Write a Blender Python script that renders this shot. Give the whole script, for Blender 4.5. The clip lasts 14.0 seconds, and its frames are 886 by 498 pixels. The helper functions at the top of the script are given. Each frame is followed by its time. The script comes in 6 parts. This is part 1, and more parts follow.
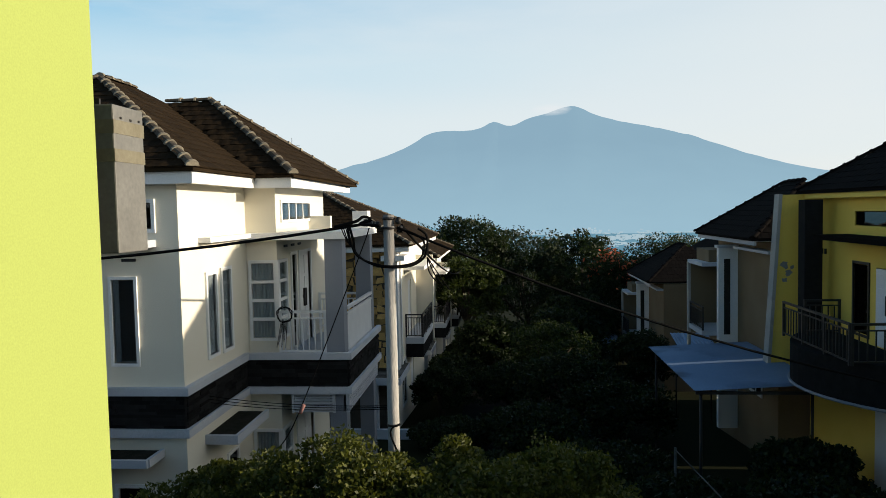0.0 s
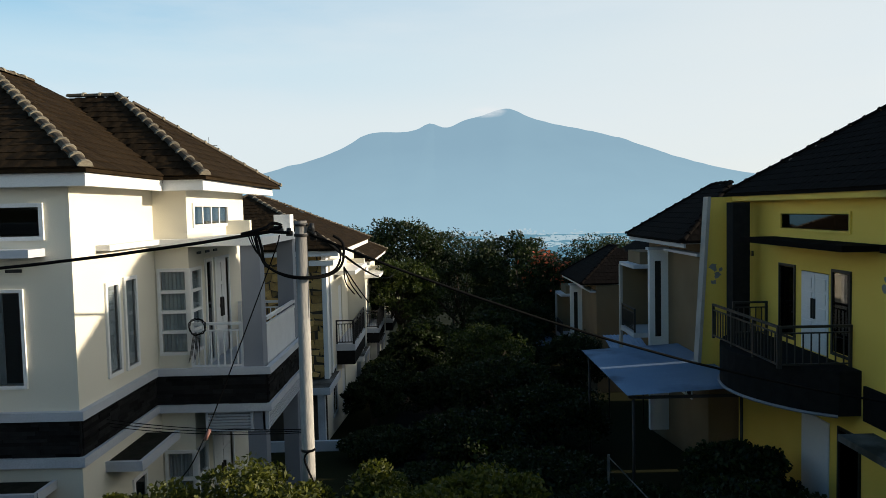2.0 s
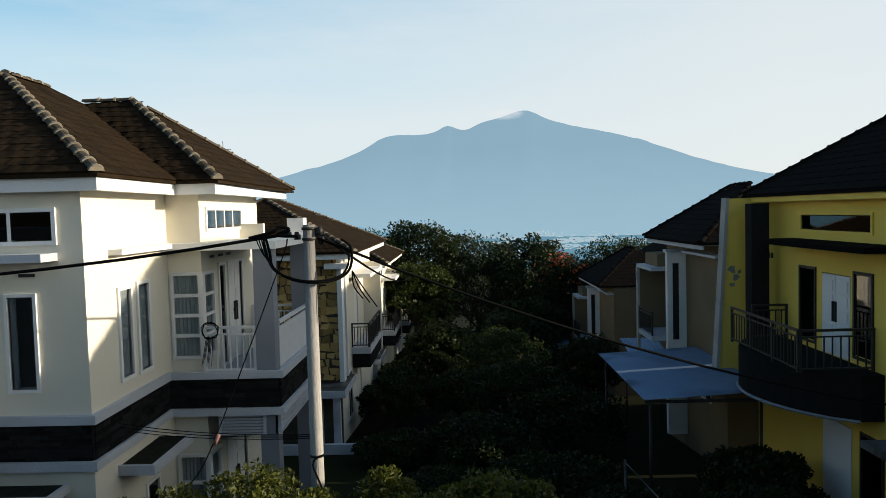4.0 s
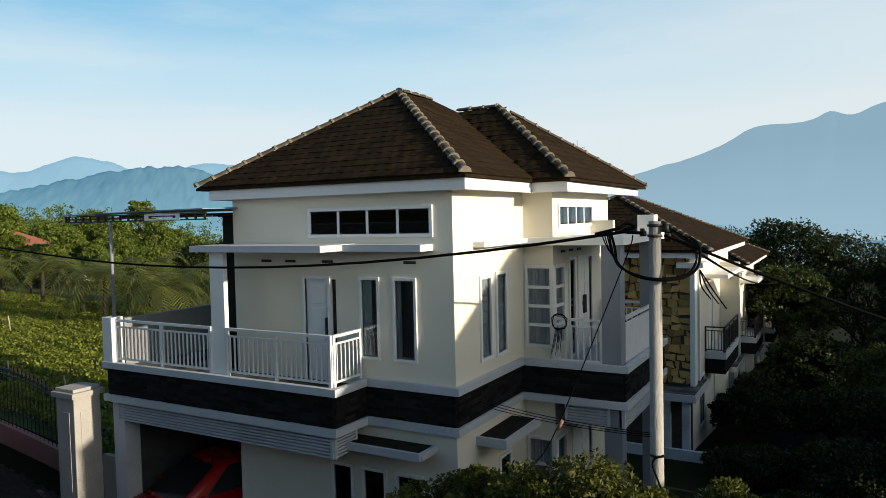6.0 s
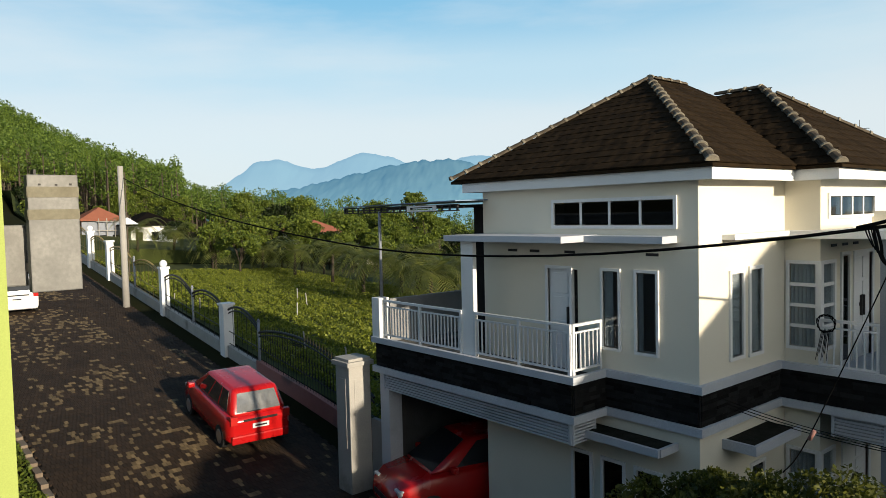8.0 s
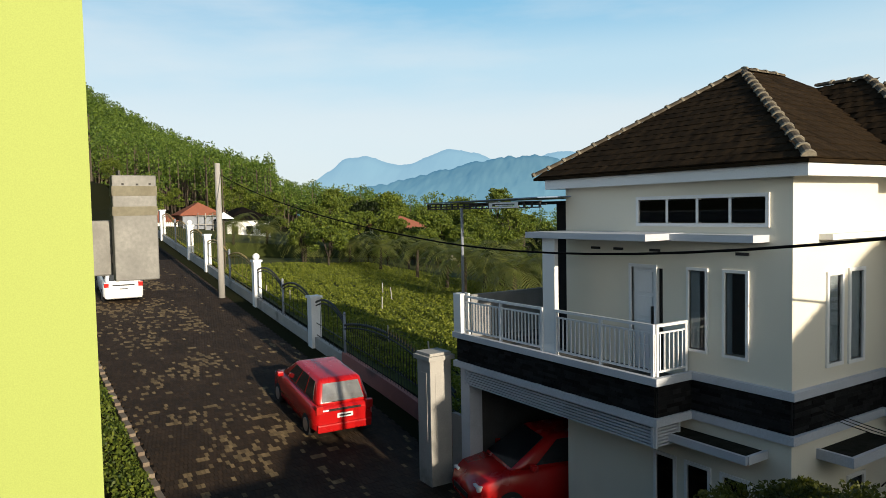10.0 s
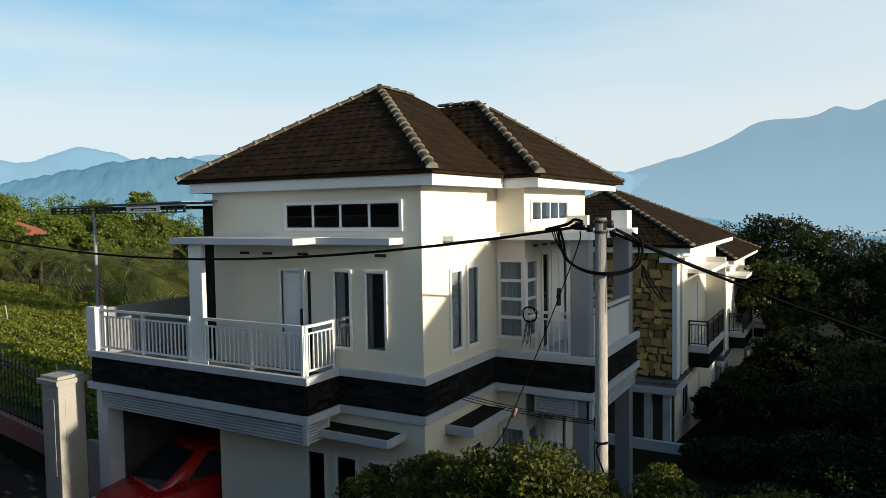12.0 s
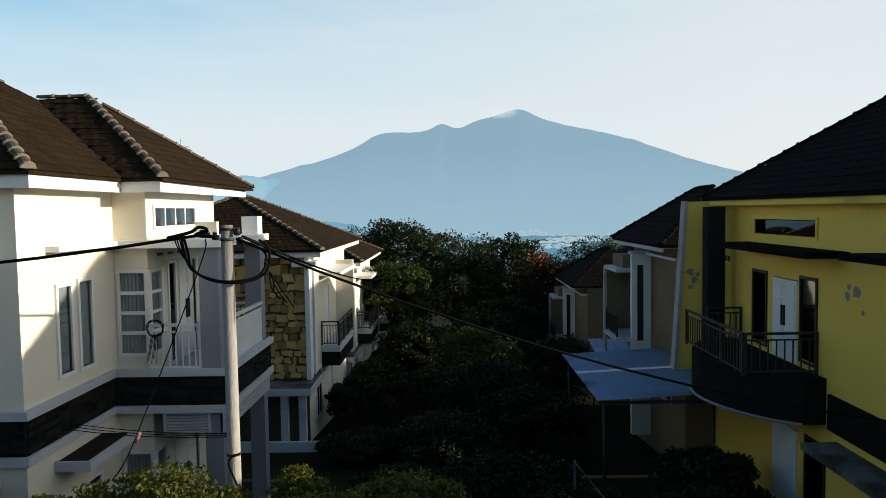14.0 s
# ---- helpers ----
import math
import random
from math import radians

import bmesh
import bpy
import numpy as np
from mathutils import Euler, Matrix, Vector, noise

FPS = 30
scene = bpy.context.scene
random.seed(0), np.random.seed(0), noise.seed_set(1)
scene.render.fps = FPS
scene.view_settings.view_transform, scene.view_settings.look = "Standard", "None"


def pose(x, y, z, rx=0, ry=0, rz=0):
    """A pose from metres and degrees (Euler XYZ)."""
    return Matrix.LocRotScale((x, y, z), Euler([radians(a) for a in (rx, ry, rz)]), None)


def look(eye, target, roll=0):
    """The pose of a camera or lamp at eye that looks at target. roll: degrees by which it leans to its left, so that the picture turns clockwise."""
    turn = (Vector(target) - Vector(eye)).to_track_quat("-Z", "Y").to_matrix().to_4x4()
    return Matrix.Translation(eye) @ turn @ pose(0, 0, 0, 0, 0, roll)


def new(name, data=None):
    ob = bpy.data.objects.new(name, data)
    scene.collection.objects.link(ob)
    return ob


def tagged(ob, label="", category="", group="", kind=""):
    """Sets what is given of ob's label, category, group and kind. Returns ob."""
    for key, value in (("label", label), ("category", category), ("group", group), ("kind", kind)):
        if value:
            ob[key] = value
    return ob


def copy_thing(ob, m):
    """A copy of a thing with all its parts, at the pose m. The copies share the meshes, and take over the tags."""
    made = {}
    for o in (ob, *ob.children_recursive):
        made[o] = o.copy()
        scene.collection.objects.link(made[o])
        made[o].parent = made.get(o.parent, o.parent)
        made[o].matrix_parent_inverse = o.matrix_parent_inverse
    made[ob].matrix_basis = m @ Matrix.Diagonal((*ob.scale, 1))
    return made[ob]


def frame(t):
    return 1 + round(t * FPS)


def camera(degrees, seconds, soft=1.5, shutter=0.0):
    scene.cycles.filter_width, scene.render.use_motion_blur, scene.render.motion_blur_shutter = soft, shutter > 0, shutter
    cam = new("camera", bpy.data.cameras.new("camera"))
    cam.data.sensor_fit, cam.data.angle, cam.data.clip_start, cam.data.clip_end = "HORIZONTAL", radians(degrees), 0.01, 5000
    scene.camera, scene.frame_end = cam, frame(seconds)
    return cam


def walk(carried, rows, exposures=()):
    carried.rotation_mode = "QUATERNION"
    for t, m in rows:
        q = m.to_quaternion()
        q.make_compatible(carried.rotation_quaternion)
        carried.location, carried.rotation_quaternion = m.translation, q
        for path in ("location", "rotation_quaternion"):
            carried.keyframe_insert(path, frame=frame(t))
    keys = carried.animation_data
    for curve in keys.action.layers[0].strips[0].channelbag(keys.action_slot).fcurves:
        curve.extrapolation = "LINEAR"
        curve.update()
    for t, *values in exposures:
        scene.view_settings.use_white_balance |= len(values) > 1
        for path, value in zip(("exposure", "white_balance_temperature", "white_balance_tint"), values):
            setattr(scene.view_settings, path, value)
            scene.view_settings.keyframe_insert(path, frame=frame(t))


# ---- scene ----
EXPOSURE = 0.5
SKY_STRENGTH = 0.071
AIRLIGHT = 0.71
HAZE = 1.12
SUN_STRENGTH = 5.0
cam = camera(64.0, 14.0, soft=0.45)
PATH = [
    (0, (-0.73, 0.091, 6.091), (-0.901, 2.08, 5.98), -1.2),
    (0.5, (-0.71, 0.318, 6.119), (-0.836, 2.31, 6.005), -1.2),
    (1, (-0.681, 0.476, 6.133), (-0.719, 2.472, 6.016), -1.3),
    (1.5, (-0.648, 0.655, 6.114), (-0.644, 2.652, 5.992), -1.3),
    (2, (-0.564, 0.759, 6.132), (-0.558, 2.756, 6.021), -1.3),
    (2.5, (-0.474, 0.812, 6.137), (-0.49, 2.808, 6.028), -1.5),
    (5, (-0.451, 0.869, 6.134), (-0.538, 2.865, 6.036), -1.2),
    (5.5, (-0.379, 0.873, 6.131), (-0.964, 2.783, 6.023), -1.4),
    (6, (-0.335, 0.764, 6.129), (-1.314, 2.506, 6.042), -1.3),
    (6.5, (-0.189, 0.705, 6.147), (-1.363, 2.32, 6.044), -1.4),
    (7, (-0.1, 0.698, 6.143), (-1.363, 2.246, 6.056), -1.3),
    (7.5, (-0.006, 0.724, 6.157), (-1.386, 2.169, 6.066), -1.4),
    (8, (0.1, 0.76, 6.157), (-1.435, 2.038, 6.057), -1.4),
    (8.2, (0.133, 0.762, 6.152), (-1.447, 1.983, 6.05), -1.4),
    (10.3, (0.198, 0.797, 6.16), (-1.479, 1.882, 6.0546), -1.1),
    (10.5, (0.211, 0.81, 6.148), (-1.416, 1.969, 6.0416), -1.1),
    (11, (0.25, 0.807, 6.135), (-1.174, 2.208, 6.0367), -0.9),
    (11.5, (0.288, 0.794, 6.133), (-0.903, 2.398, 6.0366), -1.0),
    (12, (0.331, 0.754, 6.147), (-0.655, 2.491, 6.0403), -0.9),
    (12.5, (0.345, 0.776, 6.141), (-0.443, 2.611, 6.04), -0.9),
    (13, (0.369, 0.824, 6.155), (-0.247, 2.724, 6.054), -1.0),
    (13.5, (0.396, 0.825, 6.162), (0.021, 2.786, 6.059), -0.9),
    (14, (0.414, 0.795, 6.17), (0.39, 2.792, 6.061), -0.9),
]
walk(cam, [(t, look(eye, to, roll)) for t, eye, to, roll in PATH], exposures=((0.0, EXPOSURE), (14.0, EXPOSURE)))

# ---- world and sun ----
TO_SUN = Vector((1.0, 0.0, 0.231)).normalized()
SUN_ELEVATION = math.asin(TO_SUN.z)
SUN_TURN = math.atan2(TO_SUN.x, TO_SUN.y)
world = bpy.data.worlds.new("world")
scene.world = world
world.use_nodes = True
wt = world.node_tree
wn, wl = wt.nodes, wt.links
sky = wn.new("ShaderNodeTexSky")
sky.sky_type, sky.sun_disc = "NISHITA", False
sky.sun_elevation, sky.sun_rotation = SUN_ELEVATION, SUN_TURN
sky.altitude, sky.air_density, sky.dust_density, sky.ozone_density = 700, 1.0, 0.6, 3.0
wco = wn.new("ShaderNodeTexCoord")
wsep = wn.new("ShaderNodeSeparateXYZ")
wl.new(wco.outputs["Generated"], wsep.inputs[0])
# thin high haze: white near the horizon, blue higher up, fading into the clear sky overhead
wveil = wn.new("ShaderNodeValToRGB")
wveil.color_ramp.interpolation = "EASE"
for wp, wc in ((0.11, (0.69, 0.79, 0.83)), (0.19, (0.52, 0.72, 0.83)), (0.29, (0.23, 0.53, 0.76)), (0.42, (0.12, 0.29, 0.48))):
    wveil.color_ramp.elements.new(wp).color = (*wc, 1)
wveil.color_ramp.elements[0].color = (0.69, 0.76, 0.79, 1)
wveil.color_ramp.elements[-1].position = 0.80
wveil.color_ramp.elements[-1].color = (0.045, 0.11, 0.21, 1)
wl.new(wsep.outputs["Z"], wveil.inputs["Fac"])
# the haze is whiter on the sun's side
wside = wn.new("ShaderNodeMapRange")
for wk, wv in ((1, -0.60), (2, 0.40), (3, 0.0), (4, 0.85)):
    wside.inputs[wk].default_value = wv
wl.new(wsep.outputs["X"], wside.inputs[0])
wfade = wn.new("ShaderNodeMapRange")
for wk, wv in ((1, 0.28), (2, 0.46), (3, 1.0), (4, 0.0)):
    wfade.inputs[wk].default_value = wv
wl.new(wsep.outputs["Z"], wfade.inputs[0])
wmul = wn.new("ShaderNodeMath")
wmul.operation = "MULTIPLY"
wl.new(wside.outputs[0], wmul.inputs[0])
wl.new(wfade.outputs[0], wmul.inputs[1])
wsun = wn.new("ShaderNodeMix")
wsun.data_type = "RGBA"
wsun.inputs[7].default_value = (0.78, 0.81, 0.80, 1)
wl.new(wmul.outputs[0], wsun.inputs[0])
wl.new(wveil.outputs["Color"], wsun.inputs[6])
# streaks of thin cloud
wmap = wn.new("ShaderNodeMapping")
wmap.inputs["Scale"].default_value = (1.2, 1.2, 6.0)
wmap.inputs["Rotation"].default_value = (0.06, 0.10, 0.4)
wl.new(wco.outputs["Generated"], wmap.inputs["Vector"])
wnoise = wn.new("ShaderNodeTexNoise")
wnoise.inputs["Scale"].default_value, wnoise.inputs["Detail"].default_value, wnoise.inputs["Roughness"].default_value = 1.7, 7, 0.55
wl.new(wmap.outputs["Vector"], wnoise.inputs["Vector"])
wstreak = wn.new("ShaderNodeMapRange")
for wk, wv in ((1, 0.42), (2, 0.70), (3, 0.0), (4, 0.65)):
    wstreak.inputs[wk].default_value = wv
wl.new(wnoise.outputs["Fac"], wstreak.inputs[0])
wmul2 = wn.new("ShaderNodeMath")
wmul2.operation = "MULTIPLY"
wl.new(wstreak.outputs[0], wmul2.inputs[0])
wl.new(wfade.outputs[0], wmul2.inputs[1])
wcloud = wn.new("ShaderNodeMix")
wcloud.data_type = "RGBA"
wcloud.inputs[7].default_value = (0.72, 0.79, 0.82, 1)
wl.new(wmul2.outputs[0], wcloud.inputs[0])
wl.new(wsun.outputs[2], wcloud.inputs[6])
# broad bright aureole in the haze round the sun
wnear = wn.new("ShaderNodeMapRange")
wnear.interpolation_type = "SMOOTHSTEP"
for wk, wv in ((1, 0.50), (2, 1.0), (3, 0.0), (4, 1.0)):
    wnear.inputs[wk].default_value = wv
wl.new(wsep.outputs["X"], wnear.inputs[0])
wglow = wn.new("ShaderNodeVectorMath")
wglow.operation = "SCALE"
wglow.inputs[0].default_value = (1.5, 1.3, 0.95)
wl.new(wnear.outputs[0], wglow.inputs["Scale"])
wadd = wn.new("ShaderNodeVectorMath")
wadd.operation = "ADD"
wl.new(wcloud.outputs[2], wadd.inputs[0])
wl.new(wglow.outputs[0], wadd.inputs[1])
# clear sky adds its own gradient
wscale = wn.new("ShaderNodeVectorMath")
wscale.operation = "SCALE"
wscale.inputs["Scale"].default_value = 10.0 * HAZE
wl.new(wadd.outputs[0], wscale.inputs[0])
wmix = wn.new("ShaderNodeMix")
wmix.data_type = "RGBA"
wmix.inputs[0].default_value = 0.88
wl.new(sky.outputs["Color"], wmix.inputs[6])
wl.new(wscale.outputs[0], wmix.inputs[7])
wl.new(wmix.outputs[2], wn["Background"].inputs["Color"])
wn["Background"].inputs["Strength"].default_value = SKY_STRENGTH
sun = new("sun", bpy.data.lights.new("sun", "SUN"))
sun.data.energy, sun.data.angle, sun.data.color = SUN_STRENGTH, radians(0.55), (1.0, 0.86, 0.66)
sun.matrix_world = look(TO_SUN * 80, (0, 0, 0))


# ---- materials ----
def mat(name, a, b, rough=0.7, scale=3.0, bump=0.15, fine=40.0, metal=0.0, stretch=(1, 1, 1), island=0.0, spec=0.25, stain=None, stain_at=(0.55, 0.7)):
    """Two colours mixed by coarse noise, fine noise as relief, an optional stain colour."""
    m = bpy.data.materials.new(name)
    m.use_nodes = True
    n, l = m.node_tree.nodes, m.node_tree.links
    p = n["Principled BSDF"]
    p.inputs["Metallic"].default_value = metal
    p.inputs["Specular IOR Level"].default_value = spec
    co = n.new("ShaderNodeTexCoord")
    mp = n.new("ShaderNodeMapping")
    mp.inputs["Scale"].default_value = stretch
    l.new(co.outputs["Object"], mp.inputs["Vector"])

    def cloud(sc, detail=6):
        t = n.new("ShaderNodeTexNoise")
        t.inputs["Scale"].default_value, t.inputs["Detail"].default_value = sc, detail
        l.new(mp.outputs["Vector"], t.inputs["Vector"])
        return t

    def mixed(fac, c0, c1):
        x = n.new("ShaderNodeMix")
        x.data_type = "RGBA"
        l.new(fac, x.inputs[0])
        for k, c in ((6, c0), (7, c1)):
            if isinstance(c, tuple):
                x.inputs[k].default_value = (*c, 1)
            else:
                l.new(c, x.inputs[k])
        return x.outputs[2]

    def span(fac, lo, hi):
        r = n.new("ShaderNodeMapRange")
        r.inputs[1].default_value, r.inputs[2].default_value = lo, hi
        l.new(fac, r.inputs[0])
        return r.outputs[0]

    coarse, grain = cloud(scale), cloud(fine, 4)
    color = mixed(span(coarse.outputs["Fac"], 0.3, 0.7), a, b)
    color = mixed(span(grain.outputs["Fac"], 0.2, 0.9), color, tuple(0.8 * v for v in b))
    if island:
        g = n.new("ShaderNodeNewGeometry")
        o = n.new("ShaderNodeObjectInfo")
        add = n.new("ShaderNodeMath")
        add.operation = "ADD"
        l.new(g.outputs["Random Per Island"], add.inputs[0])
        l.new(o.outputs["Random"], add.inputs[1])
        fr = n.new("ShaderNodeMath")
        fr.operation = "FRACT"
        l.new(add.outputs[0], fr.inputs[0])
        hsv = n.new("ShaderNodeHueSaturation")
        l.new(color, hsv.inputs["Color"])
        r = n.new("ShaderNodeMapRange")
        r.inputs[3].default_value, r.inputs[4].default_value = 1 - island, 1 + island
        l.new(fr.outputs[0], r.inputs[0])
        l.new(r.outputs[0], hsv.inputs["Value"])
        color = hsv.outputs["Color"]
    if stain:
        st = cloud(scale * 0.6, 8)
        color = mixed(span(st.outputs["Fac"], *stain_at), color, stain)
    l.new(color, p.inputs["Base Color"])
    rr = n.new("ShaderNodeMapRange")
    rr.inputs[3].default_value, rr.inputs[4].default_value = max(rough - 0.12, 0.02), min(rough + 0.12, 1)
    l.new(coarse.outputs["Fac"], rr.inputs[0])
    l.new(rr.outputs[0], p.inputs["Roughness"])
    if bump:
        bp = n.new("ShaderNodeBump")
        bp.inputs["Strength"].default_value, bp.inputs["Distance"].default_value = bump, 0.02
        l.new(grain.outputs["Fac"], bp.inputs["Height"])
        l.new(bp.outputs["Normal"], p.inputs["Normal"])
    return m


def leaf_mat(name, dark, light, back):
    """Leaves: diffuse and some light let through, varied leaf by leaf."""
    m = bpy.data.materials.new(name)
    m.use_nodes = True
    n, l = m.node_tree.nodes, m.node_tree.links
    n.remove(n["Principled BSDF"])
    g = n.new("ShaderNodeNewGeometry")
    x = n.new("ShaderNodeMix")
    x.data_type = "RGBA"
    x.inputs[6].default_value, x.inputs[7].default_value = (*dark, 1), (*light, 1)
    l.new(g.outputs["Random Per Island"], x.inputs[0])
    d = n.new("ShaderNodeBsdfPrincipled")
    d.inputs["Roughness"].default_value = 0.55
    d.inputs["Specular IOR Level"].default_value = 0.25
    l.new(x.outputs[2], d.inputs["Base Color"])
    t = n.new("ShaderNodeBsdfTranslucent")
    t.inputs["Color"].default_value = (*back, 1)
    s = n.new("ShaderNodeMixShader")
    s.inputs[0].default_value = 0.3
    l.new(d.outputs[0], s.inputs[1])
    l.new(t.outputs[0], s.inputs[2])
    l.new(s.outputs[0], n["Material Output"].inputs["Surface"])
    return m


def glass_mat(name, tint):
    m = bpy.data.materials.new(name)
    m.use_nodes = True
    n, l = m.node_tree.nodes, m.node_tree.links
    n.remove(n["Principled BSDF"])
    g = n.new("ShaderNodeBsdfGlossy")
    g.inputs["Roughness"].default_value = 0.02
    t = n.new("ShaderNodeBsdfTransparent")
    t.inputs["Color"].default_value = (*tint, 1)
    lw = n.new("ShaderNodeLayerWeight")
    lw.inputs["Blend"].default_value = 0.5
    steep = n.new("ShaderNodeMath")
    steep.operation = "POWER"
    steep.inputs[1].default_value = 4.0
    l.new(lw.outputs["Facing"], steep.inputs[0])
    fres = n.new("ShaderNodeMath")
    fres.operation = "MULTIPLY_ADD"
    fres.inputs[1].default_value, fres.inputs[2].default_value = 0.85, 0.05
    l.new(steep.outputs[0], fres.inputs[0])
    s = n.new("ShaderNodeMixShader")
    l.new(fres.outputs[0], s.inputs[0])
    l.new(t.outputs[0], s.inputs[1])
    l.new(g.outputs[0], s.inputs[2])
    l.new(s.outputs[0], n["Material Output"].inputs["Surface"])
    return m


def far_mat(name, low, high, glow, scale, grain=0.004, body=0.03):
    """A distant backdrop: the haze of miles of bright air, painted as emission."""
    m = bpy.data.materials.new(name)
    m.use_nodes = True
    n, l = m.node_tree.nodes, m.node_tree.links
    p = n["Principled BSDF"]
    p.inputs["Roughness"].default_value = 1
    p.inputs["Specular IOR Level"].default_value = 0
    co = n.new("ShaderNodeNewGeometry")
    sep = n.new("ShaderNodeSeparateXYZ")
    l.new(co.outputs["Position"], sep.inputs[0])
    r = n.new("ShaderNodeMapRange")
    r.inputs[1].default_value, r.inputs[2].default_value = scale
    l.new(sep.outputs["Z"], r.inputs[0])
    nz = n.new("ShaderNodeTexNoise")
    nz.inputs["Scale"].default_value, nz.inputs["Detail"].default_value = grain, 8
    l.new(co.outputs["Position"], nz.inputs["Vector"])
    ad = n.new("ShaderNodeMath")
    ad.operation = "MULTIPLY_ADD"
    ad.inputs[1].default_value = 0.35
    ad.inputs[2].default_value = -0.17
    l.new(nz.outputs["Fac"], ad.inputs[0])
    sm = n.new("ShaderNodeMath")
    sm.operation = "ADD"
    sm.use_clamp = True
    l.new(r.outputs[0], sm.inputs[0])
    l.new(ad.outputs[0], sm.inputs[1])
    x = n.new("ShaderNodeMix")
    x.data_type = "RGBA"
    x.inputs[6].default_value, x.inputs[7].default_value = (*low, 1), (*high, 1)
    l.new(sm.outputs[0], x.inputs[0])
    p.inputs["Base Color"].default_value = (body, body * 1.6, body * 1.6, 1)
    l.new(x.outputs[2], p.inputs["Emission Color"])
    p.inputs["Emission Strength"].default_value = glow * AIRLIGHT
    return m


PLASTER = mat("cream_plaster", (0.70, 0.66, 0.555), (0.74, 0.705, 0.60), 0.8, 0.7, 0.12, 60, stain=(0.55, 0.50, 0.41), stain_at=(0.60, 0.8))
WHITE = mat("white_paint", (0.80, 0.80, 0.79), (0.74, 0.75, 0.75), 0.6, 1.5, 0.08, 50)
GREYPOST = mat("grey_paint", (0.25, 0.27, 0.31), (0.20, 0.22, 0.26), 0.6, 1.5, 0.08, 50)
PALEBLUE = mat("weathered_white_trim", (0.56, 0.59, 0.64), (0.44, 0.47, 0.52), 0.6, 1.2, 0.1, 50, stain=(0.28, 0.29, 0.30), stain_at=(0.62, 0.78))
WEATHERED = mat("weathered_off_white_render", (0.44, 0.42, 0.38), (0.34, 0.33, 0.31), 0.85, 1.5, 0.25, 40, stain=(0.12, 0.115, 0.105), stain_at=(0.56, 0.72))
SLATE = mat("dark_ledge_stone", (0.010, 0.010, 0.011), (0.020, 0.020, 0.020), 0.9, 6, 0.4, 50, island=0.45, spec=0.03)
MOSSY = mat("stained_concrete", (0.20, 0.20, 0.19), (0.09, 0.09, 0.085), 0.85, 2.5, 0.35, 40, stain=(0.035, 0.035, 0.03), stain_at=(0.45, 0.62))
BLACKMOSS = mat("rain_blackened_concrete", (0.035, 0.034, 0.028), (0.015, 0.016, 0.012), 0.95, 5, 0.4, 40, spec=0.05)
ROOFTILE = mat("weathered_concrete_tile", (0.042, 0.027, 0.014), (0.014, 0.010, 0.006), 0.95, 3, 0.4, 30, island=0.2, spec=0.03)
RIDGE = mat("lichened_ridge_tile", (0.15, 0.122, 0.088), (0.05, 0.04, 0.028), 0.9, 5, 0.5, 35, island=0.25)
COLLAR = mat("pale_mortared_collar", (0.30, 0.265, 0.20), (0.16, 0.14, 0.105), 0.9, 6, 0.5, 35, island=0.2)
ROOFDARK = mat("black_tile", (0.007, 0.006, 0.006), (0.011, 0.009, 0.008), 0.98, 3, 0.4, 30, island=0.3, spec=0.03)
STEEL = mat("white_enamelled_steel", (0.72, 0.74, 0.76), (0.62, 0.64, 0.66), 0.4, 3, 0.05, 60)
IRON = mat("black_iron", (0.02, 0.02, 0.022), (0.035, 0.032, 0.03), 0.5, 8, 0.2, 60)
GOLD = mat("dull_gold_paint", (0.42, 0.30, 0.10), (0.28, 0.20, 0.08), 0.5, 8, 0.2, 60)
CONCRETE = mat("pale_concrete", (0.42, 0.40, 0.37), (0.30, 0.29, 0.27), 0.85, 2.5, 0.4, 45, stretch=(1, 1, 0.25), stain=(0.16, 0.15, 0.14), stain_at=(0.55, 0.72))
GREYWALL = mat("grey_render", (0.30, 0.30, 0.30), (0.22, 0.22, 0.22), 0.9, 1.3, 0.2, 40)
# render darkened to carry the carport's shade
SHADEWALL = mat("shade_darkened_render", (0.10, 0.10, 0.10), (0.06, 0.06, 0.06), 0.95, 1.3, 0.2, 40, spec=0.03)
YELLOW = mat("yellow_plaster", (0.85, 0.62, 0.13), (0.80, 0.57, 0.11), 0.8, 0.8, 0.12, 50, stain=(0.45, 0.35, 0.12), stain_at=(0.64, 0.75))
LIME = mat("lime_yellow_paint", (0.315, 0.375, 0.095), (0.31, 0.37, 0.093), 0.7, 0.3, 0.0, 420)
BEIGE = mat("beige_plaster", (0.20, 0.15, 0.09), (0.16, 0.12, 0.07), 0.85, 0.9, 0.15, 45)
STONE = mat("rough_yellow_stone", (0.56, 0.36, 0.12), (0.34, 0.22, 0.085), 0.9, 5, 0.6, 30, island=0.5)
MORTAR = mat("dark_mortar", (0.09, 0.075, 0.06), (0.06, 0.05, 0.04), 0.95, 5, 0.4, 40)
DOORWHITE = mat("white_door_paint", (0.76, 0.78, 0.80), (0.70, 0.72, 0.74), 0.45, 2, 0.05, 60)
CURTAIN = mat("grey_curtain", (0.42, 0.45, 0.47), (0.30, 0.33, 0.35), 0.9, 2, 0.3, 60, stretch=(1, 1, 0.1))
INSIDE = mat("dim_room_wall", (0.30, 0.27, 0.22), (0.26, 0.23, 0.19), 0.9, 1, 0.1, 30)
GLASS = glass_mat("window_glass", (0.88, 0.91, 0.92))
DARKGLASS = glass_mat("tinted_glass", (0.22, 0.23, 0.25))
RED = mat("red_car_paint", (0.44, 0.008, 0.008), (0.40, 0.007, 0.008), 0.25, 2, 0.0, 60, spec=0.6)
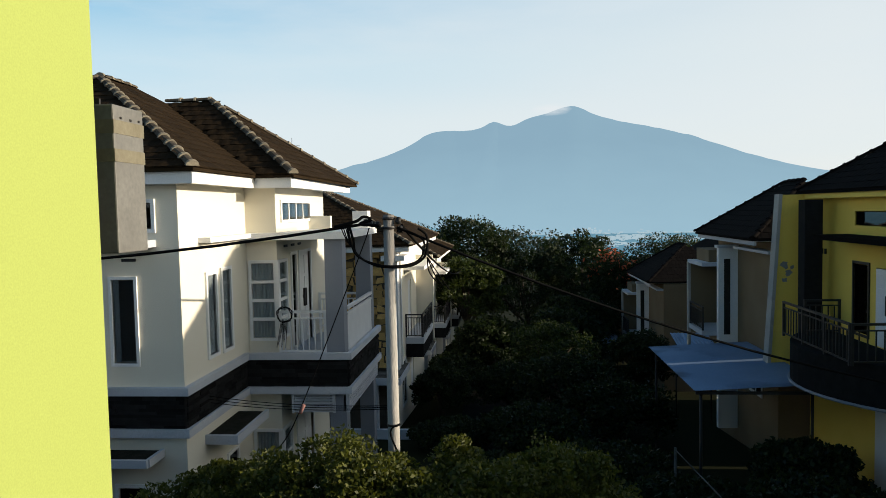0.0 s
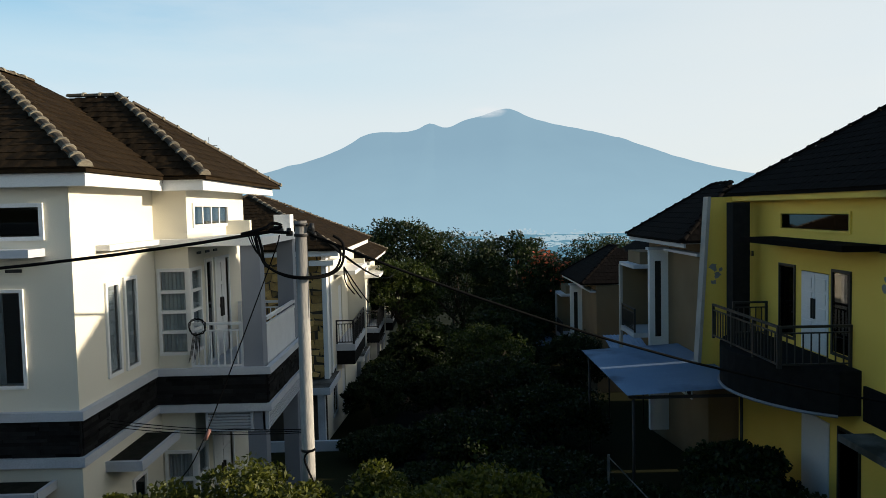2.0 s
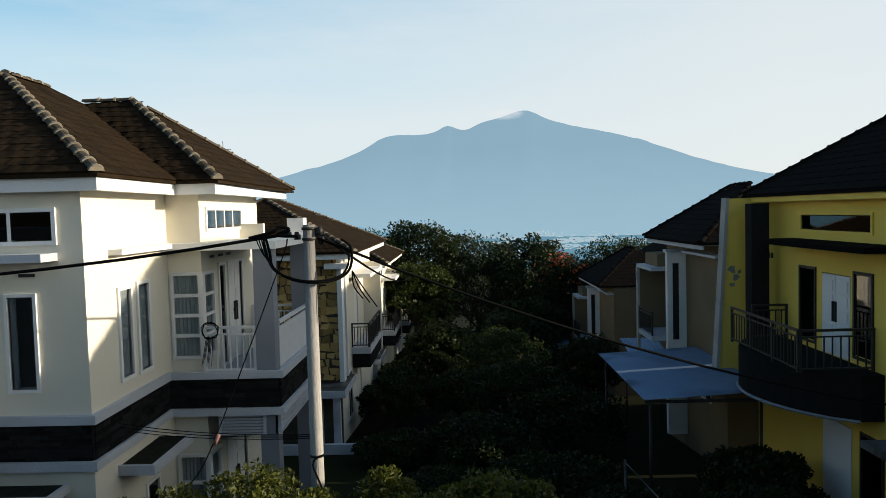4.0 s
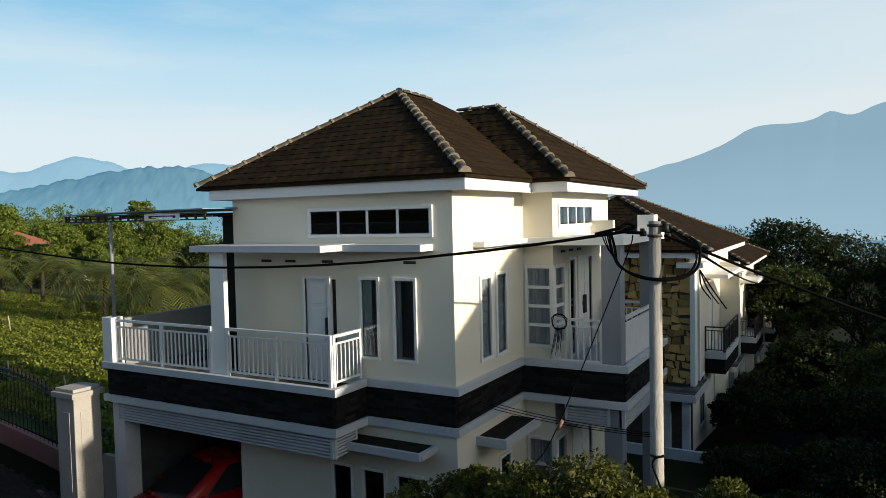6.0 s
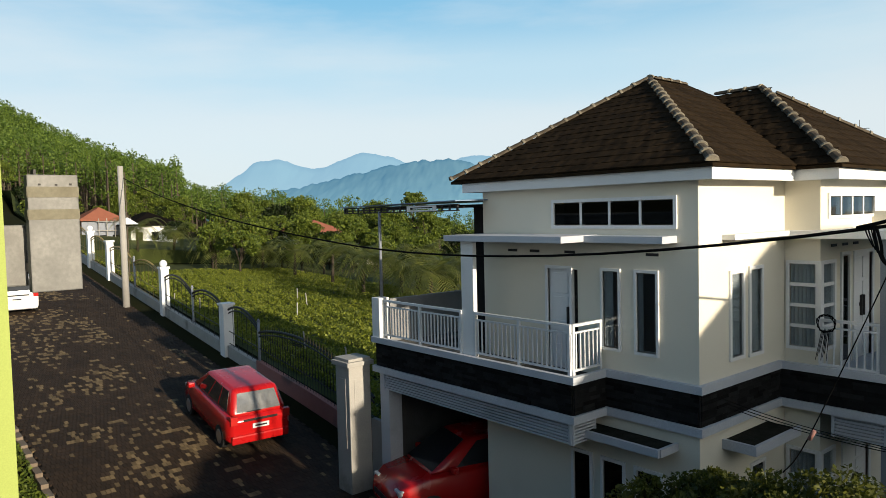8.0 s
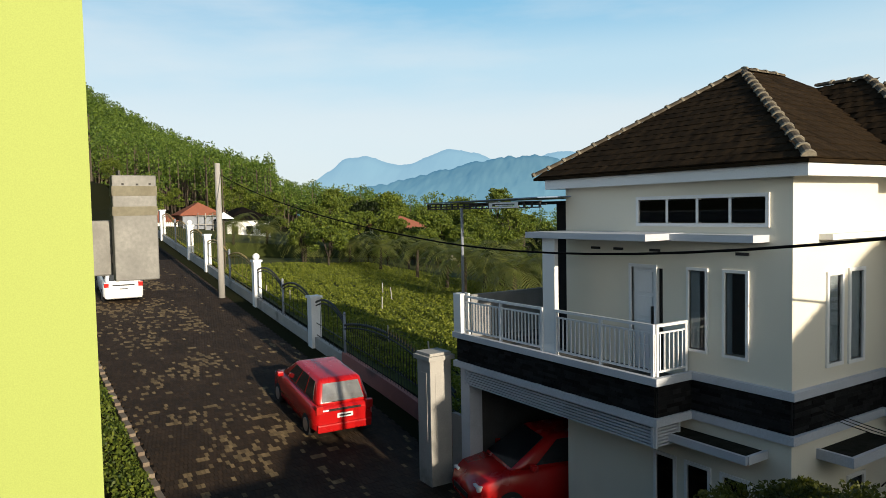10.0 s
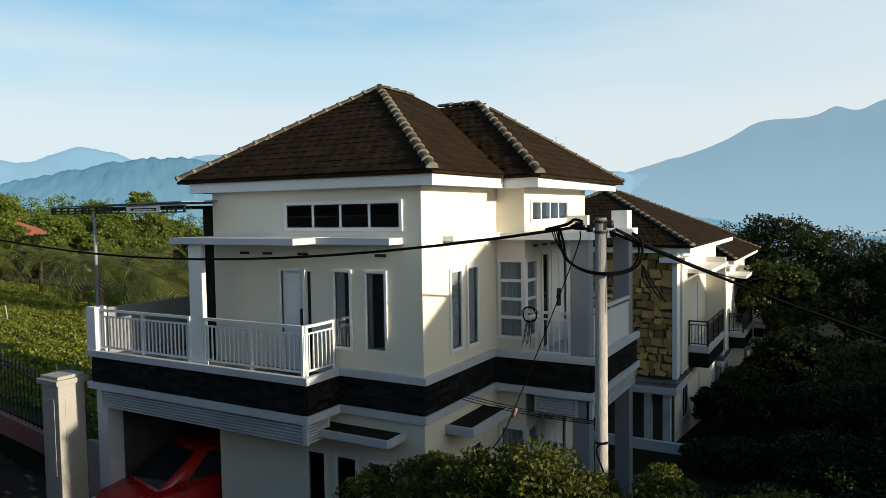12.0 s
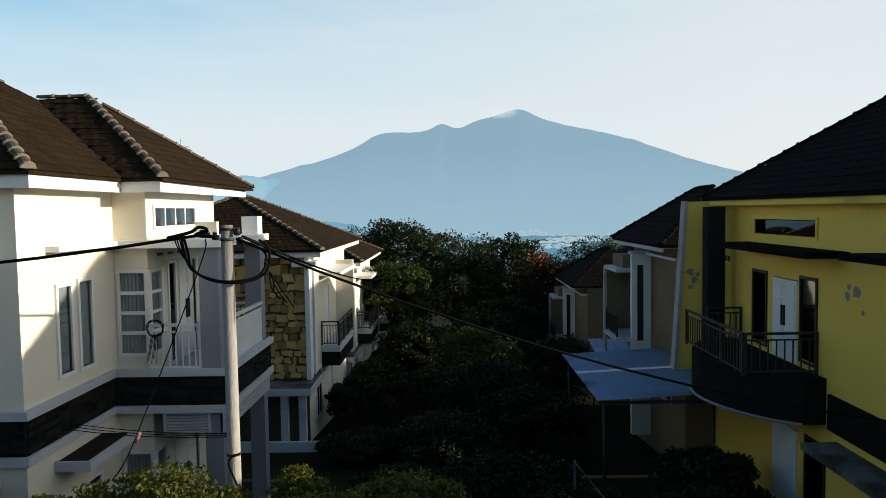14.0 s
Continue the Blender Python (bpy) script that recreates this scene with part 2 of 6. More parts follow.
CARWHITE = mat("white_car_paint", (0.78, 0.79, 0.80), (0.74, 0.75, 0.76), 0.3, 2, 0.0, 60)
TYRE = mat("tyre_rubber", (0.02, 0.02, 0.02), (0.03, 0.03, 0.03), 0.85, 8, 0.3, 60)
RIM = mat("alloy", (0.5, 0.5, 0.52), (0.4, 0.4, 0.42), 0.35, 8, 0.05, 60, metal=0.9)
LAMPRED = mat("red_lamp_lens", (0.50, 0.03, 0.02), (0.42, 0.02, 0.02), 0.15, 8, 0, 60)
LAMPCLEAR = mat("clear_lamp_lens", (0.75, 0.76, 0.78), (0.6, 0.6, 0.62), 0.1, 8, 0, 60)
TRIMBLACK = mat("black_trim", (0.015, 0.015, 0.016), (0.025, 0.025, 0.025), 0.5, 8, 0.1, 60)
BARK = mat("bark", (0.07, 0.055, 0.04), (0.035, 0.028, 0.02), 0.95, 6, 0.6, 30, stretch=(1, 1, 0.3))
PINEBARK = mat("pale_pine_trunk", (0.13, 0.105, 0.08), (0.07, 0.055, 0.04), 0.95, 0.5, 0.3, 5)
PAVER = mat("brown_paver", (0.040, 0.023, 0.011), (0.021, 0.013, 0.007), 0.85, 1.2, 0.4, 60, island=0.30)
# pale blocks carry painted patches of sun on the road
PALEPAVER = mat("sun_patch_paver", (0.21, 0.15, 0.075), (0.11, 0.078, 0.04), 0.85, 4, 0.4, 60, island=0.3)
SOIL = mat("dark_soil_and_grass", (0.013, 0.016, 0.006), (0.020, 0.021, 0.009), 0.95, 0.4, 0.6, 12, spec=0.03)
FIELDSOIL = mat("field_green", (0.06, 0.075, 0.012), (0.035, 0.045, 0.008), 0.95, 0.5, 0.6, 9)
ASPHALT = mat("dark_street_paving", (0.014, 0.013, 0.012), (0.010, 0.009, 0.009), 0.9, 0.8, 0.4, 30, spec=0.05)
KERB = mat("kerb_stone", (0.26, 0.22, 0.16), (0.16, 0.12, 0.09), 0.9, 2, 0.4, 40)
PINKWALL = mat("faded_pink_render", (0.42, 0.17, 0.14), (0.34, 0.15, 0.13), 0.9, 1.5, 0.3, 40, stain=(0.16, 0.10, 0.09), stain_at=(0.55, 0.7))
BLUEMETAL = mat("blue_grey_roof_sheet", (0.24, 0.33, 0.47), (0.19, 0.26, 0.38), 0.45, 0.9, 0.05, 30, metal=0.2, stain=(0.07, 0.09, 0.13), stain_at=(0.50, 0.68))
CABLE = mat("black_cable", (0.005, 0.005, 0.005), (0.008, 0.008, 0.008), 0.8, 20, 0.1, 60, spec=0.03)
PLATEMETAL = mat("grey_galvanised_sheet", (0.215, 0.213, 0.20), (0.155, 0.153, 0.145), 0.5, 14, 0.02, 160, metal=0.2, spec=0.15, stain=(0.12, 0.118, 0.11), stain_at=(0.6, 0.7))
TAPE = mat("dull_cream_tape", (0.19, 0.175, 0.125), (0.15, 0.135, 0.095), 0.7, 30, 0.05, 160)
REDROOF = mat("red_clay_roof", (0.28, 0.10, 0.06), (0.22, 0.08, 0.05), 0.9, 1, 0.3, 20)
LEAF_NEAR = leaf_mat("shrub_leaf", (0.025, 0.036, 0.006), (0.095, 0.10, 0.014), (0.10, 0.11, 0.01))
# near-black to carry the street's shade; one field tree shares it
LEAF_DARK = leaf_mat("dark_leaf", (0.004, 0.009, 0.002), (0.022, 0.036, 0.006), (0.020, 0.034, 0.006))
# lighter copy, sunlight put into the leaf colour
LEAF_STREET = leaf_mat("sunlit_street_leaf", (0.008, 0.017, 0.003), (0.050, 0.068, 0.010), (0.04, 0.06, 0.008))
LEAF_MID = leaf_mat("green_leaf", (0.024, 0.046, 0.007), (0.165, 0.205, 0.028), (0.15, 0.20, 0.022))
LEAF_PALM = leaf_mat("palm_leaf", (0.06, 0.08, 0.018), (0.16, 0.17, 0.045), (0.18, 0.20, 0.03))
LEAF_PINE = leaf_mat("pine_needle_mass", (0.030, 0.062, 0.010), (0.135, 0.195, 0.030), (0.10, 0.16, 0.018))
LEAF_GRASS = leaf_mat("field_grass", (0.035, 0.055, 0.006), (0.21, 0.235, 0.028), (0.16, 0.19, 0.015))
FLOWER = leaf_mat("orange_red_blossom", (0.30, 0.05, 0.02), (0.45, 0.12, 0.05), (0.35, 0.08, 0.03))


# ---- building helpers ----
def box(bm, x0, x1, y0, y1, z0, z1, bevel=0.0):
    vs = [bm.verts.new((x, y, z)) for x in (x0, x1) for y in (y0, y1) for z in (z0, z1)]
    fs = [bm.faces.new([vs[i] for i in q]) for q in ((0, 1, 3, 2), (4, 6, 7, 5), (0, 4, 5, 1), (2, 3, 7, 6), (0, 2, 6, 4), (1, 5, 7, 3))]
    if bevel:
        es = {e for f in fs for e in f.edges}
        bmesh.ops.bevel(bm, geom=list(es), offset=bevel, segments=2, affect="EDGES", profile=0.6)
    return fs


def boxes(*rows, bevel=0.0):
    bm = bmesh.new()
    for r in rows:
        box(bm, *r, bevel=bevel)
    return bm


def tube(bm, p, q, r0, r1=None, sides=8):
    """A tapered rod from p to q."""
    p, q = Vector(p), Vector(q)
    r1 = r0 if r1 is None else r1
    turn = (q - p).to_track_quat("Z", "Y").to_matrix()
    rings = []
    for c, r in ((p, r0), (q, r1)):
        rings.append([bm.verts.new(c + turn @ Vector((r * math.cos(a), r * math.sin(a), 0))) for a in [2 * math.pi * k / sides for k in range(sides)]])
    for k in range(sides):
        f = bm.faces.new((rings[0][k], rings[0][(k + 1) % sides], rings[1][(k + 1) % sides], rings[1][k]))
        f.smooth = sides > 6
    bm.faces.new(rings[0][::-1])
    bm.faces.new(rings[1])


def sweep(bm, pts, r, sides=6):
    """One unbroken round tube along the points."""
    pts = [Vector(p) for p in pts]
    rings = []
    for k, p in enumerate(pts):
        d = (pts[min(k + 1, len(pts) - 1)] - pts[max(k - 1, 0)]).normalized()
        x = d.cross(Vector((0.13, 0.21, 0.97))).normalized()
        y = d.cross(x)
        rings.append([bm.verts.new(p + r * (math.cos(2 * math.pi * i / sides) * x + math.sin(2 * math.pi * i / sides) * y)) for i in range(sides)])
    for a, b in zip(rings, rings[1:]):
        for i in range(sides):
            bm.faces.new((a[i], a[(i + 1) % sides], b[(i + 1) % sides], b[i])).smooth = True
    bm.faces.new(rings[0][::-1])
    bm.faces.new(rings[-1])


def slab(bm, pts, thick):
    """A plate: the polygon pts, with thickness downwards."""
    top = [bm.verts.new(p) for p in pts]
    low = [bm.verts.new((p[0], p[1], p[2] - thick)) for p in pts]
    bm.faces.new(top)
    bm.faces.new(low[::-1])
    for k in range(len(pts)):
        j = (k + 1) % len(pts)
        bm.faces.new((top[k], low[k], low[j], top[j]))


def wall(bm, axis, a, b, u0, u1, z0, z1, holes=()):
    """A wall a..b thick across axis, u0..u1 along, with openings (u0, u1, z0, z1) going through."""
    us = sorted({u0, u1, *[h[0] for h in holes], *[h[1] for h in holes]})
    for ua, ub in zip(us, us[1:]):
        mid = (ua + ub) / 2
        cuts = sorted((h[2], h[3]) for h in holes if h[0] < mid < h[1])
        at = z0
        for c0, c1 in cuts + [(z1, z1)]:
            if c0 > at + 1e-4:
                if axis == "y":
                    box(bm, ua, ub, a, b, at, c0)
                else:
                    box(bm, a, b, ua, ub, at, c0)
            at = max(at, c1)
    bmesh.ops.remove_doubles(bm, verts=bm.verts, dist=0.0005)


def mesh_of(bm, name, material):
    bmesh.ops.recalc_face_normals(bm, faces=bm.faces)
    me = bpy.data.meshes.new(name)
    bm.to_mesh(me)
    bm.free()
    me.materials.append(material)
    return me


def thing(name, at, label, category, group=""):
    ob = new(name)
    ob.location = at
    ob.empty_display_size = 0.2
    return tagged(ob, label, category, group)


def hang(ob, parent):
    ob.parent = parent
    if parent.type == "EMPTY":
        ob.matrix_parent_inverse = Matrix.Translation(-parent.location)
    return ob


def part(name, bm, material, parent, label=""):
    ob = hang(new(name, mesh_of(bm, name, material)), parent)
    return tagged(ob, label) if label else ob


def piece(name, me, parent, m):
    ob = hang(new(name, me), parent)
    ob.matrix_basis = m
    return ob


def single(name, bm, material, label, category, group="", kind=""):
    return tagged(new(name, mesh_of(bm, name, material)), label, category, group, kind)


def quads_mesh(name, quads, material):
    """One mesh from an array of separate polygons, (n, corners, 3)."""
    quads = np.asarray(quads, dtype=np.float32)
    n, c = quads.shape[:2]
    me = bpy.data.meshes.new(name)
    me.vertices.add(n * c)
    me.vertices.foreach_set("co", quads.reshape(-1))
    me.loops.add(n * c)
    me.loops.foreach_set("vertex_index", np.arange(n * c, dtype=np.int32))
    me.polygons.add(n)
    me.polygons.foreach_set("loop_start", np.arange(0, n * c, c, dtype=np.int32))
    me.update(calc_edges=True)
    me.materials.append(material)
    return me


def shoe(axis, face, out, u0, u1, d0, d1, z0, z1):
    """A box on a wall face, from d0 to d1 metres outwards."""
    a, b = sorted((face + out * d0, face + out * d1))
    return (a, b, u0, u1, z0, z1) if axis == "x" else (u0, u1, a, b, z0, z1)


def window(house, axis, face, out, u0, u1, z0, z1, cols=1, rows=1, glass=None, frame_mat=None, rim=0.06, curtain=False, name="window"):
    """A framed window in a wall opening, panes as parts under it."""
    fm = frame_mat or WHITE
    bm = bmesh.new()
    for r in ((u0 - rim, u1 + rim, z1, z1 + rim), (u0 - rim, u1 + rim, z0 - rim, z0), (u0 - rim, u0, z0, z1), (u1, u1 + rim, z0, z1)):
        box(bm, *shoe(axis, face, out, r[0], r[1], -0.08, 0.035, r[2], r[3]))
    for k in range(1, cols):
        u = u0 + (u1 - u0) * k / cols
        box(bm, *shoe(axis, face, out, u - 0.025, u + 0.025, -0.07, 0.015, z0, z1))
    for k in range(1, rows):
        z = z0 + (z1 - z0) * k / rows
        box(bm, *shoe(axis, face, out, u0, u1, -0.07, 0.02, z - 0.03, z + 0.03))
    w = part(name, bm, fm, house)
    for i in range(cols):
        for k in range(rows):
            ua, ub = u0 + (u1 - u0) * i / cols, u0 + (u1 - u0) * (i + 1) / cols
            za, zb = z0 + (z1 - z0) * k / rows, z0 + (z1 - z0) * (k + 1) / rows
            p = part("pane", boxes(shoe(axis, face, out, ua + 0.02, ub - 0.02, 0.002, 0.008, za + 0.02, zb - 0.02)), glass or GLASS, w)
            p.visible_shadow = False
    if curtain:
        bm = bmesh.new()
        wide = (u1 - u0) * float(curtain)
        n = max(4, int(wide / 0.07))
        last = None
        for k in range(2 * n + 1):
            u = u0 + wide * k / (2 * n)
            d = -0.04 - 0.028 * (k % 2)
            now = []
            for dd, zz in ((d, z0), (d, z1), (d - 0.006, z1), (d - 0.006, z0)):
                now.append(bm.verts.new((face + out * dd, u, zz) if axis == "x" else (u, face + out * dd, zz)))
            if last:
                for q in range(4):
                    bm.faces.new((last[q], now[q], now[(q + 1) % 4], last[(q + 1) % 4]))
            last = now
        part("curtain", bm, CURTAIN, w, "grey pleated curtain")
    return w


def leaf_quads(centres, normals, size, rng):
    """Pointed leaves of about that size: four corners each."""
    n = len(centres)
    d = rng.normal(size=(n, 3)) + 0.8 * normals
    d /= np.linalg.norm(d, axis=1)[:, None]
    s = np.cross(d, rng.normal(size=(n, 3)))
    s /= np.linalg.norm(s, axis=1)[:, None]
    L = size * rng.uniform(0.6, 1.3, n)[:, None]
    return np.stack([centres - d * L * 0.5, centres + s * L * 0.28, centres + d * L * 0.5, centres - s * L * 0.28], 1)


def crown_points(rng, n_clump, per, rx, ry, rz, clump):
    """Leaf places in clumps over an uneven ellipsoid, with gaps."""
    u = rng.normal(size=(n_clump, 3))
    u /= np.linalg.norm(u, axis=1)[:, None]
    u[:, 2] = np.where(u[:, 2] < -0.5, -u[:, 2], u[:, 2])
    r = rng.uniform(0.45, 1.05, n_clump)[:, None] ** 0.6
    c = u * r * np.array([rx, ry, rz])
    cs = clump * rng.uniform(0.6, 1.35, n_clump)
    v = rng.normal(size=(n_clump, per, 3))
    v /= np.linalg.norm(v, axis=2)[..., None]
    rad = rng.uniform(0.5, 1.0, (n_clump, per, 1)) * cs[:, None, None]
    p = c[:, None] + v * rad * np.array([1, 1, 0.62])
    return p.reshape(-1, 3), v.reshape(-1, 3), c


def tree(name, at, height, rx, ry, rz, clumps, per, leaf, clump, leaf_material, label, category="tree", seed=1, trunk=0.14, group=""):
    """Tapered trunk, limbs and a crown of leaves in clumps."""
    rng = np.random.default_rng(seed)
    t = thing(name, at, label, category, group)
    x, y, z = at
    cz = z + height - rz
    pts, nor, cen = crown_points(rng, clumps, per, rx, ry, rz, clump)
    pts = pts + np.array([x, y, cz])
    bm = bmesh.new()
    fork = Vector((x, y, z + max(height - 2 * rz, height * 0.28)))
    tube(bm, (x, y, z - 0.3), fork, trunk, trunk * 0.75)
    for c in cen[:: max(1, len(cen) // 12)]:
        end = Vector((x + c[0] * 0.85, y + c[1] * 0.85, cz + c[2] * 0.85))
        mid = fork.lerp(end, 0.5) + Vector((0, 0, 0.15 * rz))
        tube(bm, fork - Vector((0, 0, 0.1)), mid, trunk * 0.5, trunk * 0.3, 6)
        tube(bm, mid, end, trunk * 0.3, trunk * 0.08, 6)
    part("trunk", bm, BARK, t)
    hang(new("crown", quads_mesh("crown", leaf_quads(pts, nor, leaf, rng), leaf_material)), t)
    return t


def cable(name, pts, r, label, sag=0.0, parent=None):
    """A round cable through the points, sagging between its ends."""
    bm = bmesh.new()
    pts = [Vector(p) for p in pts]
    fine = []
    for a, b in zip(pts, pts[1:]):
        n = 12 if sag else 4
        for k in range(n):
            f = k / n
            fine.append(a.lerp(b, f) - Vector((0, 0, sag * 4 * f * (1 - f))))
    fine.append(pts[-1])
    sweep(bm, fine, r)
    if parent:
        return part(name, bm, CABLE, parent)
    return single(name, bm, CABLE, label, "cable")


# ---- the lie of the land ----
def ground_z(x, y):
    """Height of the ground: a level drive, a road climbing westward, a street falling northward, hills beyond."""
    z = -0.55
    if y > 12:
        w = min(1.0, max(0.0, (x + 16) / 8))
        z -= w * 0.11 * min(y - 12, 70)
    if x < -15:
        t = min(-15 - x, 63.0)
        z += 0.35 * (1 - math.exp(-(t / 3) ** 2))
        k = 0.13 if y < 12.5 else max(0.03, 0.13 - 0.029 * (y - 12.5))
        z += k * (t - 3 + 3 * math.exp(-t / 3))
    if y > 24 and x < -8:
        z -= 0.055 * min(y - 24, 300)
    if x < -78:
        z += 75 * math.exp(-((x + 300) / 120) ** 2) * math.exp(-((y + 30) / 78) ** 2)
    if x < -130:
        z += 5 * math.exp(-((x + 262) / 62) ** 2) * math.exp(-((y - 75) / 30) ** 2)
    if y > 82:
        z -= 0.085 * min(y - 82, 1000)
    return z


def sheet(name, x0, x1, nx, y0, y1, ny, lift, material):
    xs = [x0 + (x1 - x0) * k / nx for k in range(nx + 1)]
    ys = [y0 + (y1 - y0) * k / ny for k in range(ny + 1)]
    bm = bmesh.new()
    g = [[bm.verts.new((x, y, ground_z(x, y) + lift)) for y in ys] for x in xs]
    for i in range(nx):
        for k in range(ny):
            bm.faces.new((g[i][k], g[i + 1][k], g[i + 1][k + 1], g[i][k + 1])).smooth = True
    return new(name, mesh_of(bm, name, material))


# ---- ground, road, distance ----
def spread(lo, hi, n, bend):
    """Grid lines from lo to hi, dense round zero."""
    out = []
    for k in range(n + 1):
        f = 2 * k / n - 1
        v = math.sinh(bend * f) / math.sinh(bend)
        out.append(v * (hi if v > 0 else -lo))
    return out


bm = bmesh.new()
gxs, gys = spread(-3200, 3200, 150, 6.2), spread(-400, 4600, 150, 6.5)
grid = [[bm.verts.new((x, y, ground_z(x, y))) for y in gys] for x in gxs]
for i in range(len(gxs) - 1):
    for k in range(len(gys) - 1):
        bm.faces.new((grid[i][k], grid[i + 1][k], grid[i + 1][k + 1], grid[i][k + 1])).smooth = True
tagged(new("ground", mesh_of(bm, "ground", SOIL)), "dark soil with thin grass, sloping", "ground", kind="structure")

tagged(sheet("field", -112, -14.5, 90, 12.6, 48, 30, 0.02, FIELDSOIL), "sunlit green vegetable field on a slope", "field", kind="structure")
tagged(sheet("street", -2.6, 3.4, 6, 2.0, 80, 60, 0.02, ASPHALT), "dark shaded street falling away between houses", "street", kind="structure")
road = tagged(sheet("road", -60, -4.0, 112, 4.0, 10.9, 6, 0.012, ASPHALT), "brown block-paved road climbing along a fence", "road", kind="structure")


def ridge(name, cx, cy, span, base, depth, profile, material, label, steps=240, rows=14, rough=10.0, tufts=0.0, tuft_scale=0.02):
    """A far mountain: a ridge across the line of sight with spurs falling towards the viewer."""
    bm = bmesh.new()
    far = math.hypot(cx, cy)
    out = Vector((cx / far, cy / far, 0))
    side = Vector((out.y, -out.x, 0))
    g = []
    for i in range(steps + 1):
        u = (2 * i / steps - 1) * span
        col = []
        for k in range(rows + 1):
            f = k / rows
            p = Vector((cx, cy, 0)) + side * u - out * depth * (1 - f)
            h = base + profile(u) * f ** 1.25
            h += rough * f * (noise.fractal(Vector((p.x, p.y, 0)) * 0.0035, 0.9, 2.1, 6) + 0.6 * noise.noise(Vector((u * 0.01, f * 2, 3.0))))
            h += tufts * noise.fractal(Vector((u, p.y, 0)) * tuft_scale, 0.7, 2.3, 4)
            col.append(bm.verts.new((p.x, p.y, h)))
        col.append(bm.verts.new(Vector((cx, cy, base - 40)) + side * u + out * 200))
        g.append(col)
    for i in range(steps):
        for k in range(rows + 1):
            bm.faces.new((g[i][k], g[i + 1][k], g[i + 1][k + 1], g[i][k + 1])).smooth = True
    return tagged(new(name, mesh_of(bm, name, material)), label, "mountain", kind="structure")


def volcano(u):
    """Long concave flanks, a shoulder to the west, a notched summit."""
    v = u / 1.989
    h = 268 * math.exp(-(abs(v) / (600 if v > 0 else 800)) ** 1.6)
    h += 30 * math.exp(-((v + 385) / 75) ** 2) + 12 * math.exp(-((v + 215) / 24) ** 2) - 12 * math.exp(-((v + 160) / 34) ** 2)
    h += 12 * math.exp(-(v / 45) ** 2) - 9 * math.exp(-((v - 120) / 70) ** 2)
    return 110 + h * FAR_PX


FAR_PX = 4000 / 1257 / 1.6
# haze colours glow from these; the body colour is nearly black
MOUNTAIN = far_mat("volcano_painted_haze", (0.315, 0.49, 0.60), (0.26, 0.41, 0.52), 1.0, (-70, 330), body=0.008)
# both hills get their blue from painted, glowing haze
FARHILL = far_mat("far_hills_painted_haze", (0.34, 0.53, 0.66), (0.27, 0.47, 0.62), 1.0, (0, 220))
NEARHILL = far_mat("wooded_hill_painted_haze", (0.16, 0.34, 0.46), (0.075, 0.205, 0.32), 1.0, (-10, 70), 0.035, 0.05)
VALLEY = far_mat("valley_painted_haze", (0.11, 0.25, 0.34), (0.14, 0.29, 0.385), 1.0, (-95, -60))
ridge("mountain", 375, 3990, 3000, -110, 1500, volcano, MOUNTAIN, "tall volcano with painted blue haze and cloud at its summit", rough=10)


def far_hills(u):
    h = 70 + 165 / (1 + math.exp(-(u + 1500) / 110))
    return h + 90 * math.exp(-((u + 1185) / 240) ** 2) + 112 * math.exp(-((u + 684) / 215) ** 2) + 85 * math.exp(-((u + 148) / 210) ** 2) + 60 * math.exp(-((u - 700) / 300) ** 2)


def near_hill(u):
    return 38 + 66 * math.exp(-((u + 135) / 150) ** 2) + 48 * math.exp(-((u - 80) / 160) ** 2) + 36 * math.exp(-((u + 345) / 140) ** 2)


ridge("far_hills", -2380, 2420, 2100, -40, 700, far_hills, FARHILL, "range of far hills in painted pale blue haze", rough=20, steps=500, tufts=7, tuft_scale=0.012)
ridge("wooded_hill", -800, 800, 700, -30, 350, near_hill, NEARHILL, "wooded hill with blue-green haze painted in", rough=12, steps=560, rows=26, tufts=3.2, tuft_scale=0.055)

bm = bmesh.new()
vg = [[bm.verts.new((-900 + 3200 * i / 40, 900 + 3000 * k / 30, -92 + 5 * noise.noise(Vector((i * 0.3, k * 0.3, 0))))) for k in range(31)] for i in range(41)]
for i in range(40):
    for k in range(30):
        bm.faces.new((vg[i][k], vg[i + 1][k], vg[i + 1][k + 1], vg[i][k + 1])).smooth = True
tagged(new("valley_plain", mesh_of(bm, "valley_plain", VALLEY)), "valley floor below the volcano, blue haze painted in", "valley", kind="structure")

rng = np.random.default_rng(5)
# the town's colour is haze as well, given off as emission
TOWN = far_mat("town_painted_haze", (0.36, 0.49, 0.56), (0.50, 0.60, 0.65), 1.0, (-100, -60))
bm = bmesh.new()
for k in range(4200):
    y = 1350 + 1280 * rng.random() ** 1.1
    x = rng.normal(0.08 * y, 0.17 * y)
    s, h = rng.uniform(1.5, 5.5), rng.uniform(0, 2.5)
    f = max(0.0, (y - 2490) / 1500)
    z0 = -93 if f == 0 else max(-93.0, -110 + volcano(x - 375) * f ** 1.25)
    if noise.noise(Vector((x * 0.006, y * 0.006, 7))) > -0.05 and rng.random() > 2.2 * f:
        box(bm, x - s, x + s, y - s, y + s, z0 - 3, z0 + 3.4 + h)
tagged(new("town", mesh_of(bm, "town", TOWN)), "white specks of a far town, haze painted in", "town", kind="stuff")

